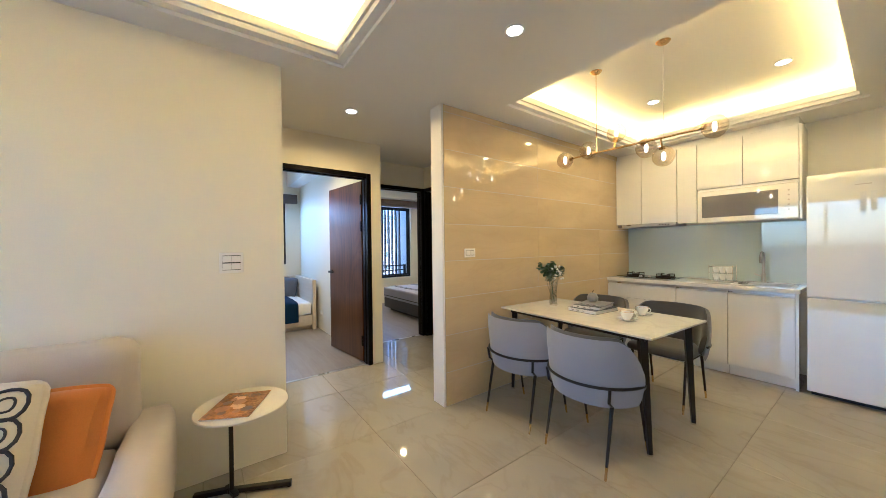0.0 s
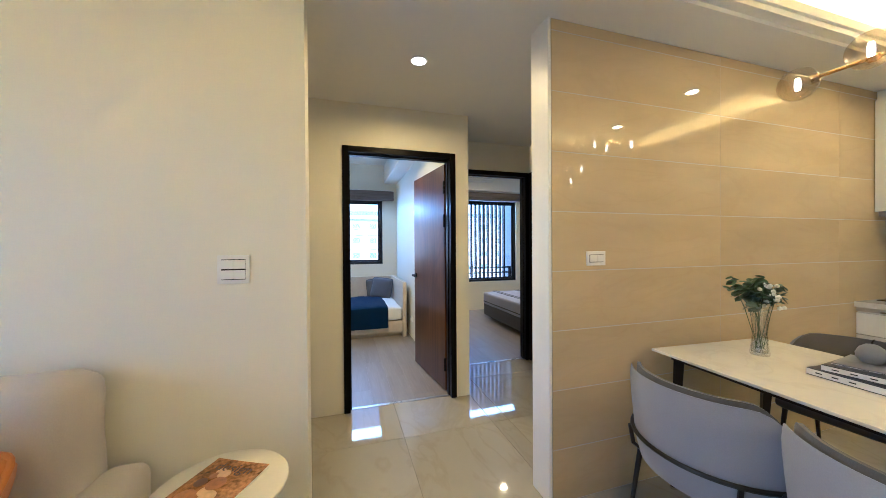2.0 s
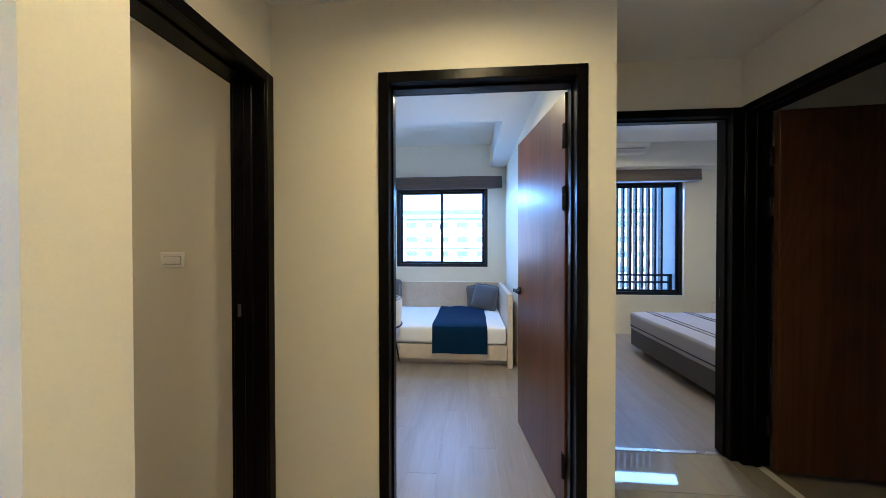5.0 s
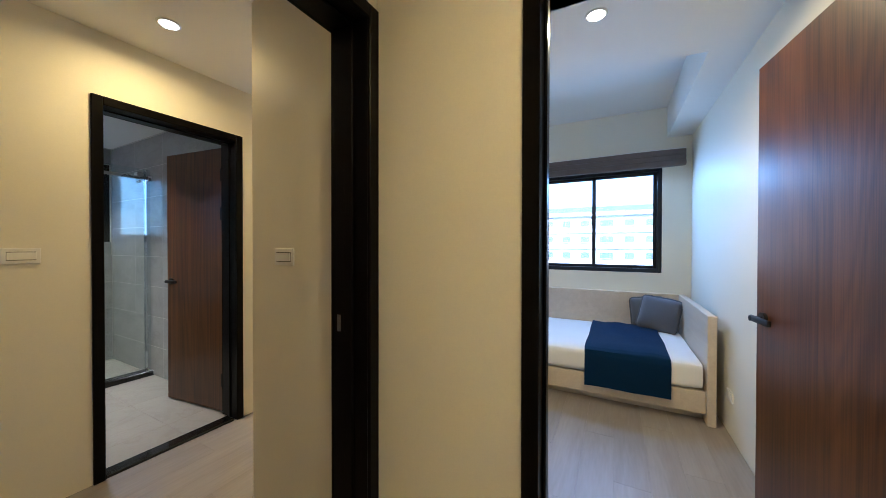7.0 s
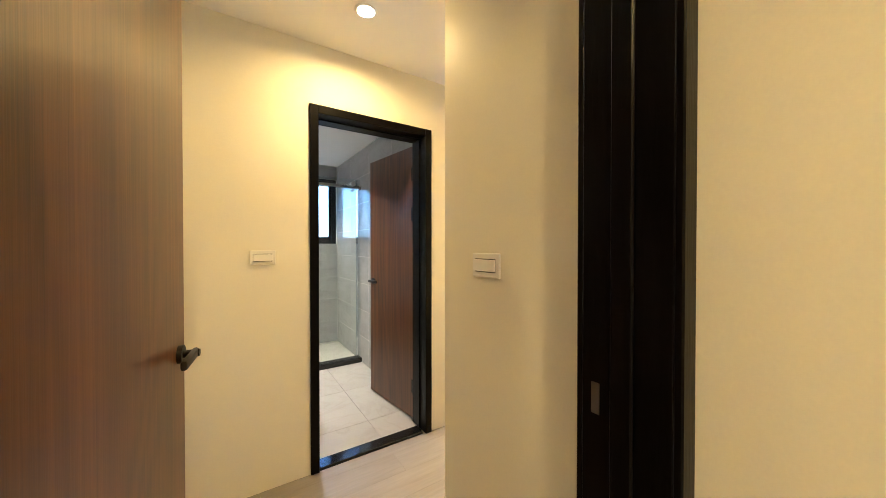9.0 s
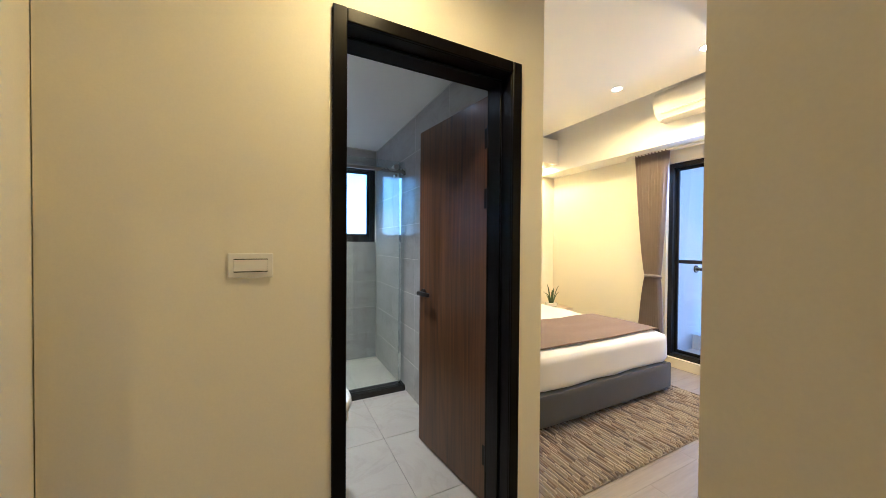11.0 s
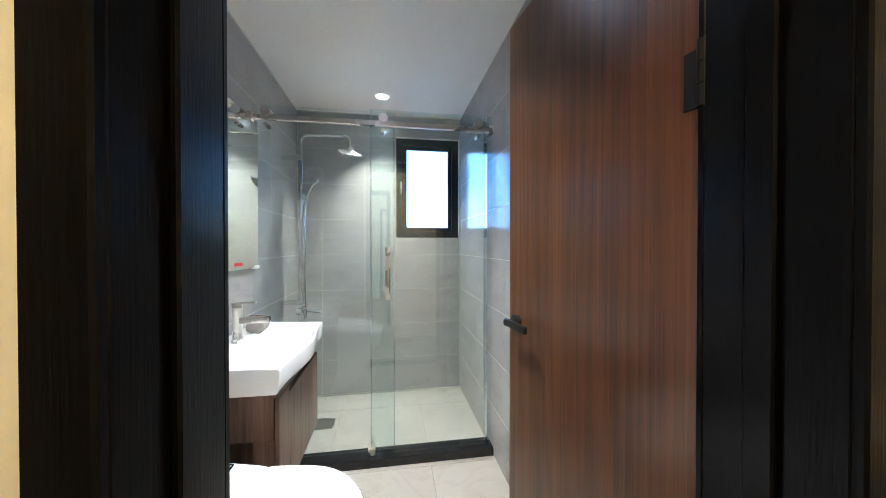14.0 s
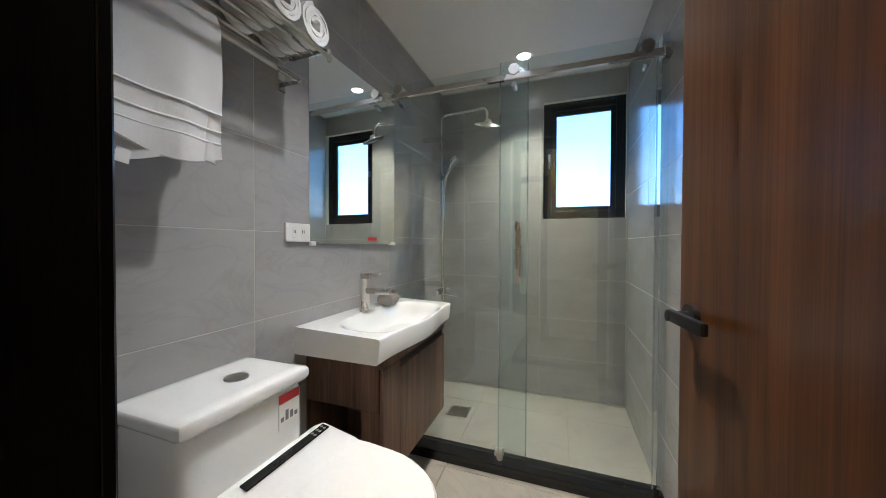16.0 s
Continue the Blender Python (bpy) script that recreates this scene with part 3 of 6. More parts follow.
ceiling("ceiling_main_recess", box(-4.72, -4.85, 3.02, -3.9, -1.86, 3.08))
ceiling("beam_main", box(-4.56, -4.73, 2.36, -4.25, -1.87, 3.02), "painted beam over the balcony door")
ceiling("soffit_headboard", box(-4.25, -4.73, 2.46, -1.822, -4.36, 2.80), "painted soffit over the headboard")
ceiling("ceiling_bath", box(-1.82, -4.8, 2.40, -0.2, -2.15, 2.46))
ceiling("ceiling_guest_bath", box(-1.8, 2.3, H, 0.05, 3.5, H + 0.05))
solo("roof_slab", box(-4.95, -4.95, 3.1, 3.2, 5.1, 3.3), CONCRETE, "concrete slab over the flat", "roof", "structure")


# ---- doors ----
def door(name, axis, lo, hi, a0, a1, top, hinge, free, side, label, plates=True):
    """A black frame round an opening and a leaf that stands at its hinge and points at free; side: where its thickness lies."""
    c = (a0 + a1) / 2
    d = thing(name, (c, (lo + hi) / 2, 0) if axis == "Y" else ((lo + hi) / 2, c, 0), label, "door", "", "structure")

    def b(p0, p1, t0, t1, z0, z1, bm=None, bevel=0.003):
        return box(p0, t0, z0, p1, t1, z1, bevel, 1, bm) if axis == "Y" else box(t0, p0, z0, t1, p1, z1, bevel, 1, bm)

    e = 0.016
    f = b(a0 + 0.02, a0 + 0.048, lo - 0.004, hi + 0.004, 0, top - 0.02)
    b(a1 - 0.048, a1 - 0.02, lo - 0.004, hi + 0.004, 0, top - 0.02, f)
    b(a0 + 0.02, a1 - 0.02, lo - 0.004, hi + 0.004, top - 0.048, top - 0.02, f)
    mid = (lo + hi) / 2
    b(a0 + 0.048, a0 + 0.058, mid - 0.02, mid + 0.02, 0, top - 0.048, f)
    b(a1 - 0.058, a1 - 0.048, mid - 0.02, mid + 0.02, 0, top - 0.048, f)
    b(a0 + 0.048, a1 - 0.048, mid - 0.02, mid + 0.02, top - 0.058, top - 0.048, f)
    part("door_frame", f, BLACK, d, "black stained wooden lining")
    for t0, t1 in ((lo - e, lo - 0.001), (hi + 0.001, hi + e)):
        g = b(a0, a0 + 0.048, t0, t1, 0, top)
        b(a1 - 0.048, a1, t0, t1, 0, top, g)
        b(a0 + 0.048, a1 - 0.048, t0, t1, top - 0.048, top, g)
        part("casing", g, BLACK, d)
    h, q = Vector((*hinge, 0)), Vector((*free, 0))
    w = (q - h).length
    m = Matrix.Translation(h) @ pose(0, 0, 0, 0, 0, math.degrees(math.atan2(q.y - h.y, q.x - h.x)))
    th = 0.04
    leaf = part("door_leaf", turned(box(0.004, min(0, side * th), 0.01, w, max(0, side * th), top - 0.06, 0.002, 1), m), WALNUT, d, "walnut veneered leaf standing open")
    for s in (1, -1):
        y = (max(0, side * th) if s > 0 else min(0, side * th))
        hd = rod((w - 0.06, y, 1.0), (w - 0.06, y + s * 0.012, 1.0), 0.026, seg=20)
        rod((w - 0.06, y + s * 0.01, 1.0), (w - 0.06, y + s * 0.05, 1.0), 0.011, seg=12, bm=hd)
        box(w - 0.185, y + s * 0.040 - 0.007, 0.988, w - 0.048, y + s * 0.040 + 0.009, 1.014, 0.006, 2, hd)
        part("handle", turned(hd, m), IRON, leaf, "black lever handle", True)
    y = max(0, side * th) if side < 0 else 0
    for z in (0.25, 1.55, 1.85):
        k = rod((-0.006, y - side * 0.008, z - 0.055), (-0.006, y - side * 0.008, z - 0.019), 0.011, seg=12)
        rod((-0.006, y - side * 0.008, z - 0.017), (-0.006, y - side * 0.008, z + 0.017), 0.011, seg=12, bm=k)
        rod((-0.006, y - side * 0.008, z + 0.019), (-0.006, y - side * 0.008, z + 0.055), 0.011, seg=12, bm=k)
        rod((-0.006, y - side * 0.008, z - 0.06), (-0.006, y - side * 0.008, z + 0.06), 0.006, seg=8, bm=k)
        box(0.0, y - 0.003, z - 0.05, 0.034, y + 0.003, z + 0.05, 0.001, 1, k)
        part("hinge", turned(k, m), HINGE, leaf, "black butt hinge")
    if plates:
        s = a0 + 0.0483 if abs((h.x if axis == "Y" else h.y) - a1) < 0.2 else a1 - 0.0483
        t = (lo + 0.012, lo + 0.040) if (q - h).dot(Vector((0, 1, 0) if axis == "Y" else (1, 0, 0))) < 0 else (hi - 0.040, hi - 0.012)
        k = b(s - 0.0015, s + 0.0015, t[0] + 0.006, t[1] - 0.006, 0.99, 1.05, None, 0)
        part("strike_plate", k, STEEL, d, "small steel strike plate")
    return d


door("door_1", "X", -1.25, -1.13, 0.148, 1.09, 2.125, (-1.252, 1.03), (-2.085, 0.925), -1, "open walnut door in black frame to the small bedroom")
door("door_2", "Y", -0.535, -0.38, -1.125, -0.175, 2.13, (-0.262, -0.542), (-0.374, -1.405), 1, "open walnut door in black frame to the main bedroom")
door("door_3", "Y", -2.288, -2.12, -1.68, -0.875, 2.12, (-1.648, -2.305), (-1.565, -2.985), -1, "open walnut door in black frame to the bathroom", plates=False)
door("door_4", "X", -1.87, -1.77, 1.31, 2.21, 2.16, (-1.872, 1.385), (-2.66, 1.36), -1, "open walnut door in black frame to the guest bedroom")
door("door_5", "Y", 2.22, 2.34, -1.765, -0.875, 2.16, (-1.70, 2.345), (-1.64, 3.10), -1, "open walnut door in black frame to the guest bathroom", plates=False)
solo("door_sill", box(-1.62, -2.215, -0.012, -0.93, -2.125, 0.014, 0.003, 1), SCREEN, "polished black granite threshold of the bathroom", "threshold", "structure")
solo("floor_strip", box(-1.20, 0.2, -0.02, -1.17, 1.04, 0.003, 0.001, 1), NICKEL, "thin metal strip between tile and planks", "threshold", "structure")
solo("floor_strip", box(-1.84, 1.37, -0.02, -1.81, 2.15, 0.003, 0.001, 1), NICKEL, "thin metal strip between tile and planks", "threshold", "structure")


# ---- windows ----
def window(name, lo, hi, y0, y1, z0, z1, label, axis="X", split=True, wide=0.045, mid=None, pane_mat=None, rail=None):
    """A black aluminium window in a reveal: outer frame, two sashes, each with its pane."""
    c = (y0 + y1) / 2

    def b(p0, p1, t0, t1, q0, q1, bm=None, bv=0.003):
        return box(t0, p0, q0, t1, p1, q1, bv, 1, bm) if axis == "X" else box(p0, t0, q0, p1, t1, q1, bv, 1, bm)

    w = thing(name, ((lo + hi) / 2, c, z0) if axis == "X" else (c, (lo + hi) / 2, z0), label, "window", "", "structure")
    f = b(y0, y0 + wide, lo, hi, z0, z1)
    b(y1 - wide, y1, lo, hi, z0, z1, f)
    b(y0 + wide, y1 - wide, lo, hi, z0, z0 + wide, f)
    b(y0 + wide, y1 - wide, lo, hi, z1 - wide, z1, f)
    part("window_frame", f, ALU, w)
    t = (lo + hi) / 2
    m = mid if mid is not None else c
    spans = [(y0 + wide, m + 0.02, t - 0.022, t - 0.002), (m - 0.02, y1 - wide, t + 0.002, t + 0.022)] if split else [(y0 + wide, y1 - wide, t - 0.015, t + 0.015)]
    for p0, p1, t0, t1 in spans:
        s = 0.034
        g = b(p0, p0 + s, t0, t1, z0 + wide, z1 - wide)
        b(p1 - s, p1, t0, t1, z0 + wide, z1 - wide, g)
        b(p0 + s, p1 - s, t0, t1, z0 + wide, z0 + wide + s, g)
        b(p0 + s, p1 - s, t0, t1, z1 - wide - s, z1 - wide, g)
        if rail:
            b(p0 + s, p1 - s, t0 + 0.003, t1 - 0.003, rail - 0.02, rail + 0.02, g)
        sash = part("sash", g, ALU, w)
        pane = part("pane", b(p0 + s, p1 - s, (t0 + t1) / 2 - 0.003, (t0 + t1) / 2 + 0.003, z0 + wide + s, z1 - wide - s, None, 0), pane_mat or CLEAR, sash, "clear glass pane" if pane_mat is None else "frosted glass pane")
        pane.visible_shadow = False
    return w


w1 = window("window_1", -4.58, -4.46, -0.52, 0.83, 1.01, 2.17, "black aluminium sliding window with two clear panes")
part("window_latch", box(-4.475, 0.13, 1.55, -4.45, 0.15, 1.66, 0.004, 1), IRON, w1, "black crescent latch")
window("window_2", -4.86, -4.76, 2.28, 3.72, 0.58, 2.27, "black aluminium sliding window of the guest bedroom")
w3 = window("window_3", -4.70, -4.60, -3.07, -1.98, 0.10, 2.225, "black aluminium sliding balcony door with clear glass", mid=-2.573, rail=1.15)
part("door_pull", tube([(-4.595, -2.578, 1.28), (-4.56, -2.578, 1.28), (-4.56, -2.578, 1.42), (-4.595, -2.578, 1.42)], 0.008), NICKEL, w3, "small curved pull")
w4 = window("window_4", -4.82, -4.76, -1.74, -1.18, 1.34, 2.22, "small black aluminium bathroom window with frosted glass", "Y", False, 0.06, None, FROST)
part("window_handle", tube([(-1.222, -4.758, 1.72), (-1.222, -4.735, 1.72), (-1.222, -4.732, 1.83)], 0.008), NICKEL, w4, "small metal window handle")
window("window_5", -2.60, -2.54, 0.25, 2.75, 0.04, 2.22, "wide black sliding door to the living room balcony", "Y")

# ---- lamps in the ceilings ----
# The last downlight is out of view, added to fill the living room.
DOWN = [(1.10, 0.95, H, SOFT, 1), (-0.41, 0.61, H, WARM, 1.5), (-1.06, -1.71, H, WARM, 0.95), (0.913, 3.183, H + 0.24, SOFT, 0.8), (1.803, 3.232, H + 0.24, SOFT, 0.8),
        (-2.03, 0.29, H, SOFT, 2.8), (-3.30, 2.66, 2.70, SOFT, 3.1), (-3.575, -2.99, 2.80, WARM, 4.0), (-3.56, -2.255, 2.80, WARM, 4.0), (-4.1, -4.55, 2.46, WARM, 1.6),
        (-1.07, -4.36, 2.40, (1.0, 0.80, 0.50), 1.2), (-1.02, -3.03, 2.40, COOL, 1.05), (2.0, -1.6, H + 0.24, SOFT, 0.3)]
skylight(-4.44, 0.155, 2.04, 1.24, 0.16, 3.2, -90)
skylight(-4.74, 3.0, 2.175, 1.30, 0.12, 1.9, -90)
skylight(-4.58, -2.52, 2.13, 0.98, 0.07, 2.0, -90)
skylight(1.5, -2.53, 2.12, 2.3, 0.12, 0.8, 180)
LAMP_WATTS = 1.56
for x, y, z, colour, k in DOWN:
    d = thing("downlight", (x, y, z), "small round recessed downlight, lit", "downlight", "recessed downlights")
    part("trim_ring", lathe([(0.040, -0.001), (0.043, -0.006), (0.052, -0.005), (0.056, 0.0)], (x, y, z), 28), WHITE, d, "white trim ring", True)
    part("diffuser", lathe([(0.0, -0.003), (0.041, -0.003), (0.041, -0.001), (0.0, -0.001)], (x, y, z), 24), LED_COOL if colour == COOL else LED_ON, d, "lit round diffuser")
    lamp(x, y, z - 0.012, LAMP_WATTS * k, colour, 0.045, 92 if y < -2.9 and x > -1.5 else 165)


# ---- living and dining room ----
def wall_switch(x, y, z, face, w, h, rows, cols, label):
    """A plate with rocker keys; face: the way that it looks (+x, -x, +y, -y)."""
    s = thing("wall_switch", (x, y, z), label, "light switch", "wall switches")
    m = Matrix.Translation((x, y, z)) @ pose(0, 0, 0, 0, 0, {"+x": 90, "-x": -90, "+y": 180, "-y": 0}[face])
    part("cover_plate", turned(box(-w / 2, -0.009, -h / 2, w / 2, 0.0, h / 2, 0.003, 2), m), WHITE, s)
    iw, ih = w - 0.03, h - 0.034
    # The shadow round the keys is drawn by a black plate behind them.
    part("insert", turned(box(-iw / 2, -0.0105, -ih / 2, iw / 2, -0.008, ih / 2, 0.001, 1), m), IRON, s, "black plate standing in for the shadow gap round the keys")
    for r in range(rows):
        for c in range(cols):
            x0, z0 = -iw / 2 + iw * c / cols + 0.0004, -ih / 2 + ih * r / rows + 0.003
            k = box(x0, -0.015, z0, x0 + iw / cols - 0.0008, -0.008, z0 + ih / rows - 0.006, 0.001, 1)
            part("rocker", turned(k, m), WHITE if (r + c) % 2 == 0 or cols == 1 else CERAMIC, s)
    return s


wall_switch(0.0, -0.287, 1.23, "+x", 0.12, 0.12, 2, 2, "white four-key light switch on the painted wall")
wall_switch(0.151, 1.43, 1.252, "+x", 0.12, 0.075, 1, 2, "white two-key light switch on the tiled wall")
wall_switch(-1.17, -0.932, 1.251, "+x", 0.126, 0.077, 1, 1, "white single-key light switch on the bedroom lobby wall")
wall_switch(-0.64, -2.12, 1.25, "+y", 0.12, 0.075, 1, 1, "white single-key light switch beside the bathroom door")


def chair_at(name, shell_mat, inner_mat, m, label, group):
    """A barrel-backed dining chair: padded shell on a black steel frame with brass feet. Faces +y."""
    c = thing(name, (0, 0, 0), label, "chair", group)
    seat = cushion(-0.23, -0.20, 0.39, 0.23, 0.26, 0.47, 0.04, 8)
    for v in seat.verts:
        if v.co.y < 0:
            k = 1 - (v.co.y / -0.20) ** 2 * 0.30
            v.co.x *= k
        far = math.hypot(v.co.x / 1.02, (v.co.y - 0.05) / 0.96)
        if v.co.y < 0.05 and far > 0.235:
            v.co.x, v.co.y = v.co.x * 0.235 / far, 0.05 + (v.co.y - 0.05) * 0.235 / far
    part("seat", seat, inner_mat, c, "", True)
    n, nz = 26, 8
    for nm, r_in, r_out, mat, lab in (("backrest", 0.252, 0.278, shell_mat, "light padded outer shell"), ("back_pad", 0.215, 0.2525, inner_mat, "dark padded inner back")):
        b = bmesh.new()
        grid = []
        for side, r in ((0, r_in), (1, r_out)):
            rows = []
            for j in range(nz + 1):
                row = []
                for i in range(n + 1):
                    a = radians(180 + 4 + 172 * i / n)
                    t = abs(i / n - 0.5) * 2
                    low = 0.40 + (0.03 if nm == "back_pad" else -0.02)
                    top = (0.77 - 0.20 * max(0, (t - 0.55) / 0.45) ** 2.0) + (0.012 if nm == "back_pad" else 0)
                    v = j / nz
                    z = low + (top - low) * v
                    lean = 0.035 * v
                    edge = 0.012 * (2 * v - 1) ** 4 * (1 if side == 0 else -1)
                    rr = r + lean + edge
                    row.append(b.verts.new((rr * 1.02 * math.cos(a), rr * 0.96 * math.sin(a) + 0.05, z)))
                rows.append(row)
            grid.append(rows)
        for j in range(nz):
            for i in range(n):
                for g in grid:
                    b.faces.new((g[j][i], g[j][i + 1], g[j + 1][i + 1], g[j + 1][i]))
        for i in range(n):
            for j in (0, nz):
                b.faces.new((grid[0][j][i], grid[0][j][i + 1], grid[1][j][i + 1], grid[1][j][i]))
        for j in range(nz):
            for i in (0, n):
                b.faces.new((grid[0][j][i], grid[0][j + 1][i], grid[1][j + 1][i], grid[1][j][i]))
        part(nm, b, mat, c, lab, True)
    hoop = [(0.300 * math.cos(radians(a)), 0.288 * math.sin(radians(a)) + 0.05, 0.50) for a in range(176, 365, 8)]
    part("back_hoop", tube(hoop, 0.009, 8), IRON, c, "black steel hoop round the back", True)
    for sx in (-1, 1):
        part("side_rail", tube([(sx * 0.215, -0.165, 0.50), (sx * 0.205, -0.158, 0.42), (sx * 0.20, -0.12, 0.385), (sx * 0.20, 0.20, 0.385)], 0.009, 8), IRON, c, "", True)
        for y0, y1 in ((-0.12, -0.20), (0.19, 0.27)):
            top, foot = Vector((sx * 0.20, y0, 0.385)), Vector((sx * 0.205, y1, 0.0))
            k = top.lerp(foot, 0.82)
            leg = part("leg", rod(k, top, 0.008, 0.012, 10), IRON, c, "", True)
            part("foot_tip", rod(foot, k, 0.0065, 0.0082, 10), BRASS, leg, "brass foot tip", True)
    c.matrix_basis = m
    return c


ch = chair_at("dining_chair", GREYCLOTH, DARKCLOTH, pose(0.60, 1.58, 0, 0, 0, 2), "grey padded dining chair with black steel legs and brass feet", "chairs round the dining table")
for x, y, a in ((1.165, 1.57, -3), (0.55, 2.76, 183), (1.16, 2.80, 178)):
    copy_thing(ch, pose(x, y, 0, 0, 0, a))

TABLE = Matrix.Translation((0.847, 2.144, 0)) @ pose(0, 0, 0, 0, 0, -3.2)
tb = thing("dining_table", (0.847, 2.144, 0), "white marble-topped dining table with black tapered legs", "table")
part("tabletop", turned(box(-0.64, -0.405, 0.738, 0.64, 0.405, 0.752, 0.003, 2), TABLE), QUARTZ, tb, "thin white marble slab")
fr_ = box(-0.57, -0.35, 0.708, 0.57, -0.32, 0.737, 0, 1, box(-0.57, 0.32, 0.708, 0.57, 0.35, 0.737, 0, 1, box(-0.57, -0.32, 0.708, -0.54, 0.32, 0.737, 0, 1, box(0.54, -0.32, 0.708, 0.57, 0.32, 0.737))))
part("under_frame", turned(fr_, TABLE), IRON, tb)
for sx, sy in ((-1, -1), (-1, 1), (1, -1), (1, 1)):
    top, foot = (sx * 0.545, sy * 0.325, 0.737), (sx * 0.585, sy * 0.32, 0.012)
    lg = part("leg", turned(rod(foot, top, 0.017, 0.033, 4), TABLE), IRON, tb)
    part("glide", turned(rod((foot[0], foot[1], 0), (foot[0], foot[1], 0.013), 0.017, seg=12), TABLE), CHROME, lg, "small levelling foot")

T = 0.753
v = thing("flower_vase", (0.44, 2.20, T), "clear glass vase with eucalyptus and white flowers", "vase")
part("vase", lathe([(0.038, 0.0), (0.040, 0.004), (0.030, 0.10), (0.034, 0.20), (0.043, 0.245), (0.040, 0.245), (0.031, 0.20), (0.027, 0.10), (0.034, 0.015), (0.0, 0.012)], (0.44, 2.20, T), 24), THICK, v, "thick clear glass", True)
part("water", lathe([(0.0, 0.014), (0.0325, 0.016), (0.0265, 0.10), (0.0265, 0.105), (0.0, 0.105)], (0.44, 2.20, T), 20), CLEAR, v, "", True)
rng = random.Random(4)
for n in range(11):
    a, lean = rng.uniform(0, 6.28), rng.uniform(0.02, 0.11)
    tip = Vector((0.44 + lean * math.cos(a) * 1.1, 2.20 + lean * math.sin(a), T + rng.uniform(0.27, 0.375)))
    base = Vector((0.44 + rng.uniform(-0.015, 0.015), 2.20 + rng.uniform(-0.015, 0.015), T + 0.03))
    mid = base.lerp(tip, 0.55) + Vector((0, 0, 0.03))
    stem = part("stem", tube([base, mid, tip], 0.0016, 5), LEAF, v)
    lv = bmesh.new()
    for k in range(22):
        p = mid.lerp(tip, rng.uniform(0.55, 1.08)) + Vector((rng.uniform(-0.03, 0.03), rng.uniform(-0.03, 0.03), rng.uniform(-0.015, 0.03)))
        u, s = rng.uniform(0, 6.28), rng.uniform(0.015, 0.026)
        q = Matrix.Translation(p) @ Euler((rng.uniform(-0.9, 0.9), rng.uniform(-0.9, 0.9), u)).to_matrix().to_4x4()
        o = [(-s, 0, 0), (-s * 0.5, s * 0.62, 0.003), (s * 0.5, s * 0.62, 0.003), (s * 1.2, 0, 0), (s * 0.5, -s * 0.62, 0.003), (-s * 0.5, -s * 0.62, 0.003)]
        vs = [lv.verts.new(q @ Vector(c)) for c in o]
        lv.faces.new((vs[0], vs[1], vs[2], vs[3]))
        lv.faces.new((vs[0], vs[3], vs[4], vs[5]))
    part("leaves", lv, LEAF2 if n % 2 else LEAF, stem)
    if n % 3 == 0:
        fl = bmesh.new()
        for k in range(7):
            p = tip + Vector((rng.uniform(-0.02, 0.05), rng.uniform(-0.03, 0.02), rng.uniform(-0.06, 0.01)))
            bmesh.ops.create_icosphere(fl, subdivisions=1, radius=0.011, matrix=Matrix.Translation(p))
        part("blossom", fl, PETAL, stem, "small white blossoms")


DARKBOARD = plain("dark_book_board", (0.035, 0.035, 0.045), 0.35, vary=0.3, scale=14)


def book(x0, y0, x1, y1, z, h, turn, cover, label, title=False):
    cx, cy = (x0 + x1) / 2, (y0 + y1) / 2
    w, d = (x1 - x0) / 2, (y1 - y0) / 2
    b = thing("book", (cx, cy, z), label, "book", "books on the dining table")
    m = Matrix.Translation((cx, cy, z)) @ pose(0, 0, 0, 0, 0, turn)
    part("pages", turned(box(-w + 0.003, -d + 0.004, 0.003, w - 0.004, d - 0.004, h - 0.003), m), PAPER, b)
    cv = box(-w, -d, 0, w, d, 0.003, 0.001, 1)
    box(-w, -d, h - 0.003, w, d, h, 0.001, 1, cv)
    part("cover", turned(cv, m), cover, b, "dark printed cover boards")
    part("spine", turned(box(-w, -d, 0.0032, w, -d + 0.003, h - 0.0032), m), PAPER, b, "white spine")
    for i in range(3):
        part("title_bar", turned(box(-w + 0.03 + 0.05 * i, -d - 0.0008, h * 0.42, -w + 0.05 + 0.05 * i, -d + 0.001, h * 0.58), m), INK, b, "dark bar of lettering")
    return b


book(0.68, 2.08, 0.93, 2.40, T, 0.030, -4, DARKBOARD, "white-spined hardback book lying on the dining table")
book(0.70, 2.10, 0.92, 2.38, T + 0.031, 0.026, 6, DARKBOARD, "white-spined hardback book on top of another")
book(0.71, 2.14, 0.93, 2.37, T + 0.058, 0.008, 9, COVER, "thin grey booklet on top of the books")
pr = thing("pear_ornament", (0.79, 2.26, T + 0.067), "grey ceramic pear ornament on the stacked books", "ornament")
part("body", lathe([(0.0, 0.0), (0.028, 0.002), (0.043, 0.022), (0.045, 0.04), (0.034, 0.064), (0.018, 0.078), (0.0, 0.082)], (0.79, 2.26, T + 0.067), 24), plain("grey_ceramic", (0.24, 0.235, 0.23), 0.4), pr, "", True)
part("stalk", tube([(0.79, 2.26, T + 0.147), (0.792, 2.26, T + 0.158), (0.797, 2.262, T + 0.168)], 0.0025, 6), IRON, pr)


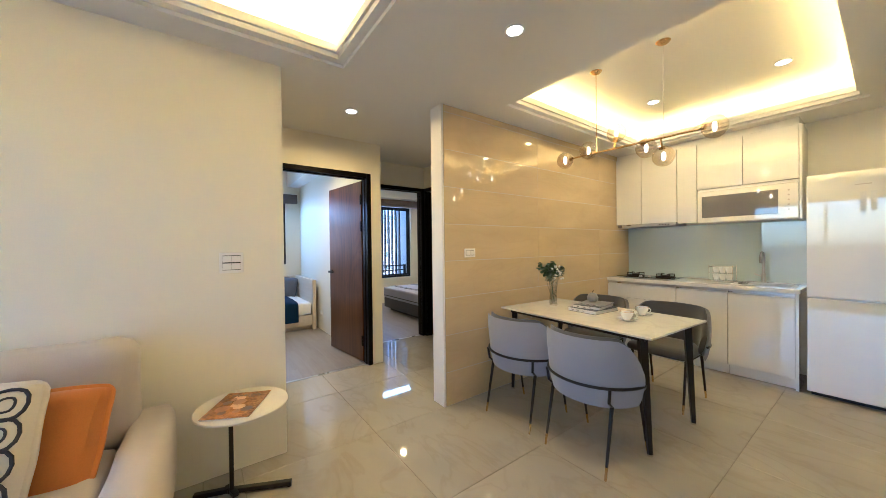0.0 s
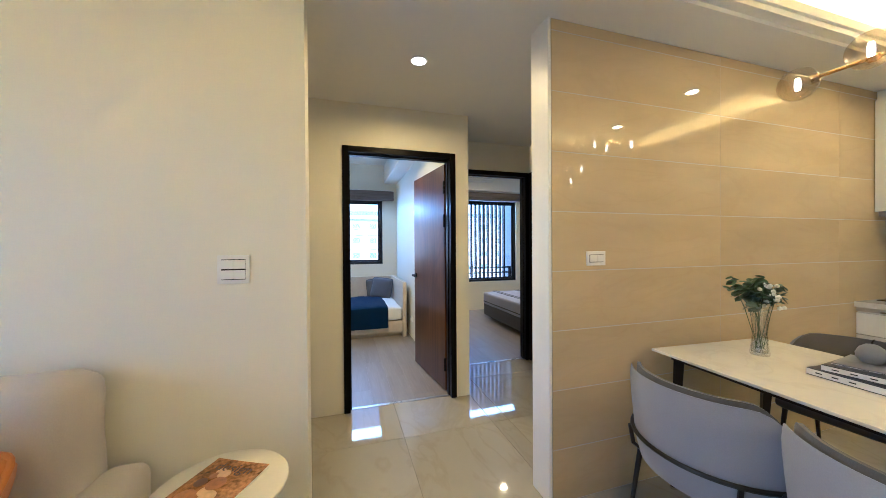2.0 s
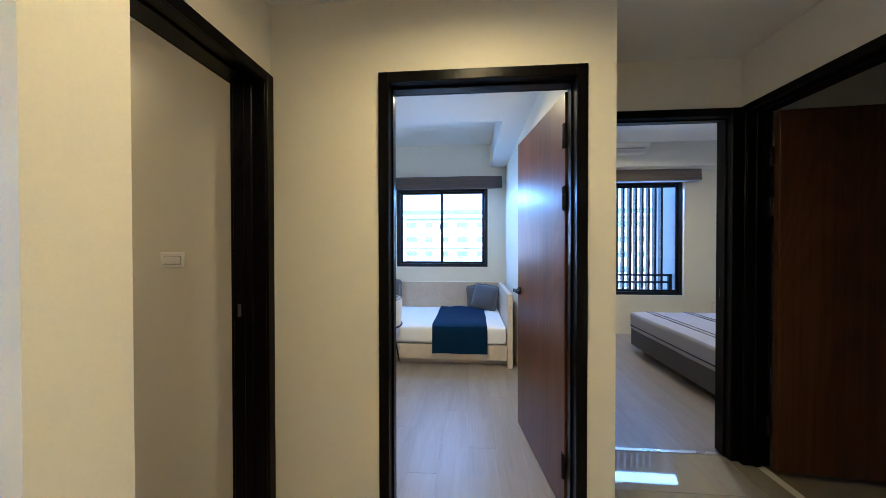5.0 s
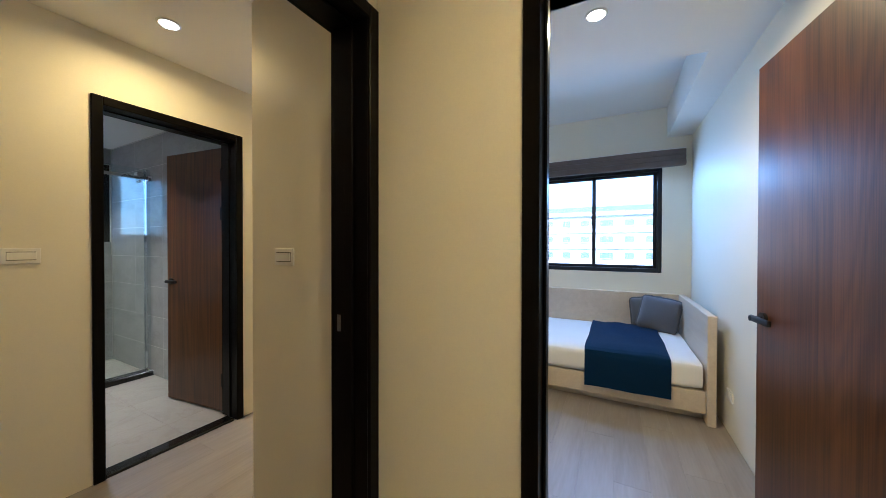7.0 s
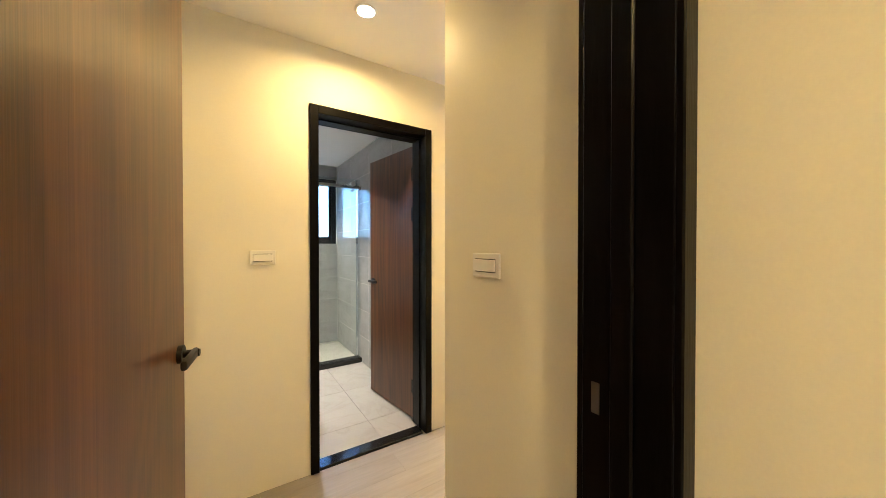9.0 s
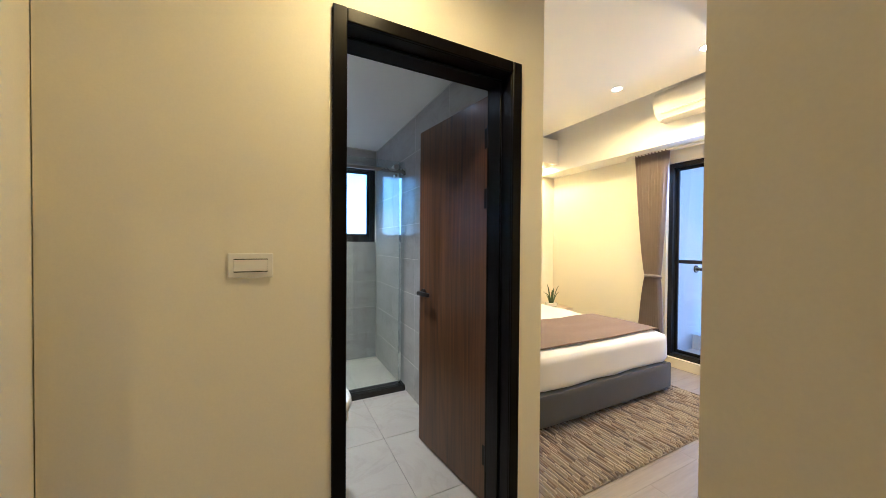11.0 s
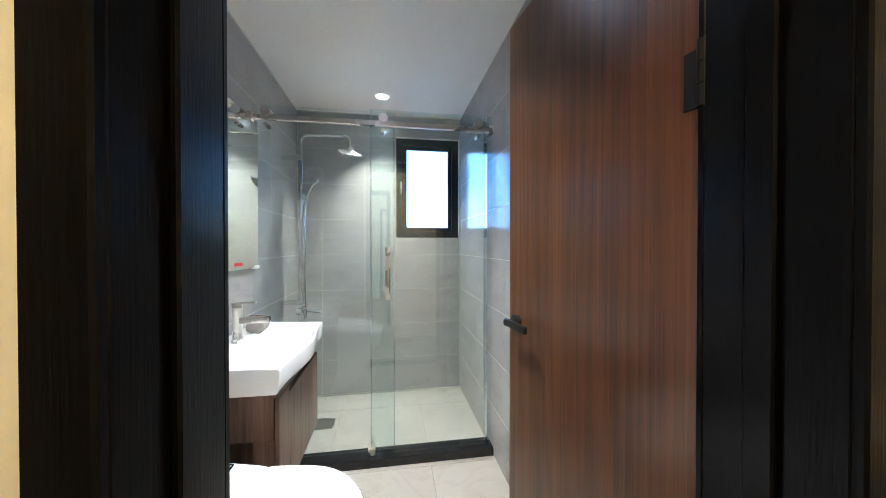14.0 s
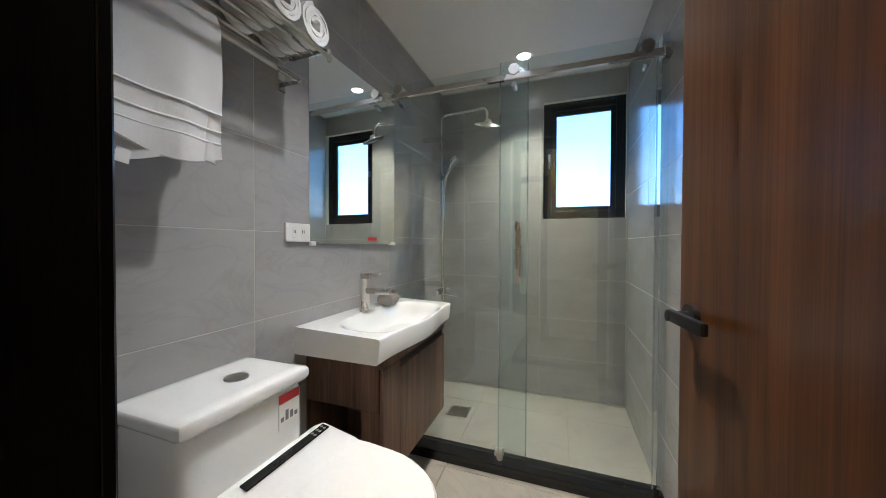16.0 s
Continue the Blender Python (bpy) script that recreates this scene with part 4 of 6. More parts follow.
def tea_cup(x, y, a):
    c = thing("tea_cup", (x, y, T), "white porcelain cup on a gold-rimmed saucer", "cup", "cups on the dining table")
    part("saucer", lathe([(0.0, 0.003), (0.03, 0.0), (0.035, 0.004), (0.072, 0.014), (0.073, 0.017), (0.034, 0.008), (0.0, 0.007)], (x, y, T), 32), CERAMIC, c, "", True)
    part("cup", lathe([(0.0, 0.008), (0.024, 0.008), (0.026, 0.012), (0.042, 0.042), (0.046, 0.066), (0.043, 0.066), (0.039, 0.042), (0.022, 0.014), (0.0, 0.013)], (x, y, T), 28), CERAMIC, c, "", True)
    part("gold_rim", tube([(x + 0.0455 * math.cos(k * 0.2618), y + 0.0455 * math.sin(k * 0.2618), T + 0.066) for k in range(24)], 0.0013, 5, closed=True), BRASS, c)
    pts = [(x + (0.040 + 0.026 * math.sin(radians(b))) * math.cos(a), y + (0.040 + 0.026 * math.sin(radians(b))) * math.sin(a), T + 0.038 + 0.019 * math.cos(radians(b))) for b in range(0, 181, 20)]
    part("cup_handle", tube(pts, 0.004, 8), CERAMIC, c, "", True)


tea_cup(1.155, 2.07, 0.6)
tea_cup(1.145, 2.345, 0.9)

# pendant lamp with glass globes
cx, cy, cz = 1.1, 2.17, 2.065
pl = thing("pendant_lamp", (0.95, cy, H + 0.24), "brass branched pendant lamp with smoked glass globes", "pendant lamp")
part("ceiling_rose", lathe([(0.0, -0.022), (0.014, -0.021), (0.034, -0.012), (0.046, 0.0)], (0.885, cy, H + 0.24), 24), BRASS, pl, "", True)
part("suspension_rod", rod((0.885, cy, cz), (0.885, cy, H + 0.22), 0.0028, seg=8), BRASS, pl)
part("suspension_rod", rod((1.365, cy, cz), (1.365, cy, H + 0.22), 0.0009, seg=8), NICKEL, pl)
part("ceiling_rose", lathe([(0.0, -0.022), (0.014, -0.021), (0.034, -0.012), (0.046, 0.0)], (1.365, cy, H + 0.24), 24), BRASS, pl, "", True)
part("bar", rod((0.66, cy, cz - 0.005), (1.57, cy, cz - 0.02), 0.0075, seg=12), BRASS, pl, "long brass bar", True)
GLOBES = [(0.605, -0.01, 2.053), (0.827, -0.02, 2.085), (1.025, 0.04, 2.185), (1.225, 0.07, 2.02), (1.345, 0.05, 1.93), (1.645, 0.0, 2.04)]
for gx, gy, gz in GLOBES:
    g = part("globe", lathe([(0.022, -0.068), (0.045, -0.056), (0.066, -0.026), (0.071, 0.0), (0.066, 0.026), (0.045, 0.056), (0.02, 0.069), (0.0, 0.071)], (gx, cy + gy, gz), 28), SMOKE, pl, "smoked amber glass globe", True)
    g.visible_shadow = False
    on = Vector((min(max(gx, 0.66), 1.57), cy, cz - 0.008))
    to = Vector((gx, cy + gy, gz))
    if (to - on).length > 0.02:
        e = on + (to - on) * max(0.0, 1 - 0.06 / (to - on).length)
        if (e - on).length > 0.004:
            part("arm", rod(on, e, 0.006, seg=10), BRASS, pl, "", True)
        part("socket", rod(e - (to - on).normalized() * 0.012, e + (to - on).normalized() * 0.012, 0.019, seg=16), BRASS, g, "brass cap", True)
    part("bulb", lathe([(0.0, -0.030), (0.009, -0.026), (0.011, 0.0), (0.009, 0.026), (0.0, 0.030)], (gx, cy + gy, gz), 14), FILAMENT, g, "lit warm bulb", True)

# side table and magazine
st = thing("side_table", (0.22, -0.28, 0), "round white-topped side table on a black steel stand", "side table")
part("tabletop", lathe([(0.0, 0.475), (0.205, 0.475), (0.215, 0.48), (0.215, 0.488), (0.21, 0.492), (0.0, 0.492)], (0.265, -0.262, 0), 48), plain("cream_table_top", (0.74, 0.69, 0.58), 0.35, vary=0.03), st, "", True)
part("post", box(0.195, -0.325, 0.02, 0.225, -0.305, 0.475, 0.002, 1), IRON, st)
for p, q in (((0.20, -0.33), (0.335, -0.045)), ((0.20, -0.31), (0.14, -0.48)), ((0.16, -0.33), (0.26, -0.30))):
    d = (Vector((*q, 0)) - Vector((*p, 0)))
    m = Matrix.Translation((*p, 0.018)) @ pose(0, 0, 0, 0, 0, math.degrees(math.atan2(d.y, d.x)))
    part("foot_bar", turned(box(0, -0.014, -0.012, d.length, 0.014, 0.012, 0.002, 1), m), IRON, st)
for x, y in ((0.33, -0.055), (0.145, -0.465)):
    part("glide", rod((x, y, 0), (x, y, 0.008), 0.012, seg=12), IRON, st)
MAGCOVER = plain("magazine_photo", (0.33, 0.165, 0.06), 0.22, vary=0.95, scale=14, fine=70)


MAGCREAM = plain("printed_cream", (0.62, 0.40, 0.19), 0.3, vary=0.2, scale=30)
MAGBROWN = plain("printed_brown", (0.30, 0.12, 0.035), 0.3, vary=0.3, scale=30)
MAGDARK = plain("printed_dark_brown", (0.10, 0.035, 0.012), 0.3, vary=0.3, scale=30)
DARKPRINT = plain("dark_photo_print", (0.085, 0.075, 0.07), 0.25, vary=0.9, scale=16, fine=90)


def magazine(x, y, z, w, d, turn, cover, label, spots=True, word=""):
    g = thing("magazine", (x, y, z), label, "magazine", "magazines")
    m = Matrix.Translation((x, y, z)) @ pose(0, 0, 0, 0, 0, turn)
    part("pages", turned(box(-w / 2, -d / 2, 0, w / 2, d / 2, 0.008, 0.001, 1), m), PAPER, g)
    c = cushion(-w / 2 - 0.002, -d / 2 - 0.002, 0.0081, w / 2 + 0.002, d / 2 + 0.002, 0.0098, 0.0005, 12)
    for q in c.verts:
        q.co.z += 0.012 * max(0, (q.co.x + q.co.y) / (w + d) * 2 - 0.45) ** 2
    cv = part("cover", turned(c, m), cover, g)
    if spots:
        r = random.Random(8)
        for k in range(11):
            sx, sy, s = r.uniform(-w * 0.30, w * 0.30), r.uniform(-d * 0.34, d * 0.30), r.uniform(0.014, 0.034)
            t = lathe([(0.0, 0.0100), (s, 0.0100), (s, 0.0104), (0.0, 0.0104)], (sx, sy, 0.0012 + k * 0.0001), 20)
            part("printed_spot", turned(t, m), (MAGCREAM, MAGBROWN, MAGDARK)[k % 3], cv, "printed round of colour")
    if word:
        cu = bpy.data.curves.new("masthead", "FONT")
        cu.body, cu.size, cu.extrude, cu.align_x = word, 0.06, 0.0002, "CENTER"
        tmp = new("masthead_tmp", cu)
        me = bpy.data.meshes.new_from_object(tmp.evaluated_get(bpy.context.evaluated_depsgraph_get()))
        bpy.data.objects.remove(tmp)
        b = bmesh.new()
        b.from_mesh(me)
        part("masthead", turned(b, m @ pose(0.0, d / 2 - 0.06, 0.0117)), plain("dark_brown_ink", (0.05, 0.02, 0.008), 0.3), cv, "dark brown masthead lettering")
    return g


magazine(0.285, -0.285, 0.4925, 0.22, 0.285, 62, MAGCOVER, "brown photo-covered magazine lying on the side table", True, "design")

# sofa and cushions
sf = thing("sofa", (0.5, -1.5, 0), "beige linen sofa against the painted wall", "sofa")
part("base", cushion(0.03, -2.42, 0.10, 0.92, -0.56, 0.30, 0.03, 8), SOFA, sf, "", True)
part("armrest", cushion(0.03, -0.72, 0.12, 0.92, -0.545, 0.52, 0.06, 10, 0.004), SOFA, sf, "", True)
part("armrest", cushion(0.03, -2.45, 0.12, 0.92, -2.28, 0.52, 0.06, 10, 0.004), SOFA, sf, "", True)
for y0, y1 in ((-1.51, -0.73), (-2.28, -1.52)):
    part("seat_cushion", cushion(0.22, y0, 0.29, 0.94, y1, 0.45, 0.06, 10, 0.006), SOFA, sf, "", True)
    part("back_cushion", cushion(0.02, y0, 0.40, 0.26, y1 + (0.05 if y1 > -1 else 0), 0.89, 0.08, 10, 0.012), SOFA, sf, "", True)
for x, y in ((0.08, -2.36), (0.86, -2.36), (0.08, -0.63), (0.86, -0.63)):
    part("foot", rod((x, y, 0), (x, y, 0.11), 0.016, 0.022, 12), IRON, sf)


def pillow(x, y, z, w, h, t, m, mat, label, name="cushion"):
    c = thing(name, (x, y, z), label, "cushion")
    q = Matrix.Translation((x, y, z)) @ m
    body = part("cover", turned(cushion(-w / 2, -t / 2, -h / 2, w / 2, t / 2, h / 2, 0.05, 12, 0.006, 7, power=2.6), q), mat, c, "", True)
    return c, q, body


c, q, body = pillow(0.50, -1.115, 0.63, 0.46, 0.46, 0.17, pose(0, 0, 0, -22, 0, 78), CREAM, "cream cushion printed with dark interlaced rings, on the sofa")
for i in range(4):
    for j in range(4):
        for s in (1, -1):
            o = Vector(((i - 1.5) * 0.102, 0, (j - 1.5) * 0.094 + 0.022 * (i % 2) - 0.011))
            for rx, rz, thick in ((0.047, 0.056, 0.0062), (0.020, 0.026, 0.0042)):
                pts = []
                for a in range(0, 360, 24):
                    px, pz = o.x + rx * math.cos(radians(a)), o.z + rz * math.sin(radians(a)) * (1 + 0.12 * math.cos(radians(2 * a)))
                    kk = max(0.0, (1 - min(1, abs(px / 0.23)) ** 2.6) * (1 - min(1, abs(pz / 0.23)) ** 2.6)) ** 0.5
                    pts.append(q @ Vector((px, s * (0.085 * (0.12 + 0.88 * kk) + 0.001), pz)))
                part("printed_ring", tube(pts, thick, 5, closed=True), CHARCOAL, body, "dark printed loop")
pillow(0.37, -0.94, 0.57, 0.41, 0.40, 0.17, pose(0, 0, 0, -26, 0, 72), ORANGE, "rust orange cushion on the sofa")

# ---- kitchen ----
KB = 4.35
for x0, x1, lab in ((0.152, 0.898, "gas hob"), (0.902, 1.338, "worktop"), (1.342, 1.80, "sink")):
    k = thing("base_cabinet", ((x0 + x1) / 2, 4.06, 0), "white lacquered base cabinet under the " + lab, "cabinet", "kitchen base cabinets")
    part("body", box(x0, 3.79, 0.10, x1, KB - 0.01, 0.855), LACQUER, k)
    part("plinth", box(x0, 3.83, 0.0, x1, 3.85, 0.10), LACQUER, k)
    part("finger_channel", box(x0, 3.775, 0.825, x1, 3.79, 0.853), NICKEL, k, "brushed metal finger channel")
    if x0 < 0.2:
        part("drawer", box(x0 + 0.002, 3.768, 0.66, x1 - 0.002, 3.789, 0.815, 0.002, 2), LACQUER, k)
        part("cabinet_door", box(x0 + 0.002, 3.768, 0.105, x1 - 0.002, 3.789, 0.655, 0.002, 2), LACQUER, k)
    else:
        part("cabinet_door", box(x0 + 0.002, 3.768, 0.105, x1 - 0.002, 3.789, 0.815, 0.002, 2), LACQUER, k)
solo("end_panel", box(1.802, 3.768, 0.0, 1.822, KB - 0.01, 0.855, 0.001, 1), LACQUER, "white end panel beside the refrigerator", "panel")
solo("worktop", pierced("Z", 0.151, 1.835, 3.75, KB - 0.008, 0.858, 0.895, [(1.36, 1.76, 3.86, 4.20)]), QUARTZ, "white stone kitchen worktop", "worktop")
solo("backsplash", box(0.151, KB - 0.012, 0.897, 1.835, KB - 0.002, 1.53), MINT, "pale mint back-painted glass splashback", "backsplash", "structure")
sk = thing("kitchen_sink", (1.56, 4.03, 0.70), "stainless steel undermounted sink", "sink")
part("bowl", join(pierced("Z", 1.35, 1.77, 3.85, 4.21, 0.70, 0.893, [(1.362, 1.758, 3.862, 4.198)]), box(1.35, 3.85, 0.695, 1.77, 4.21, 0.70)), NICKEL, sk)
part("rim", pierced("Z", 1.335, 1.785, 3.84, 4.22, 0.8955, 0.899, [(1.362, 1.758, 3.862, 4.198)]), NICKEL, sk)
ft = thing("kitchen_tap", (1.52, 4.25, 0.895), "brushed brass gooseneck tap behind the sink", "tap")
part("spout", tube([(1.52, 4.25, 0.895), (1.52, 4.25, 1.15), *arc((1.52, 4.19, 1.15), 0.06, 0, 180, 10, "X"), (1.52, 4.13, 1.10)], 0.012, 12), NICKEL, ft, "", True)
part("body", lathe([(0.024, 0.0), (0.024, 0.01), (0.018, 0.015), (0.018, 0.09), (0.012, 0.10)], (1.52, 4.25, 0.895), 20), NICKEL, ft, "", True)
part("lever", rod((1.50, 4.25, 0.96), (1.45, 4.25, 0.985), 0.006, seg=10), NICKEL, ft)
hob = thing("gas_hob", (0.49, 4.08, 0.895), "black glass gas hob with two burners", "hob")
part("glass_plate", box(0.19, 3.93, 0.896, 0.83, 4.24, 0.904, 0.003, 2), SCREEN, hob)
for x in (0.34, 0.68):
    part("burner", lathe([(0.0, 0.0), (0.05, 0.0), (0.05, 0.018), (0.035, 0.026), (0.0, 0.026)], (x, 4.11, 0.904), 24), IRON, hob, "", True)
    pr_ = bmesh.new()
    for a in range(0, 360, 90):
        c_, s_ = math.cos(radians(a + 45)), math.sin(radians(a + 45))
        tube([(x + 0.10 * c_, 4.11 + 0.10 * s_, 0.904), (x + 0.10 * c_, 4.11 + 0.10 * s_, 0.942), (x + 0.035 * c_, 4.11 + 0.035 * s_, 0.942)], 0.006, 6, pr_)
    part("pan_support", tube([(x + 0.10 * math.cos(k * 0.3142), 4.11 + 0.10 * math.sin(k * 0.3142), 0.908) for k in range(20)], 0.005, 6, pr_, True), IRON, hob, "black cast-iron pan support")
for x in (0.46, 0.56):
    part("knob", lathe([(0.0, 0.0), (0.018, 0.0), (0.016, 0.018), (0.0, 0.018)], (x, 3.965, 0.904), 18), NICKEL, hob)
rk = thing("cup_rack", (1.22, 4.12, 0.895), "wire rack of white cups on the worktop", "cup rack")
for z in (0.01, 0.16):
    part("wire_ring", tube([(1.12, 4.05, 0.895 + z), (1.32, 4.05, 0.895 + z), (1.32, 4.19, 0.895 + z), (1.12, 4.19, 0.895 + z)], 0.003, 6, closed=True), CHROME, rk)
for x in (1.12, 1.32):
    for y in (4.05, 4.19):
        part("wire_post", rod((x, y, 0.895), (x, y, 1.075), 0.003, seg=6), CHROME, rk)
for z in (0.018, 0.095):
    for x in (1.165, 1.22, 1.275):
        cp = thing("cup", (x, 4.12, 0.895 + z), "white porcelain cup in the wire rack", "cup", "cups in the rack")
        part("bowl", lathe([(0.0, 0.0), (0.02, 0.0), (0.03, 0.03), (0.033, 0.06), (0.03, 0.06), (0.026, 0.03), (0.0, 0.006)], (x, 4.12, 0.895 + z), 16), CERAMIC, cp, "", True)
    part("wire_shelf", box(1.12, 4.05, 0.895 + z - 0.006, 1.32, 4.19, 0.895 + z - 0.002), CHROME, rk)


def upper(x0, x1, z0, z1, splits, label):
    k = thing("wall_cabinet", ((x0 + x1) / 2, 4.18, z0), label, "cabinet", "kitchen wall cabinets")
    part("body", box(x0, 4.022, z0, x1, KB - 0.002, z1), LACQUER, k)
    xs = [x0, *splits, x1]
    for a, b in zip(xs, xs[1:]):
        part("cabinet_door", box(a + 0.0018, 4.0, z0 + 0.0, b - 0.0018, 4.021, z1 - 0.002, 0.002, 2), LACQUER, k)


upper(0.152, 0.838, 1.56, 2.40, (0.46,), "white lacquered wall cabinet above the gas hob")
upper(0.842, 1.028, 1.54, 2.40, (), "narrow white lacquered wall cabinet")
upper(1.032, 1.80, 1.90, 2.40, (1.41,), "white lacquered wall cabinet above the dish dryer")
solo("cabinet_filler", box(0.152, 4.03, 2.402, 1.80, KB - 0.002, H - 0.001), LACQUER, "white filler strip above the wall cabinets", "filler strip")
solo("end_panel", box(1.802, 4.0, 1.53, 1.82, KB - 0.002, 2.40, 0.001, 1), LACQUER, "white end panel of the wall cabinets", "panel")
rh = thing("range_hood", (0.49, 4.15, 1.52), "slim white range hood under the wall cabinet", "range hood")
part("body", box(0.17, 4.005, 1.522, 0.83, KB - 0.02, 1.558, 0.004, 2), NICKEL, rh)
for i in range(4):
    part("button", rod((0.66 + 0.03 * i, 4.005, 1.54), (0.66 + 0.03 * i, 4.0, 1.54), 0.007, seg=12), IRON, rh)
dd = thing("dish_dryer", (1.42, 4.17, 1.53), "white built-in dish dryer with a dark glass front", "dish dryer")
part("body", box(1.036, 4.012, 1.53, 1.798, KB - 0.004, 1.896, 0.004, 2), WHITE, dd)
part("front", box(1.036, 3.992, 1.535, 1.798, 4.012, 1.868, 0.006, 2), LACQUER, dd)
part("glass_front", box(1.075, 3.989, 1.585, 1.665, 3.994, 1.815, 0.002, 1), plain("grey_glass", (0.16, 0.155, 0.165), 0.06, vary=0.05, coat=1), dd, "dark grey glass window")
for i in range(5):
    part("button", rod((1.735, 3.992, 1.62 + 0.045 * i), (1.735, 3.988, 1.62 + 0.045 * i), 0.008, seg=12), NICKEL, dd)
fr = thing("refrigerator", (2.22, 4.0, 0), "tall white two-door refrigerator", "refrigerator")
part("body", box(1.875, 3.79, 0.03, 2.59, KB - 0.03, 1.87, 0.004, 1), LACQUER, fr)
part("base", box(1.89, 3.80, 0.0, 2.575, KB - 0.05, 0.03), IRON, fr)
part("upper_door", box(1.87, 3.735, 0.845, 2.595, 3.788, 1.87, 0.006, 3), LACQUER, fr)
part("lower_door", box(1.87, 3.735, 0.04, 2.595, 3.788, 0.835, 0.006, 3), LACQUER, fr)
part("maker_plate", box(2.13, 3.7335, 1.755, 2.21, 3.7352, 1.763), NICKEL, fr, "small grey maker plate")
for x in (2.155, 2.205):
    part("sticker", box(x, 3.7335, 1.55, x + 0.03, 3.7352, 1.70), plain("grey_sticker", (0.66, 0.66, 0.65), 0.4), fr, "pale grey sticker")

# ---- small bedroom ----
bb = thing("daybed", (-3.8, 0, 0), "pale oak daybed with a white mattress under the window", "bed")
part("back_panel", box(-4.435, -1.06, 0.0, -4.385, 1.035, 0.795, 0.004, 1), PALE, bb)
part("end_panel", box(-4.385, 0.975, 0.0, -3.165, 1.03, 0.80, 0.006, 1), PALE, bb)
part("base", box(-4.385, -1.06, 0.07, -3.20, 0.974, 0.235, 0.004, 1), PALE, bb)
part("plinth", box(-4.385, -1.06, 0.0, -3.30, 0.974, 0.07), PALE, bb)
part("mattress", cushion(-4.38, -1.05, 0.236, -3.185, 0.97, 0.44, 0.05, 14, 0.004, 5), LINEN, bb, "white sheeted mattress", True)


def drape(profile, y0, y1, thick, n=22, wob=0.006, axis="Y", seed=0.0):
    """A cloth laid over an edge: a profile carried along one axis, with thickness and slight folds."""
    b = bmesh.new()
    fine = []
    for p, q in zip(profile, profile[1:]):
        for k in range(6):
            fine.append(Vector(p).lerp(Vector(q), k / 6))
    fine.append(Vector(profile[-1]))
    nor = []
    for i in range(len(fine)):
        t = (fine[min(i + 1, len(fine) - 1)] - fine[max(i - 1, 0)]).normalized()
        nor.append(Vector((-t.y, t.x)))
    sheets = []
    for s in (0, 1):
        rows = []
        for i, p in enumerate(fine):
            row = []
            for j in range(n + 1):
                y = y0 + (y1 - y0) * j / n
                w = wob * noise.noise(Vector((p.x * 5 + seed, y * 7, p.y * 4)))
                c = p + nor[i] * (s * thick + w)
                yy = y + 0.01 * noise.noise(Vector((p.x * 6, seed, p.y * 6)))
                row.append(b.verts.new((c.x, yy, c.y) if axis == "Y" else (yy, c.x, c.y)))
            rows.append(row)
        sheets.append(rows)
    m = len(fine) - 1
    for i in range(m):
        for j in range(n):
            for g in sheets:
                b.faces.new((g[i][j], g[i][j + 1], g[i + 1][j + 1], g[i + 1][j]))
        for j in (0, n):
            b.faces.new((sheets[0][i][j], sheets[0][i + 1][j], sheets[1][i + 1][j], sheets[1][i][j]))
    for j in range(n):
        for i in (0, m):
            b.faces.new((sheets[0][i][j], sheets[0][i][j + 1], sheets[1][i][j + 1], sheets[1][i][j]))
    return b


solo("throw_blanket", drape([(-4.30, 0.444), (-3.23, 0.444), (-3.187, 0.432), (-3.172, 0.395), (-3.168, 0.15)], 0.16, 0.76, 0.014, 30, 0.014, "Y", 2.0), NAVY, "navy blue throw laid across the daybed", "blanket", smooth=True)
pillow(-4.19, 0.78, 0.605, 0.37, 0.36, 0.15, pose(0, 0, 0, -20, 8, 72), SLATE, "slate grey cushion leaning on the daybed")
pillow(-4.31, 0.69, 0.60, 0.33, 0.33, 0.11, pose(0, 0, 0, -12, -6, 84), DARKCLOTH, "dark grey cushion behind another on the daybed")
pillow(-4.24, -0.62, 0.63, 0.42, 0.42, 0.15, pose(0, 0, 0, -16, 0, 100), DARKCLOTH, "dark grey cushion at the end of the daybed")
chair_at("desk_chair", LINEN, GREYCLOTH, pose(-2.98, -0.38, 0, 0, 0, 186), "white padded desk chair with black steel legs", "")


def roman_blind(y0, y1, x0, x1, z0, z1, label):
    r = thing("roman_blind", ((x0 + x1) / 2, (y0 + y1) / 2, z1), label, "blind")
    n = 3
    for i in range(n):
        a, b = z0 + (z1 - z0) * i / n, z0 + (z1 - z0) * (i + 1) / n
        part("fold", cushion(x0, y0, a - 0.006, x1 - 0.012 * (n - 1 - i) * -0.6, y1, b + 0.004, 0.016, 8, 0.003, 5), BLIND, r, "", True)
    part("head_rail", box(x0, y0, z1, x1 - 0.01, y1, z1 + 0.012), WHITE, r)


roman_blind(-1.05, 1.03, -4.438, -4.37, 2.155, 2.325, "brown fabric blind folded up above the small window")
ol = thing("wall_outlet", (-3.10, 1.09, 0.275), "white power outlet low on the bedroom wall", "outlet")
part("cover_plate", box(-3.16, 1.08, 0.24, -3.04, 1.09, 0.31, 0.003, 2), WHITE, ol)
for x in (-3.125, -3.08):
    part("socket", box(x, 1.0785, 0.255, x + 0.022, 1.0805, 0.295), WHITE, ol)

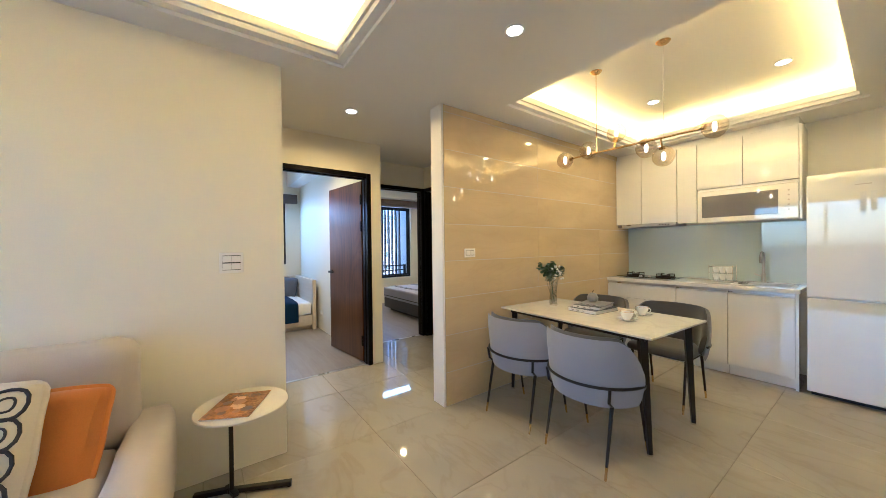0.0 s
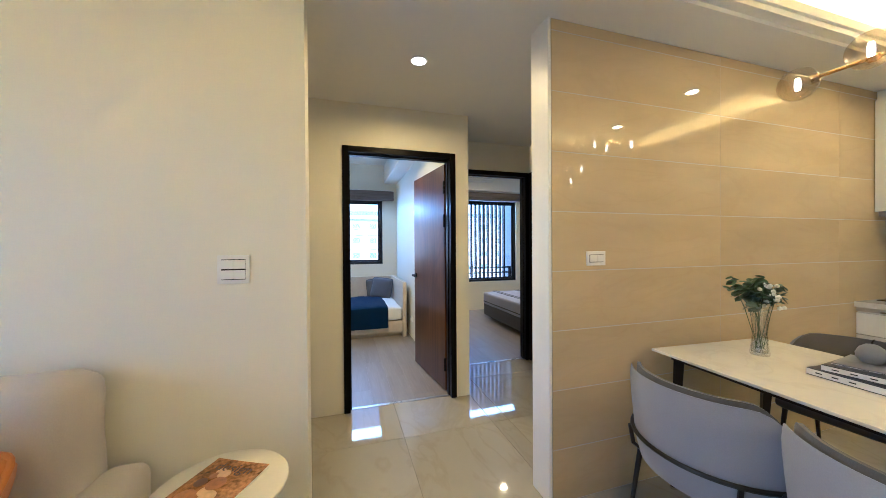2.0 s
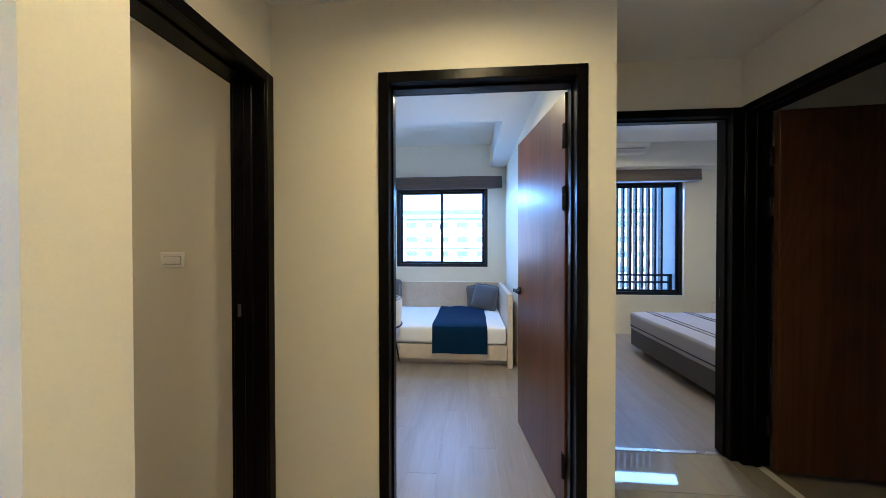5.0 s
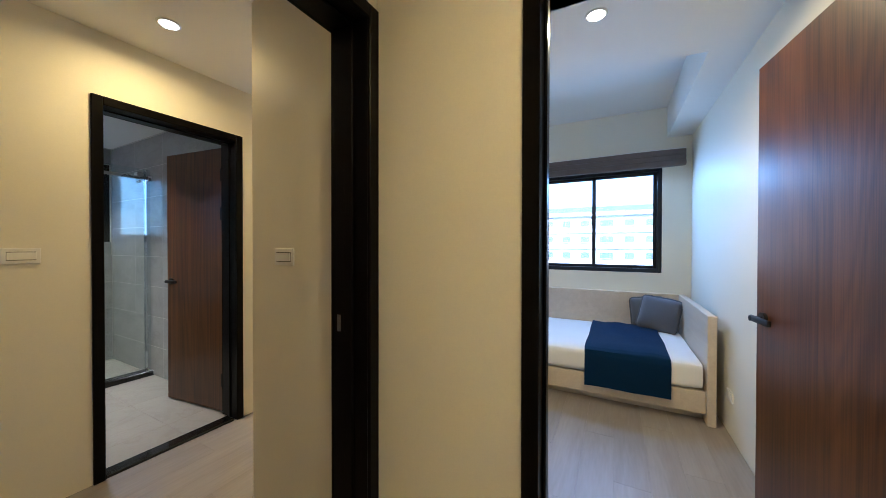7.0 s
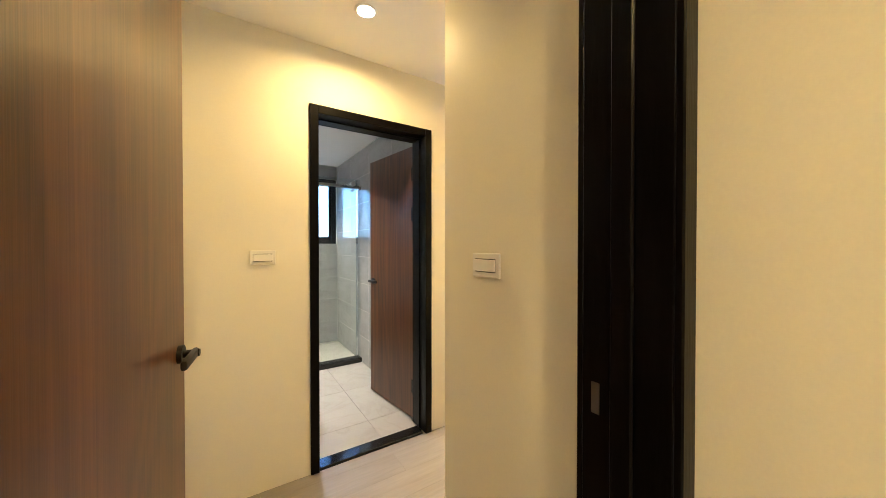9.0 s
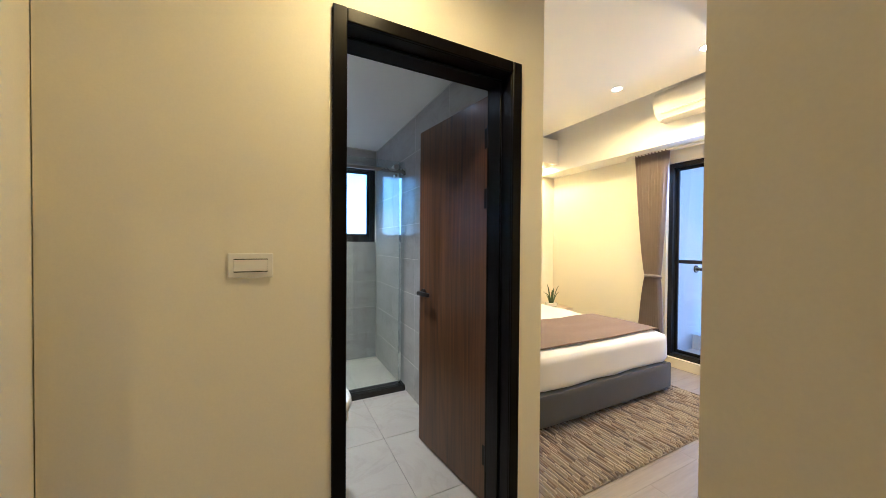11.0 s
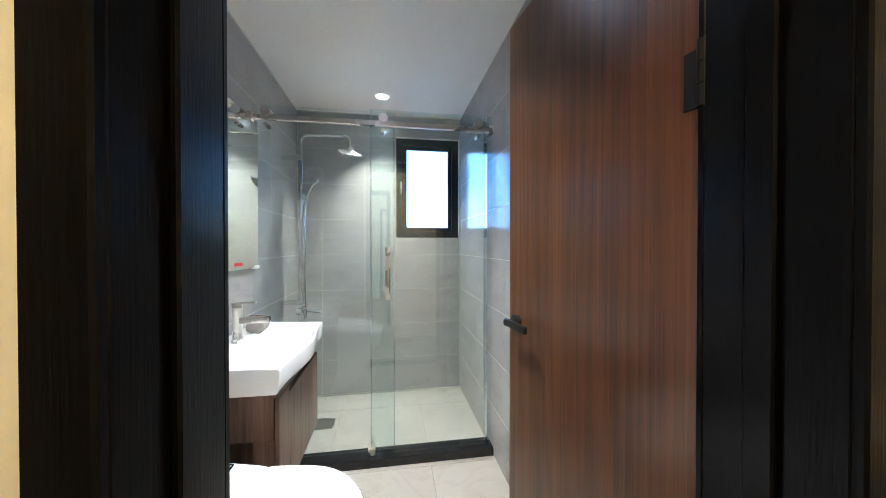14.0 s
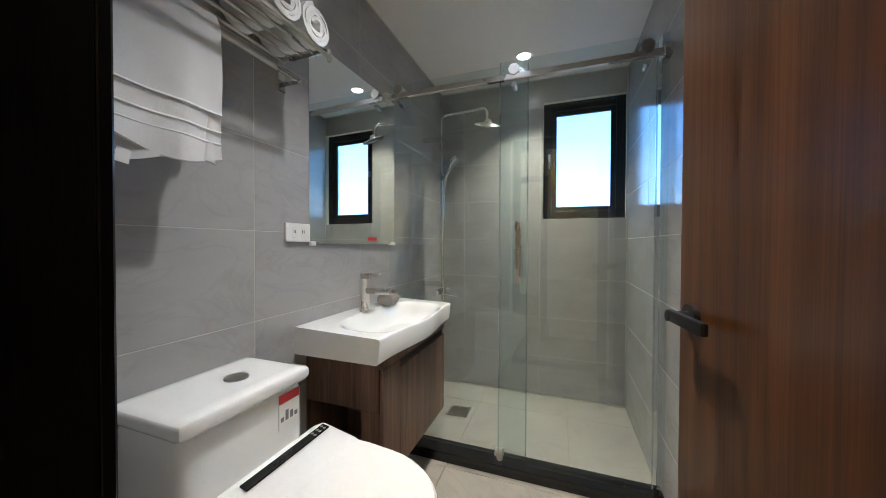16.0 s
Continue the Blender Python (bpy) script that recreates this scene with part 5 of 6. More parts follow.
# ---- guest bedroom ----
gb = thing("double_bed", (-2.9, 3.6, 0), "double bed with charcoal base and grey striped bedspread", "bed")
part("base", cushion(-3.94, 2.60, 0.07, -2.08, 4.62, 0.29, 0.02, 10), BEDGREY, gb, "charcoal upholstered base", True)
part("plinth", box(-3.88, 2.72, 0.0, -2.16, 4.58, 0.07), IRON, gb)
part("bedspread", cushion(-3.955, 2.585, 0.26, -2.065, 4.62, 0.495, 0.05, 16, 0.006, 4), SPREAD, gb, "grey bedspread", True)
part("headboard", cushion(-3.80, 4.68, 0.0, -2.0, 4.80, 1.05, 0.03, 8), BEDGREY, gb, "", True)
for y, m_ in ((2.80, GREYCLOTH), (2.765, CHARCOAL), (2.835, CHARCOAL), (3.25, GREYCLOTH), (3.215, CHARCOAL), (3.285, CHARCOAL)):
    w = 0.016 if m_ is GREYCLOTH else 0.005
    part("woven_stripe", box(-3.90, y - w, 0.491, -2.11, y + w, 0.4985, 0.001, 1), m_, gb, "woven stripe across the bedspread")
part("woven_stripe", box(-3.90, 2.580, 0.32, -2.11, 2.586, 0.332, 0.001, 1), CHARCOAL, gb, "dark stripe along the hem")
ns = thing("nightstand", (-4.38, 4.45, 0), "small pale nightstand beside the guest bed", "nightstand")
part("body", box(-4.62, 4.04, 0.08, -4.14, 4.48, 0.51, 0.004, 1), PALE, ns)
part("drawer", box(-4.60, 4.025, 0.12, -4.16, 4.04, 0.48, 0.003, 1), PALE, ns)
part("plinth", box(-4.59, 4.07, 0.0, -4.17, 4.45, 0.08), IRON, ns)
tl = thing("table_lamp", (-4.40, 4.24, 0.51), "table lamp with a turquoise drum shade", "lamp")
part("foot", lathe([(0.0, 0.0), (0.06, 0.0), (0.06, 0.012), (0.012, 0.02), (0.010, 0.28), (0.0, 0.28)], (-4.40, 4.24, 0.511), 24), CHROME, tl, "", True)
part("shade", lathe([(0.125, 0.25), (0.12, 0.25), (0.10, 0.47), (0.105, 0.47)], (-4.40, 4.24, 0.511), 32), TEAL, tl, "turquoise drum shade", True)
part("cable", tube([(-4.30, 4.17, 0.516), (-4.24, 4.11, 0.518), (-4.30, 4.07, 0.518), (-4.40, 4.08, 0.518), (-4.46, 4.14, 0.516), (-4.36, 4.21, 0.518)], 0.003, 6), IRON, tl, "dark looped cable")
roman_blind(2.08, 3.87, -4.715, -4.58, 2.255, 2.42, "brown fabric blind folded up above the guest window")


def air_conditioner(x, y0, y1, z0, z1, label):
    a = thing("air_conditioner", (x, (y0 + y1) / 2, z0), label, "air conditioner", "air conditioners")
    h = z1 - z0
    b = bmesh.new()
    prof = [(0, 0.0), (0.12, 0.0), (0.17, 0.05 * h / 0.3), (0.205, 0.11), (0.212, 0.2), (0.20, h - 0.02), (0.18, h), (0, h)]
    ends = []
    for y in (y0, y1):
        ends.append([b.verts.new((x + p, y, z0 + q)) for p, q in prof])
    n = len(prof)
    for i in range(n):
        b.faces.new((ends[0][i], ends[0][(i + 1) % n], ends[1][(i + 1) % n], ends[1][i]))
    for e in ends:
        b.faces.new(e)
    bmesh.ops.bevel(b, geom=b.edges, offset=0.006, segments=2, affect="EDGES")
    part("housing", b, WHITE, a, "", True)
    part("flap", box(x + 0.10, y0 + 0.06, z0 - 0.004, x + 0.175, y1 - 0.06, z0 + 0.004, 0.002, 1), WHITE, a)
    part("outlet_slot", box(x + 0.176, y0 + 0.06, z0 + 0.048, x + 0.1875, y1 - 0.06, z0 + 0.062, 0.001, 1), plain("grey_slot", (0.50, 0.49, 0.47), 0.5), a, "grey air outlet slot")
    part("display", box(x + 0.2085, y1 - 0.20, z0 + 0.14, x + 0.2125, y1 - 0.12, z0 + 0.155), plain("grey_display", (0.5, 0.5, 0.5), 0.3), a)


air_conditioner(-4.42, 2.08, 2.98, 2.58, 2.84, "white wall-mounted air conditioner over the guest window")

# ---- main bedroom ----
mb = thing("double_bed", (-3.07, -3.6, 0), "double bed with charcoal base and white bedding", "bed")
part("base", cushion(-3.865, -4.62, 0.05, -2.27, -2.62, 0.285, 0.025, 10, 0.002), BEDGREY, mb, "charcoal upholstered base", True)
part("plinth", box(-3.80, -4.60, 0.0, -2.33, -2.68, 0.05), IRON, mb)
part("mattress", cushion(-3.85, -4.62, 0.27, -2.285, -2.635, 0.555, 0.07, 18, 0.010, 4), LINEN, mb, "white sheeted mattress", True)
part("headboard", cushion(-3.95, -4.725, 0.0, -2.15, -4.63, 1.05, 0.03, 8), DARKCLOTH, mb, "dark padded headboard", True)
solo("bed_runner", drape([(-3.868, 0.36), (-3.862, 0.50), (-3.82, 0.560), (-3.75, 0.566), (-2.40, 0.566), (-2.31, 0.560), (-2.272, 0.50), (-2.266, 0.36)], -3.40, -2.715, 0.012, 20, 0.010), BROWN, "brown woven runner across the foot of the bed", "bed runner", smooth=True)
for x in (-3.45, -2.68):
    pillow(x, -4.42, 0.70, 0.62, 0.42, 0.18, pose(0, 0, 0, 28, 0, 0), LINEN, "white pillow against the headboard", "pillow")
pillow(-3.1, -4.26, 0.68, 0.42, 0.32, 0.14, pose(0, 0, 0, 30, 0, 0), BROWN, "brown cushion in front of the pillows")
n2 = thing("nightstand", (-4.26, -4.5, 0), "pale oak nightstand beside the main bed", "nightstand")
part("body", box(-4.52, -4.70, 0.06, -4.0, -4.30, 0.42, 0.004, 1), PALE, n2)
part("drawer", box(-4.50, -4.30, 0.10, -4.02, -4.285, 0.38, 0.003, 1), PALE, n2)
part("plinth", box(-4.48, -4.68, 0.0, -4.04, -4.33, 0.06), IRON, n2)
pp = thing("potted_plant", (-4.26, -4.46, 0.42), "small green plant in a white bowl", "plant")
part("pot", lathe([(0.0, 0.0), (0.05, 0.0), (0.085, 0.03), (0.085, 0.065), (0.075, 0.07), (0.07, 0.055), (0.0, 0.05)], (-4.26, -4.46, 0.421), 24), CERAMIC, pp, "", True)
for k in range(7):
    a = k * 0.9
    tip = Vector((-4.26 + 0.11 * math.cos(a), -4.46 + 0.11 * math.sin(a), 0.42 + 0.22 + 0.05 * (k % 3)))
    b0 = Vector((-4.26 + 0.02 * math.cos(a), -4.46 + 0.02 * math.sin(a), 0.465))
    s = Vector((-math.sin(a), math.cos(a), 0))
    lf = bmesh.new()
    row = []
    for i in range(7):
        f = i / 6
        c = b0.lerp(tip, f) + Vector((0, 0, 0.04 * math.sin(f * 3.14)))
        w = 0.016 * (1 - f) ** 0.6 + 0.001
        row.append([lf.verts.new(c - s * w), lf.verts.new(c + Vector((math.cos(a), math.sin(a), 0)) * 0.006), lf.verts.new(c + s * w)])
    for p, q in zip(row, row[1:]):
        lf.faces.new((p[0], p[1], q[1], q[0]))
        lf.faces.new((p[1], p[2], q[2], q[1]))
    part("leaf", lf, LEAF, pp, "", True)
air_conditioner(-4.25, -2.93, -2.12, 2.565, 2.83, "white wall-mounted air conditioner over the balcony door")


def curtain(x, y0, y1, z0, z1, tie, label):
    c = thing("curtain", (x, (y0 + y1) / 2, z1), label, "curtain")
    b = bmesh.new()
    n, m = 90, 44
    sheets = []
    for s in (0, 1):
        rows = []
        for j in range(m + 1):
            z = z0 + (z1 - z0) * j / m
            d = (z - tie) / (z1 - tie) if z > tie else (tie - z) / (tie - z0) * 0.62
            k = 0.42 + 0.58 * min(1, d) ** 0.7
            cy_ = (y0 + y1) / 2 + 0.05 * (1 - k)
            row = []
            for i in range(n + 1):
                u = i / n
                amp = 0.028 * (0.6 + 0.4 * k) + 0.006 * noise.noise(Vector((u * 9, z * 2, 0)))
                yy = cy_ + (u - 0.5) * (y1 - y0) * k
                xx = x + amp * math.sin(u * 2 * math.pi * 10 + 0.6 * noise.noise(Vector((u * 3, z * 1.5, 5)))) + s * 0.004
                row.append(b.verts.new((xx, yy, z)))
            rows.append(row)
        sheets.append(rows)
    for j in range(m):
        for i in range(n):
            for g in sheets:
                b.faces.new((g[j][i], g[j][i + 1], g[j + 1][i + 1], g[j + 1][i]))
    part("cloth", b, TAUPE, c, "", True)
    ky = (y0 + y1) / 2 + 0.029
    part("tie_band", tube([(x + 0.05 * math.cos(t * 0.524), ky + 0.080 * math.sin(t * 0.524), tie + 0.01 * math.cos(t * 0.524)) for t in range(12)], 0.016, 8, closed=True), TAUPE, c, "cloth tie-back", True)
    return c


curtain(-4.44, -3.35, -2.985, 0.03, 2.355, 0.98, "taupe pleated curtain tied back beside the balcony door")
solo("curtain_track", box(-4.46, -3.45, 2.345, -4.42, -1.9, 2.359), WHITE, "white curtain track under the beam", "curtain track")
solo("rug_backing", box(-4.03, -3.2, 0.001, -1.96, -2.14, 0.005), RUG3, "backing of the striped woven rug", "rug")
dk = thing("desk", (-2.86, -1.5, 0), "pale oak desk with a drawer on a black steel frame", "desk")
part("desktop", box(-3.155, -1.79, 0.735, -2.58, -1.205, 0.752, 0.002, 1), PALE, dk)
part("drawer_body", box(-3.155, -1.785, 0.60, -2.585, -1.21, 0.734, 0.002, 1), PALE, dk)
part("frame", box(-3.15, -1.78, 0.577, -2.59, -1.755, 0.599, 0, 1, box(-3.15, -1.24, 0.577, -2.59, -1.215, 0.599, 0, 1, box(-2.615, -1.755, 0.577, -2.59, -1.24, 0.599))), IRON, dk)
for x, y in ((-2.6025, -1.7675), (-2.6025, -1.2275), (-3.13, -1.7675), (-3.13, -1.2275)):
    part("leg", box(x - 0.0125, y - 0.0125, 0.0, x + 0.0125, y + 0.0125, 0.5765), IRON, dk)
for y in (-1.62, -1.40):
    magazine(-2.93, y + 0.02, 0.753, 0.21, 0.28, 80, DARKPRINT, "dark photo-covered magazine lying on the desk", False)
wd = thing("wardrobe", (-3.7, -1.47, 0), "tall pale oak wardrobe beside the desk", "wardrobe")
part("body", box(-4.25, -1.725, 0.0, -3.16, -1.205, 2.46, 0.003, 1), PALE_UP, wd)
for x0, x1 in ((-4.25, -3.706), (-3.704, -3.16)):
    part("wardrobe_door", box(x0, -1.748, 0.06, x1, -1.727, 2.45, 0.002, 1), PALE_UP, wd)
solo("wall_screen", box(-3.159, -1.72, 1.31, -3.125, -1.36, 1.70, 0.004, 2), SCREEN, "black square panel fixed to the wardrobe side", "panel")

# ---- bathroom ----
sh = thing("shower_screen", (-1.05, -3.79, 0), "frameless glass shower screen with a sliding door", "shower screen")
part("threshold", box(-1.754, -3.85, -0.012, -0.357, -3.73, 0.045, 0.004, 1), SCREEN, sh, "black granite kerb")
for x0, x1, y, nm in ((-1.152, -0.36, -3.815, "fixed_panel"), (-1.70, -1.018, -3.780, "sliding_door")):
    g = part(nm, box(x0, y - 0.005, 0.048, x1, y + 0.005, 2.06), SHOWER, sh, "clear glass panel")
    g.visible_shadow = False
    for x in (x0, x1):
        part("edge_strip", box(x - 0.003, y - 0.0055, 0.068, x + 0.003, y + 0.0055, 2.06), EDGE, g, "polished greenish glass edge")
part("wall_post", box(-1.754, -3.83, 0.045, -1.715, -3.775, 2.06, 0.002, 1), EDGE, sh, "slim clear seal along the wall")
part("top_rail", box(-1.75, -3.765, 1.955, -0.36, -3.745, 1.985, 0.003, 1), NICKEL, sh, "brushed steel top rail")
for x in (-0.46, -1.09, -1.655):
    rl = rod((x, -3.80, 2.0), (x, -3.735, 2.0), 0.026, seg=20)
    rod((x, -3.80, 1.93), (x, -3.745, 1.93), 0.012, seg=14, bm=rl)
    part("roller", rl, NICKEL, sh, "round steel roller", True)
for x in (-0.375, -1.735):
    part("rail_bracket", box(x - 0.02, -3.775, 1.945, x + 0.02, -3.735, 1.995, 0.004, 1), NICKEL, sh)
part("pull_handle", box(-1.129, -3.742, 0.955, -1.101, -3.730, 1.262, 0.006, 3, rod((-1.115, -3.775, 1.0), (-1.115, -3.738, 1.0), 0.008, seg=12, bm=rod((-1.115, -3.775, 1.22), (-1.115, -3.738, 1.22), 0.008, seg=12))), NICKEL, sh, "brushed steel flat bar handle", True)
part("floor_guide", box(-1.04, -3.825, 0.045, -1.0, -3.765, 0.085, 0.003, 1), NICKEL, sh)

HEAD = Matrix.Translation((-0.845, -4.275, 1.935)) @ pose(0, 0, 0, -22, -14, 0)
sc = thing("shower_column", (-0.42, -4.32, 1.4), "chrome shower column with rain head and hand shower", "shower")
part("riser", tube([(-0.50, -4.32, 0.80), (-0.50, -4.32, 2.02), *arc((-0.54, -4.32, 2.02), 0.04, 0, 90, 6, "Y"), (-0.80, -4.295, 2.06), *[(-0.80 - 0.04 * math.sin(radians(a)), -4.285, 2.02 + 0.04 * math.cos(radians(a))) for a in range(0, 91, 18)], (-0.84, -4.28, 1.975)], 0.010, 12), CHROME, sc, "", True)
part("rain_head", turned(lathe([(0.0, 0.0), (0.088, 0.0), (0.092, 0.006), (0.085, 0.014), (0.03, 0.024), (0.016, 0.045), (0.0, 0.045)], (0, 0, 0), 36), HEAD), CHROME, sc, "round rain shower head", True)
part("nozzle_plate", turned(lathe([(0.0, -0.003), (0.080, -0.003), (0.080, -0.001), (0.0, -0.001)], (0, 0, 0), 30), HEAD), plain("grey_rubber", (0.3, 0.3, 0.3), 0.6), sc, "grey nozzle plate")
for z in (0.86, 1.90):
    part("wall_bracket", rod((-0.356, -4.32, z), (-0.51, -4.32, z), 0.018, seg=16), CHROME, sc, "", True)
part("slider", box(-0.535, -4.345, 1.60, -0.465, -4.295, 1.645, 0.008, 2), CHROME, sc, "", True)
hs = tube([(-0.525, -4.31, 1.50), (-0.545, -4.30, 1.62), (-0.59, -4.29, 1.70)], 0.012, 12)
part("hand_shower", join(hs, turned(lathe([(0.0, 0.0), (0.045, 0.0), (0.05, 0.008), (0.02, 0.03), (0.0, 0.03)], (0, 0, 0), 24), Matrix.Translation((-0.61, -4.285, 1.71)) @ pose(0, 0, 0, 0, 60, 0))), CHROME, sc, "", True)
part("hose", tube([(-0.525, -4.31, 1.50), (-0.528, -4.295, 1.35), (-0.525, -4.29, 1.1), (-0.53, -4.285, 0.90), (-0.535, -4.29, 0.76), (-0.52, -4.305, 0.735), (-0.505, -4.32, 0.79)], 0.006, 8), CHROME, sc, "", True)
part("mixer", rod((-0.50, -4.41, 0.81), (-0.50, -4.22, 0.81), 0.022, seg=18), CHROME, sc, "", True)
part("mixer_lever", box(-0.57, -4.335, 0.828, -0.49, -4.305, 0.842, 0.004, 2), CHROME, sc)
part("mixer_spout", rod((-0.50, -4.32, 0.80), (-0.63, -4.32, 0.785), 0.012, seg=12), CHROME, sc)
solo("floor_drain", join(box(-0.72, -4.32, -0.003, -0.60, -4.20, 0.0005), pierced("Z", -0.73, -0.59, -4.33, -4.19, -0.003, 0.002, [(-0.72, -0.60, -4.32, -4.20)])), NICKEL, "square steel floor drain in the shower", "drain")

# vanity
va = thing("vanity_unit", (-0.53, -3.5, 0.25), "wall-hung walnut vanity unit with an open side shelf", "vanity")
part("carcass", box(-0.695, -3.80, 0.27, -0.357, -3.40, 0.725), VANITY, va)
part("top_band", box(-0.695, -3.398, 0.53, -0.357, -3.15, 0.725), VANITY, va)
part("front_stile", box(-0.698, -3.398, 0.25, -0.62, -3.15, 0.529), VANITY, va)
part("shelf", box(-0.619, -3.398, 0.25, -0.357, -3.15, 0.268), VANITY, va)
part("niche_back", box(-0.372, -3.398, 0.269, -0.357, -3.15, 0.529), VANITY, va)
part("base_panel", box(-0.695, -3.80, 0.25, -0.357, -3.40, 0.269), VANITY, va)
part("top_rail", box(-0.712, -3.80, 0.69, -0.696, -3.15, 0.725), VANITY, va)
# The groove's shadow is put in as a black strip.
part("door_shadow_gap", box(-0.70, -3.80, 0.66, -0.6955, -3.285, 0.689), IRON, va, "black strip that draws the shadow in the finger groove")
part("vanity_door", box(-0.714, -3.80, 0.252, -0.698, -3.285, 0.658, 0.002, 1), VANITY, va)
part("front_stile", box(-0.714, -3.282, 0.252, -0.699, -3.15, 0.689, 0.001, 1), VANITY, va)

wb = thing("wash_basin", (-0.55, -3.5, 0.70), "white ceramic wash basin with a bowed front", "basin")
bs = bmesh.new()
N, Y0, Y1 = 72, -3.845, -3.09


def front(y, extra=0.0):
    u = (y - (Y0 + Y1) / 2) / ((Y1 - Y0) / 2)
    return -0.735 - 0.03 * (0.5 + 0.5 * math.cos(math.pi * min(1.0, abs(u) * 1.15))) - extra


def bowl(x, y):
    u = (y - (Y0 + Y1) / 2) / ((Y1 - Y0) / 2 - 0.06)
    v = (x - (-0.60)) / 0.15
    e = min(1.0, max(0.0, 1 - abs(u) ** 3.2 - abs(v) ** 3.2) / 0.9)
    return -0.088 * e * e * (3 - 2 * e)


rows = []
M = 40
for j in range(N + 1):
    y = Y0 + (Y1 - Y0) * j / N
    row = [bs.verts.new((-0.357, y, 0.728)), bs.verts.new((-0.357, y, 0.832))]
    f = front(y)
    for i in range(1, M):
        x = -0.357 + (f + 0.357) * i / M
        row.append(bs.verts.new((x, y, 0.832 + bowl(x, y) - 0.012 * i / M)))
    row += [bs.verts.new((f + 0.004, y, 0.818)), bs.verts.new((f, y, 0.812)), bs.verts.new((f + 0.008, y, 0.733)), bs.verts.new((f + 0.014, y, 0.728))]
    rows.append(row)
for p, q in zip(rows, rows[1:]):
    for i in range(len(p)):
        bs.faces.new((p[i], p[(i + 1) % len(p)], q[(i + 1) % len(q)], q[i]))
for row in (rows[0], rows[-1]):
    bs.faces.new(row)
part("basin", bs, CERAMIC, wb, "", True)
part("overflow", rod((-0.452, -3.50, 0.795), (-0.446, -3.50, 0.797), 0.011, seg=14), IRON, wb, "small dark overflow hole")
bt = thing("basin_tap", (-0.445, -3.44, 0.832), "brushed nickel single-lever basin tap", "tap")
part("body", lathe([(0.025, -0.002), (0.025, 0.008), (0.021, 0.012), (0.021, 0.15), (0.022, 0.152), (0.0, 0.152)], (-0.445, -3.44, 0.832), 24), NICKEL, bt, "", True)
part("spout", box(-0.585, -3.457, 0.915, -0.455, -3.423, 0.943, 0.006, 2), NICKEL, bt, "", True)
part("lever", join(lathe([(0.0, 0.155), (0.022, 0.155), (0.022, 0.178), (0.0, 0.18)], (-0.445, -3.44, 0.832), 24), box(-0.525, -3.452, 1.003, -0.445, -3.428, 1.012, 0.003, 2)), NICKEL, bt, "", True)
so = thing("soap_pebble", (-0.456, -3.64, 0.832), "grey pebble bundle with dried brown leaves", "ornament")
part("pebble", cushion(-0.500, -3.70, 0.826, -0.412, -3.585, 0.893, 0.04, 8, 0.010, 20), ROCK, so, "", True)
DRIED = plain("dried_leaf", (0.12, 0.055, 0.03), 0.7, vary=0.3, scale=30)
for k in range(6):
    part("dried_leaf", cushion(-0.485 + 0.009 * k, -3.675 + 0.013 * k, 0.886 + 0.003 * (k % 3), -0.435 + 0.006 * k, -3.632 + 0.011 * k, 0.902 + 0.004 * (k % 3), 0.004, 5, 0.009, 40), DRIED, so)

mr_ = thing("bathroom_mirror", (-0.3665, -3.52, 1.15), "frameless rectangular wall mirror above the basin", "mirror")
TILT = Matrix.Translation((-0.365, -3.163, 0)) @ pose(0, 0, 0, 0, 0, -1.7)
part("mirror_plate", turned(box(-0.0045, -0.668, 1.147, 0.0, 0.0, 1.965), TILT), MIRROR, mr_)
part("backing", turned(box(0.0002, -0.666, 1.15, 0.003, -0.002, 1.963), TILT), IRON, mr_)
part("wall_batten", box(-0.3795, -3.80, 1.3, -0.3655, -3.74, 1.8), WHITE, mr_)
for y, o in ((-3.18, 0.0), (-3.815, 0.02)):
    part("clip", box(-0.3775 - o, y - 0.015, 1.14, -0.3655, y + 0.015, 1.158, 0.002, 1), WHITE, mr_, "small white corner clip")
part("warning_sticker", turned(box(-0.0053, -0.48, 1.165, -0.0046, -0.40, 1.182), TILT), RED, mr_, "small red sticker")
wo = thing("wall_outlet", (-0.3665, -3.115, 1.19), "white twin power outlet beside the mirror", "outlet")
part("cover_plate", box(-0.3755, -3.162, 1.155, -0.3655, -3.040, 1.225, 0.003, 2), WHITE, wo)
for y in (-3.135, -3.092):
    part("socket", box(-0.3770, y, 1.17, -0.3750, y + 0.025, 1.21, 0.001, 1), CERAMIC, wo)
    for d in (0.007, 0.015):
        part("slot", box(-0.3777, y + d, 1.187, -0.3767, y + d + 0.0025, 1.199), IRON, wo, "dark slot")

# towel shelf
ts = thing("towel_shelf", (-0.46, -2.7, 1.80), "steel towel shelf on the tiled wall", "towel rack")
for x in (-0.375, -0.42, -0.465, -0.51, -0.555):
    part("shelf_bar", rod((x, -3.04, 1.80), (x, -2.36, 1.80), 0.006, seg=10), NICKEL, ts, "", True)
for y in (-3.03, -2.37):
    part("bracket", tube([(-0.357, y, 1.80), (-0.57, y, 1.80), (-0.575, y, 1.795), (-0.575, y, 1.76)], 0.008, 8), NICKEL, ts, "", True)
    part("lower_bracket", tube([(-0.357, y, 1.715), (-0.45, y, 1.715)], 0.007, 8), NICKEL, ts, "", True)
    part("wall_plate", box(-0.371, y - 0.016, 1.69, -0.3645, y + 0.016, 1.83, 0.003, 1), NICKEL, ts)
part("front_bar", rod((-0.575, -3.04, 1.775), (-0.575, -2.36, 1.775), 0.007, seg=10), NICKEL, ts, "", True)
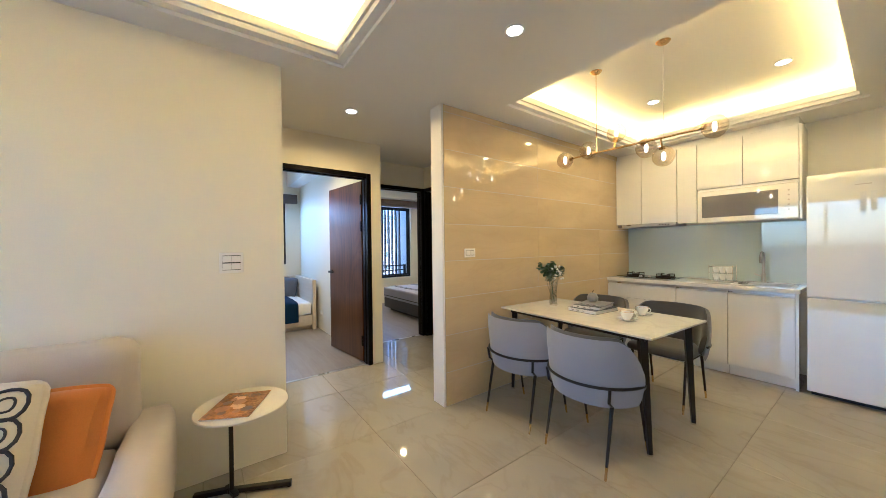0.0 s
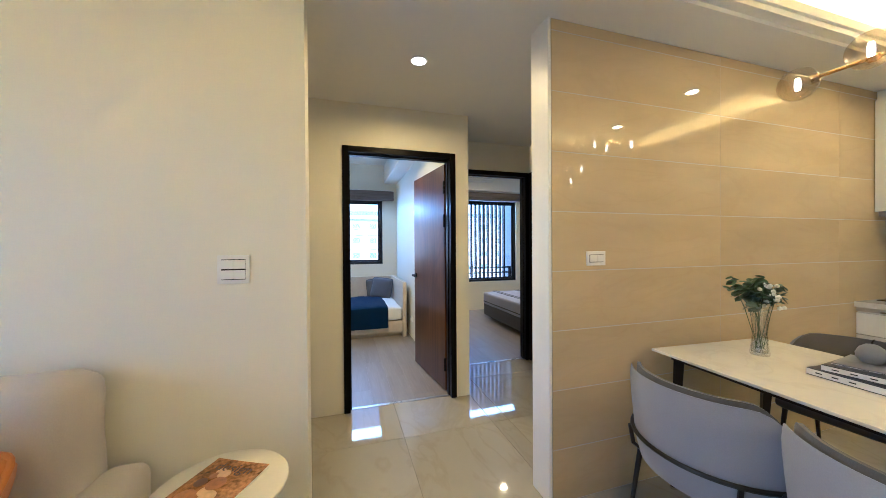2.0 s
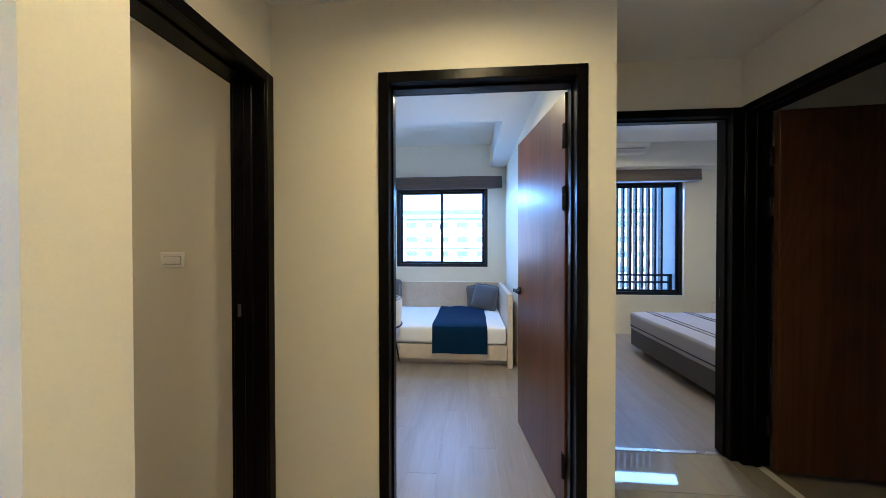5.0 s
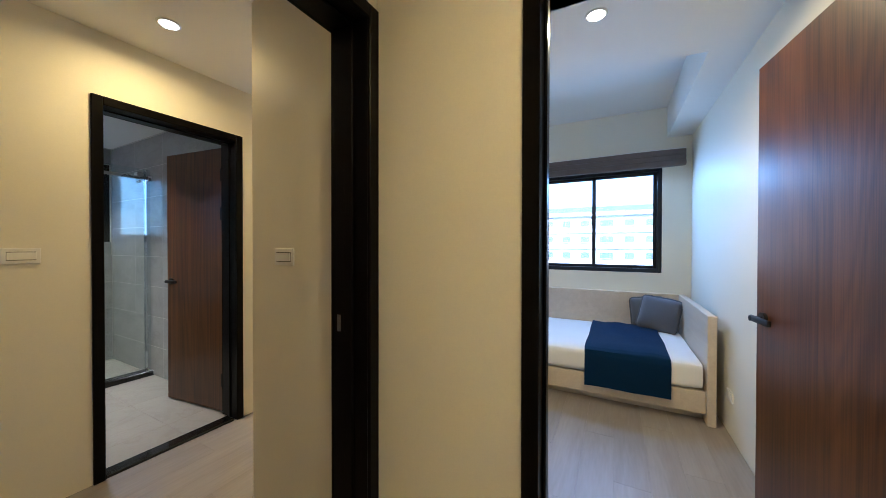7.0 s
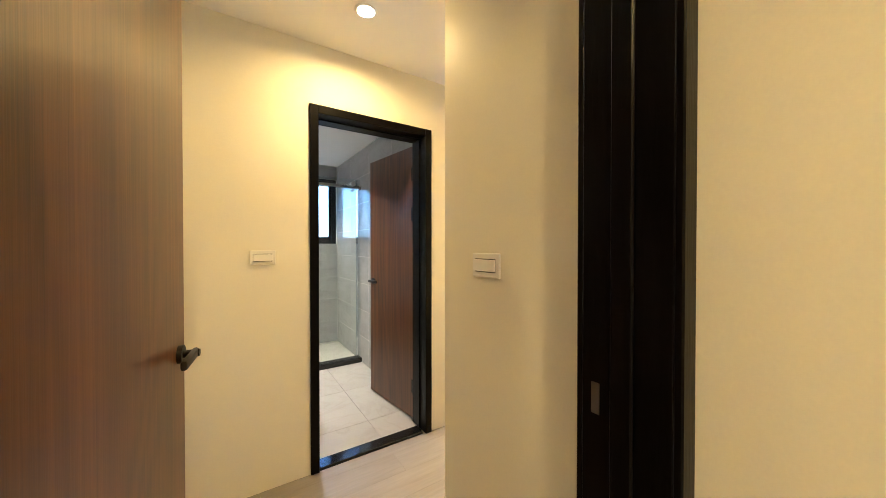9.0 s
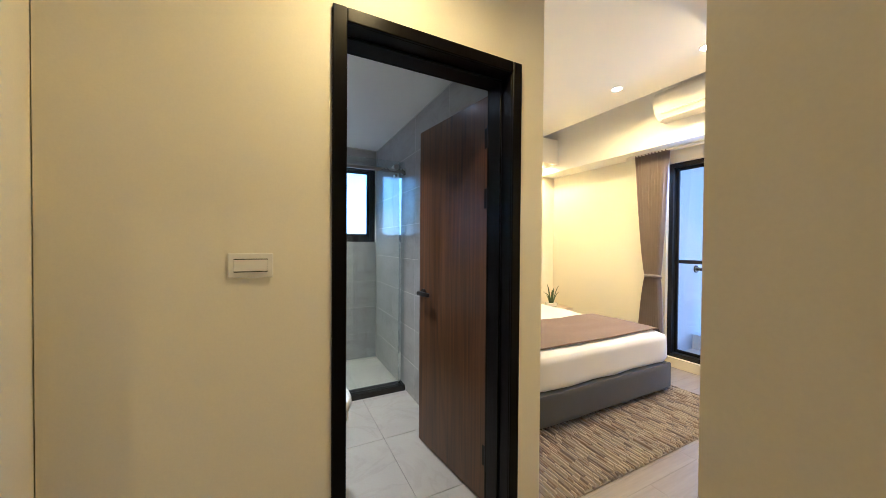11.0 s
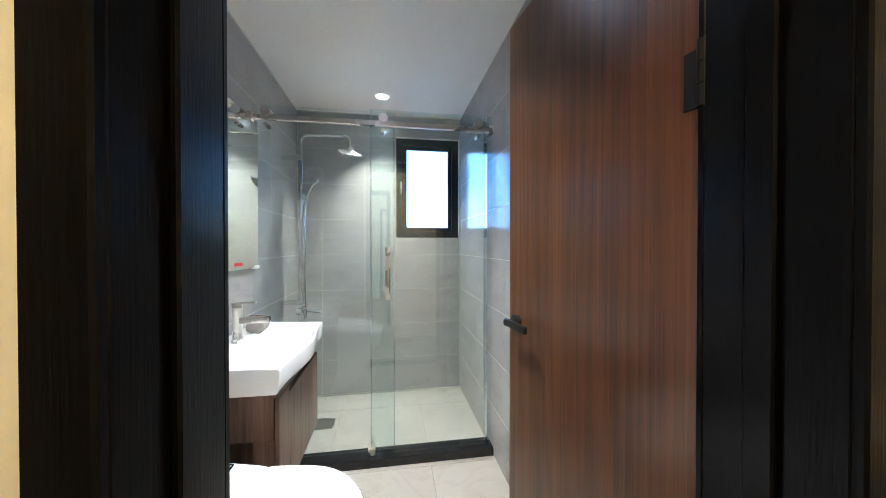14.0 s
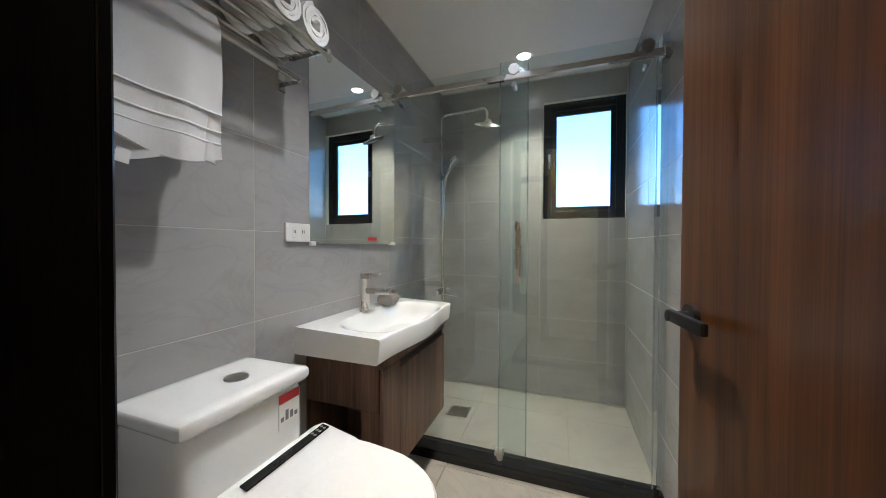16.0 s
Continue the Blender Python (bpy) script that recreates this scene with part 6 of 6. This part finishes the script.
part("towel_bar", rod((-0.45, -3.03, 1.715), (-0.45, -2.37, 1.715), 0.009, seg=12), NICKEL, ts, "", True)
tw = thing("hanging_towel", (-0.50, -2.6, 1.72), "white terry towel hung over the rail", "towel")
def terry(y0, y1, z_front, z_back, off, seed):
    """A towel folded over the rail: both hanging faces with soft folds that widen towards the hem."""
    t = drape([(-0.482 - off, z_front), (-0.478 - off, z_front + 0.06), (-0.472 - off, 1.55), (-0.468 - off, 1.70), (-0.457, 1.730 + off), (-0.443, 1.730 + off), (-0.431 + off, 1.70), (-0.427 + off, z_back)], y0, y1, 0.007, 40, 0.004, "Y", seed)
    for q in t.verts:
        low = max(0.0, 1.72 - q.co.z) / 0.37
        q.co.x += 0.006 * low * math.sin(q.co.y * 46 + seed + 2.2 * q.co.z) * (1 if q.co.x < -0.45 else 0.3)
        q.co.y += 0.014 * low * noise.noise(Vector((q.co.y * 5, q.co.z * 4, seed)))
        if low > 0.75:
            q.co.z += 0.016 * math.sin(q.co.y * 21 + seed) * (low - 0.75) * 4
    return t


tf = part("towel_front", terry(-2.725, -2.485, 1.352, 1.40, 0.008, 3.0), TOWEL, tw, "", True)
part("towel_inner", terry(-2.70, -2.475, 1.335, 1.37, 0.0, 7.0), TOWEL, tw, "inner layer hanging a little lower", True)
for z in (1.395, 1.425, 1.47):
    bd = bmesh.new()
    row = []
    for k in range(41):
        y = -2.722 + 0.234 * k / 40
        low = (1.72 - z) / 0.37
        x = -0.4905 + 0.006 * low * math.sin(y * 46 + 3.0 + 2.2 * z)
        yy = y + 0.014 * low * noise.noise(Vector((y * 5, z * 4, 3.0)))
        row.append([bd.verts.new((x + p, yy, z + q)) for p, q in ((-0.004, 0.0), (-0.0065, 0.004), (-0.004, 0.008), (0.004, 0.004))])
    for p, q in zip(row, row[1:]):
        for i in range(4):
            bd.faces.new((p[i], p[(i + 1) % 4], q[(i + 1) % 4], q[i]))
    part("woven_band", bd, LINEN, tf, "flat woven border band", True)
part("care_tag", turned(box(-0.001, -0.012, -0.03, 0.001, 0.012, 0.0), Matrix.Translation((-0.487, -2.52, 1.338)) @ pose(0, 0, 0, 12, 8, 0)), PAPER, tw, "small white care tag")
for y, z in ((-2.86, 1.86), (-2.985, 1.855)):
    r_ = thing("rolled_towel", (-0.46, y, z), "white terry towel rolled up on the rack", "towel", "rolled towels")
    pts = []
    rb = bmesh.new()
    body_ = []
    for s in range(2):
        ring = []
        x = (-0.375, -0.565)[s]
        for k in range(49):
            a = k / 48 * 6.28 * 3.2
            rad = 0.012 + 0.042 * k / 48
            ring.append((rb.verts.new((x + 0.004 * math.sin(k), y + rad * math.cos(a), z + rad * math.sin(a))), rb.verts.new((x, y + (rad + 0.0125) * math.cos(a), z + (rad + 0.0125) * math.sin(a)))))
        body_.append(ring)
    for k in range(48):
        for e in (0, 1):
            rb.faces.new((body_[0][k][e], body_[0][k + 1][e], body_[1][k + 1][e], body_[1][k][e]))
        for s in (0, 1):
            rb.faces.new((body_[s][k][0], body_[s][k + 1][0], body_[s][k + 1][1], body_[s][k][1]))
    part("roll", rb, TOWEL, r_, "", True)

# toilet
to_ = thing("toilet", (-0.8, -2.735, 0), "white one-piece toilet with an electronic bidet seat", "toilet")
part("tank", cushion(-0.600, -2.888, 0.36, -0.366, -2.545, 0.748, 0.03, 12), CERAMIC, to_, "", True)
part("tank_lid", cushion(-0.617, -2.897, 0.746, -0.366, -2.536, 0.79, 0.018, 12), CERAMIC, to_, "", True)
part("flush_button", lathe([(0.0, 0.0), (0.030, 0.0), (0.028, 0.006), (0.0, 0.007)], (-0.505, -2.745, 0.789), 24), NICKEL, to_, "round steel flush button", True)


def oval(x0, x1, hw, z0, z1, r=0.012, n=40, rear=0.6):
    """A seat-shaped slab: square at the back, round at the front."""
    b = bmesh.new()
    out = []
    for k in range(n):
        a = 2 * math.pi * k / n
        c_, s_ = math.cos(a), math.sin(a)
        e = 0.5 if c_ > 0 else 0.9
        x = (x0 + x1) / 2 + (x1 - x0) / 2 * math.copysign(abs(c_) ** e, c_)
        y = -2.735 + hw * math.copysign(abs(s_) ** (0.55 if c_ > 0 else 0.85), s_)
        out.append((x, y))
    rings = []
    for z, k in ((z0, 0.97), (z0 + r, 1.0), (z1 - r, 1.0), (z1, 0.955)):
        cx_ = (x0 + x1) / 2
        rings.append([b.verts.new((cx_ + (x - cx_) * k, -2.735 + (y + 2.735) * k, z)) for x, y in out])
    for p, q in zip(rings, rings[1:]):
        for k in range(n):
            b.faces.new((p[k], p[(k + 1) % n], q[(k + 1) % n], q[k]))
    b.faces.new(rings[0])
    b.faces.new(rings[-1])
    return b


bowl_ = oval(-1.03, -0.42, 0.185, 0.0, 0.41, 0.02)
for q_ in bowl_.verts:
    k = 0.62 + 0.38 * min(1, q_.co.z / 0.38) ** 0.6
    q_.co.y = -2.735 + (q_.co.y + 2.735) * (0.70 + 0.30 * min(1, q_.co.z / 0.36))
    q_.co.x = -0.42 + (q_.co.x + 0.42) * k
part("bowl", bowl_, CERAMIC, to_, "", True)
part("seat", oval(-1.045, -0.60, 0.20, 0.412, 0.462, 0.008), WHITE, to_, "", True)
ld = part("seat_lid", oval(-1.06, -0.66, 0.225, 0.464, 0.508, 0.014), WHITE, to_, "white closed lid", True)
for q_ in ld.data.vertices:
    q_.co.z += 0.10 * max(0.0, q_.co.x + 0.8 - 0.72 + 0.42)
rb_ = cushion(-0.76, -2.965, 0.415, -0.59, -2.505, 0.592, 0.03, 10)
for q_ in rb_.verts:
    if q_.co.z > 0.47:
        q_.co.z -= 0.20 * max(0, -0.61 - q_.co.x)
unit = part("bidet_unit", rb_, WHITE, to_, "white bidet housing behind the lid", True)
pn = box(-0.652, -2.935, 0, -0.627, -2.655, 0.003, 0.002, 1)
for q_ in pn.verts:
    q_.co.z += 0.594 - 0.20 * max(0, -0.61 - q_.co.x)
part("control_strip", pn, SCREEN, unit, "glossy black control strip")
for k in range(6):
    part("indicator", lathe([(0.0, 0.0), (0.0045, 0.0), (0.0045, 0.0012), (0.0, 0.0012)], (-0.635 - 0.010 * (k % 2), -2.92 + 0.02 * (k // 2), 0.5925 - 0.0020 * (k % 2)), 10), NICKEL, unit, "small grey symbol")
lb = part("paper_label", box(-0.6022, -2.862, 0.64, -0.6002, -2.792, 0.735), PAPER, to_, "white paper label")
part("label_band", box(-0.6030, -2.862, 0.71, -0.6021, -2.792, 0.735), RED, lb, "red printed band")
for k in range(4):
    part("print_bar", box(-0.6030, -2.856 + 0.016 * k, 0.66, -0.6021, -2.846 + 0.016 * k, 0.672 + 0.008 * (k % 3)), COVER, lb, "grey bar of lettering")

# ---- outside ----
ground = bmesh.new()
bmesh.ops.create_grid(ground, x_segments=2, y_segments=2, size=2500, matrix=Matrix.Translation((0, 0, -11.8)))
solo("ground", ground, ASPHALT, "dark asphalt ground around the buildings", "ground", "structure")
solo("balcony_floor", box(-6.0, -3.5, -0.25, -4.73, -1.2, -0.02), CONCRETE, "concrete balcony floor", "balcony", "structure")
solo("balcony_wall", box(-6.05, -3.48, -0.25, -4.73, -3.28, 3.3), RENDERED, "white rendered balcony side wall", "wall", "structure")
# Unseen slab, added to keep sun off the balcony side wall.
solo("balcony_light_block", box(-6.05, -3.27, 2.85, -4.96, -1.2, 3.1), RENDERED, "unseen white slab added over the balcony to cut its daylight", "balcony", "structure")
solo("balcony_kerb", box(-5.72, -3.27, -0.02, -5.55, -1.2, 0.17), RENDERED, "white rendered balcony kerb", "kerb", "structure")
# Unseen living room balcony; its slab and side wall are added to cut daylight.
solo("balcony_floor", box(-0.09, -4.1, -0.25, 3.12, -2.63, -0.02), CONCRETE, "concrete balcony floor", "balcony", "structure")
solo("balcony_light_block", box(-0.09, -4.1, 2.62, 3.12, -2.63, 2.85), RENDERED, "unseen white slab added over the balcony to cut its daylight", "balcony", "structure")
solo("balcony_wall", box(2.94, -4.1, -0.02, 3.12, -2.63, 2.62), RENDERED, "white rendered balcony side wall", "wall", "structure")
ra = thing("balcony_railing", (-5.62, -2.3, 0.17), "dark steel balcony railing", "railing")
part("top_rail", rod((-5.62, -3.27, 1.02), (-5.62, -1.2, 1.02), 0.022, seg=12), ALU, ra, "", True)
part("wall_flange", rod((-5.62, -3.279, 1.02), (-5.62, -3.265, 1.02), 0.05, seg=18), ALU, ra)
for y in (-3.10, -2.15, -1.35):
    p_ = part("post", box(-5.64, y - 0.022, 0.17, -5.60, y + 0.022, 1.0), ALU, ra)
    for z in (0.30, 0.90):
        part("panel_clamp", rod((-5.62, y, z), (-5.62, y + 0.14, z), 0.014, seg=10), ALU, p_)
for y0, y1 in ((-3.0, -2.2), (-2.1, -1.4)):
    gp = part("glass_panel", box(-5.624, y0, 0.22, -5.616, y1, 0.97), CLEAR, ra)
    gp.visible_shadow = False
solo("balcony_wall", box(-6.0, 4.02, -0.25, -4.89, 4.2, 3.3), RENDERED, "white rendered balcony side wall", "wall", "structure")
solo("balcony_floor", box(-6.0, 1.3, -0.25, -4.89, 4.02, -0.02), CONCRETE, "concrete balcony floor", "balcony", "structure")
ls = thing("louvre_screen", (-5.55, 2.9, -0.02), "screen of tall vertical metal louvres with a low rail", "screen")
y = 2.05
while y < 3.93:
    part("slat", box(-5.60, y, -0.02, -5.52, y + 0.035, 2.9), ALU, ls)
    y += 0.105
for z in (0.52, 0.68, 0.80):
    part("rail", box(-5.50, 1.4, z, -5.47, 3.97, z + 0.035), ALU, ls)
part("rail_post", box(-5.50, 3.93, -0.02, -5.46, 3.99, 0.84), ALU, ls)


def far_building(x, y0, y1, z0, storeys, h, label, open_front):
    b = thing("apartment_building", (x, (y0 + y1) / 2, z0), label, "building", "buildings across the road")
    top = z0 + storeys * h
    part("wall", box(x - 12, y0, z0, x, y1, top), RENDERED, b)
    part("roof", box(x - 12.3, y0 - 0.3, top, x + (1.3 if open_front else 0.5), y1 + 0.3, top + (1.3 if open_front else 0.35)), CONCRETE, b)
    if not open_front:
        part("roof_beam", box(x - 0.2, y0, top + 0.75, x + 0.6, y1, top + 1.75), FARGLASS, b, "dark band of roof structure")
        yy = y0 + 2
        while yy < y1 - 2:
            part("roof_post", box(x - 0.1, yy, top + 0.35, x + 0.2, yy + 0.3, top + 0.75), CONCRETE, b)
            yy += 6
    for s in range(storeys):
        z = z0 + s * h
        yy = y0 + 1.2
        k = 0
        while yy < y1 - 3:
            if open_front:
                # Flat dark panel on the solid wall; the opening's shade is its colour.
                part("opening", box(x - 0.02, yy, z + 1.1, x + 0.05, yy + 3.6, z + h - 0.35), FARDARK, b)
                bal = part("balcony", box(x, yy - 0.15, z, x + 1.1, yy + 3.75, z + 1.05), RENDERED, b)
                # Dark line along the balcony front, in the same shade colour.
                part("dark_front_line", box(x + 1.1, yy - 0.15, z + 0.45, x + 1.13, yy + 3.75, z + 0.55), FARDARK, bal)
                yy += 4.4
            else:
                w = 1.6 if k % 3 else 2.4
                wn_ = part("window", box(x, yy, z + 1.1, x + 0.06, yy + w, z + h - 0.9), FARGLASS, b)
                part("sill", box(x, yy - 0.1, z + 1.0, x + 0.18, yy + w + 0.1, z + 1.08), CONCRETE, wn_)
                yy += w + 1.9
                k += 1
        if not open_front:
            part("string_course", box(x, y0, z + h - 0.2, x + 0.25, y1, z + h), CONCRETE, b)
    return b


far_building(-72, -60, 52, -11.8, 6, 3.2, "long white apartment building with rows of windows", False)
far_building(-46, -48, 6, -11.7, 3, 3.0, "low white apartment building with shaded balconies", True)


# ---- woven rug, planks and tiles ----
rr = random.Random(11)
RUGS = [bmesh.new() for _ in range(3)]
xx, row_no = -4.02, 0
while xx < -1.985:
    y, lean = -3.19 + rr.uniform(-0.01, 0.01), rr.uniform(-0.004, 0.004)
    while y < -2.16:
        y1 = min(y + rr.uniform(0.03, 0.13), -2.145 + rr.uniform(-0.012, 0.012))
        if y1 - y < 0.008:
            break
        b = RUGS[rr.choice((1, 1, 1, 0, 2) if row_no % 2 else (0, 0, 2, 2, 2))]
        h0, w, dx = (0.017 if row_no % 2 else 0.012) + rr.uniform(0, 0.006), rr.uniform(0.013, 0.018), rr.uniform(-0.006, 0.006) + lean
        vs = [b.verts.new(p) for p in ((xx + dx, y, 0.004), (xx + dx, y1, 0.004), (xx + dx + w, y1, 0.004), (xx + dx + w, y, 0.004), (xx + dx + w * 0.3, y + 0.004, h0), (xx + dx + w * 0.3, y1 - 0.004, h0), (xx + dx + w * 0.7, y1 - 0.004, h0), (xx + dx + w * 0.7, y + 0.004, h0))]
        for f in ((7, 6, 5, 4), (4, 5, 1, 0), (5, 6, 2, 1), (6, 7, 3, 2), (7, 4, 0, 3)):
            b.faces.new([vs[i] for i in f])
        y = y1
    xx, row_no = xx + 0.0155, row_no + 1
for b, mt in zip(RUGS, (RUG1, RUG2, RUG3)):
    solo("rug", b, mt, "woven rug of brown, beige and slate yarns beside the bed", "rug", "stuff")

PIECES = {}


def piece(name, parent, material, cx, cy, cz, sx, sy, sz, up):
    """One tile or plank, its front edges chamfered; alike sizes share a mesh. up: the axis that it faces along, with its sign."""
    key = (name, material.name, round(sx, 3), round(sy, 3), round(sz, 3), up)
    if key not in PIECES:
        h = (sx / 2, sy / 2, sz / 2)
        ax, sg = "XYZ".index(up[1]), 1 if up[0] == "+" else -1
        o = [i for i in range(3) if i != ax]
        c = 0.0003 if name == "plank" else 0.0012
        me = bpy.data.meshes.new(name)
        vs = []
        for lv, ins in ((-sg * h[ax], 0), (sg * (h[ax] - c), 0), (sg * h[ax], c)):
            for a, b in ((-1, -1), (1, -1), (1, 1), (-1, 1)):
                p = [0, 0, 0]
                p[ax], p[o[0]], p[o[1]] = lv, a * (h[o[0]] - ins), b * (h[o[1]] - ins)
                vs.append(p)
        fs = [(8, 9, 10, 11)]
        for k in range(4):
            n = (k + 1) % 4
            fs += [(k, n, 4 + n, 4 + k), (4 + k, 4 + n, 8 + n, 8 + k)]
        me.from_pydata(vs, [], fs)
        b = bmesh.new()
        b.from_mesh(me)
        bmesh.ops.recalc_face_normals(b, faces=b.faces)
        if (b.faces[0].normal[ax] > 0) != (sg > 0):
            bmesh.ops.reverse_faces(b, faces=b.faces)
        b.to_mesh(me)
        b.free()
        me.materials.append(material)
        PIECES[key] = me
    ob = new(name, PIECES[key])
    ob.location = (cx, cy, cz)
    ob.parent = parent
    return ob


def spans(a0, a1, start, pitch):
    """Cuts of a0 to a1 on a grid through start."""
    cuts = [a0]
    k = math.ceil((a0 - start) / pitch + 1e-6)
    while start + k * pitch < a1 - 1e-4:
        cuts.append(start + k * pitch)
        k += 1
    return [(p, q) for p, q in zip(cuts, cuts[1:] + [a1]) if q - p > 0.012]


def tile_floor(parent, mat, x0, x1, y0, y1, px, py, ox, oy, gap, top=0.0, name="tile", stagger=0.0):
    for r, (b0, b1) in enumerate(spans(y0, y1, oy, py)):
        for a0, a1 in spans(x0, x1, ox + (r * stagger) % px, px):
            piece(name, parent, mat, (a0 + a1) / 2, (b0 + b1) / 2, top - 0.006, a1 - a0 - gap, b1 - b0 - gap, 0.012, "+Z")


tile_floor(floor_tile, FLOORTILE, -1.185, 0.14, -0.44, 1.215, 0.8, 0.8, 0.14, 0.545, 0.003)
tile_floor(floor_tile, FLOORTILE, -1.825, 0.03, 1.215, 2.28, 0.8, 0.8, 0.14, 0.545, 0.003)
tile_floor(floor_tile, FLOORTILE, 0.14, 3.0, -2.5, 4.35, 0.8, 0.8, 0.14, 0.545, 0.003)
tile_floor(floor_tile, FLOORTILE, -0.0, 0.14, -2.5, -0.44, 0.8, 0.8, 0.14, 0.545, 0.003)
tile_floor(floor_b, PLANK, -4.44, -1.19, -1.07, 1.09, 1.2, 0.18, -1.19, 0.2, 0.0006, 0.0, "plank", 0.47)
tile_floor(floor_c, PLANK, -4.72, -1.83, 1.217, 4.9, 1.2, 0.18, -1.83, 1.25, 0.0006, 0.0, "plank", 0.47)
tile_floor(floor_m, PLANK, -4.56, -1.82, -4.73, -2.12, 1.2, 0.18, -1.82, -4.73, 0.0006, 0.0, "plank", 0.47)
tile_floor(floor_m, PLANK, -4.56, -0.18, -2.12, -0.44, 1.2, 0.18, -1.82, -4.73, 0.0006, 0.0, "plank", 0.47)
tile_floor(floor_e, BATHFLOOR, -1.755, -0.355, -3.735, -2.215, 0.6, 0.6, -1.36, -3.10, 0.002, -0.004)
tile_floor(floor_e, BATHFLOOR, -1.755, -0.355, -4.73, -3.845, 0.6, 0.6, -1.36, -3.845, 0.002, -0.008)


def tile_wall(parent, mat, axis, at, sign, a0, a1, z0, z1, pa, pz, oa, oz, gap, depth=0.010, holes=(), side_gap=None):
    """Tiles on an upright wall whose face is at a place on its axis; sign: the way that the tiles look."""
    for c0, c1 in spans(z0, z1, oz, pz):
        for b0, b1 in spans(a0, a1, oa, pa):
            cells = [(b0, b1, c0, c1)]
            for h in holes:
                nxt = []
                for q0, q1, r0, r1 in cells:
                    if q1 <= h[0] or q0 >= h[1] or r1 <= h[2] or r0 >= h[3]:
                        nxt.append((q0, q1, r0, r1))
                        continue
                    m0, m1 = max(q0, h[0]), min(q1, h[1])
                    nxt += [(q0, m0, r0, r1), (m1, q1, r0, r1), (m0, m1, r0, max(r0, h[2])), (m0, m1, min(r1, h[3]), r1)]
                cells = [c for c in nxt if c[1] - c[0] > 0.012 and c[3] - c[2] > 0.012]
            for q0, q1, r0, r1 in cells:
                w, t = q1 - q0 - (gap if side_gap is None else side_gap), r1 - r0 - gap
                if axis == "X":
                    piece("tile", parent, mat, at, (q0 + q1) / 2, (r0 + r1) / 2, depth, w, t, ("+" if sign > 0 else "-") + "X")
                else:
                    piece("tile", parent, mat, (q0 + q1) / 2, at, (r0 + r1) / 2, w, depth, t, ("+" if sign > 0 else "-") + "Y")


tiled_dining = solo("wall_tile_bed", box(0.138, 1.165, 0.0, 0.1503, 4.345, H - 0.001), GROUT, "pale grout behind the polished wall tiles", "wall", "structure")
tile_wall(tiled_dining, WALLTILE, "X", 0.146, 1, 1.165, 4.345, 0.0, H - 0.001, 1.2, 0.305, 1.165, 0.275, 0.0035, side_gap=0.0006)
solo("trim_corner", box(0.0, 1.142, 0.0, 0.155, 1.160, H - 0.001, 0.003, 1), WHITE, "white end board of the tiled wall", "trim", "structure")
te = solo("wall_tile_east", box(-0.3638, -4.73, 0.0, -0.356, -2.288, 2.40), GROUT, "pale grout behind the grey bathroom tiles", "wall", "structure")
tile_wall(te, BATHTILE, "X", -0.3605, -1, -4.722, -2.288, 0.0, 2.40, 0.6, 0.30, -2.92, 0.29, 0.002, 0.008)
tw_ = solo("wall_tile_west", box(-1.754, -4.73, 0.0, -1.7462, -2.288, 2.40), GROUT, "pale grout behind the grey bathroom tiles", "wall", "structure")
tile_wall(tw_, BATHTILE, "X", -1.7495, 1, -4.722, -2.288, 0.0, 2.40, 0.6, 0.30, -2.92, 0.29, 0.002, 0.008)
ts_ = solo("wall_tile_south", pierced("Y", -1.749, -0.365, 0.0, 2.40, -4.730, -4.7212, [(-1.74, -1.18, 1.34, 2.22)]), GROUT, "pale grout behind the grey bathroom tiles", "wall", "structure")
tile_wall(ts_, BATHTILE, "Y", -4.7245, 1, -1.745, -0.366, 0.0, 2.40, 0.6, 0.30, -1.16, 0.29, 0.002, 0.008, [(-1.74, -1.18, 1.34, 2.22)])
tn_ = solo("wall_tile_north", pierced("Y", -1.749, -0.365, 0.0, 2.40, -2.292, -2.2885, [(-1.71, -0.85, -0.1, 2.15)]), GROUT, "pale grout behind the grey bathroom tiles", "wall", "structure")
tile_wall(tn_, BATHTILE, "Y", -2.2955, -1, -1.745, -0.366, 0.0, 2.40, 0.6, 0.30, -1.16, 0.29, 0.002, 0.008, [(-1.71, -0.85, -0.1, 2.15)])
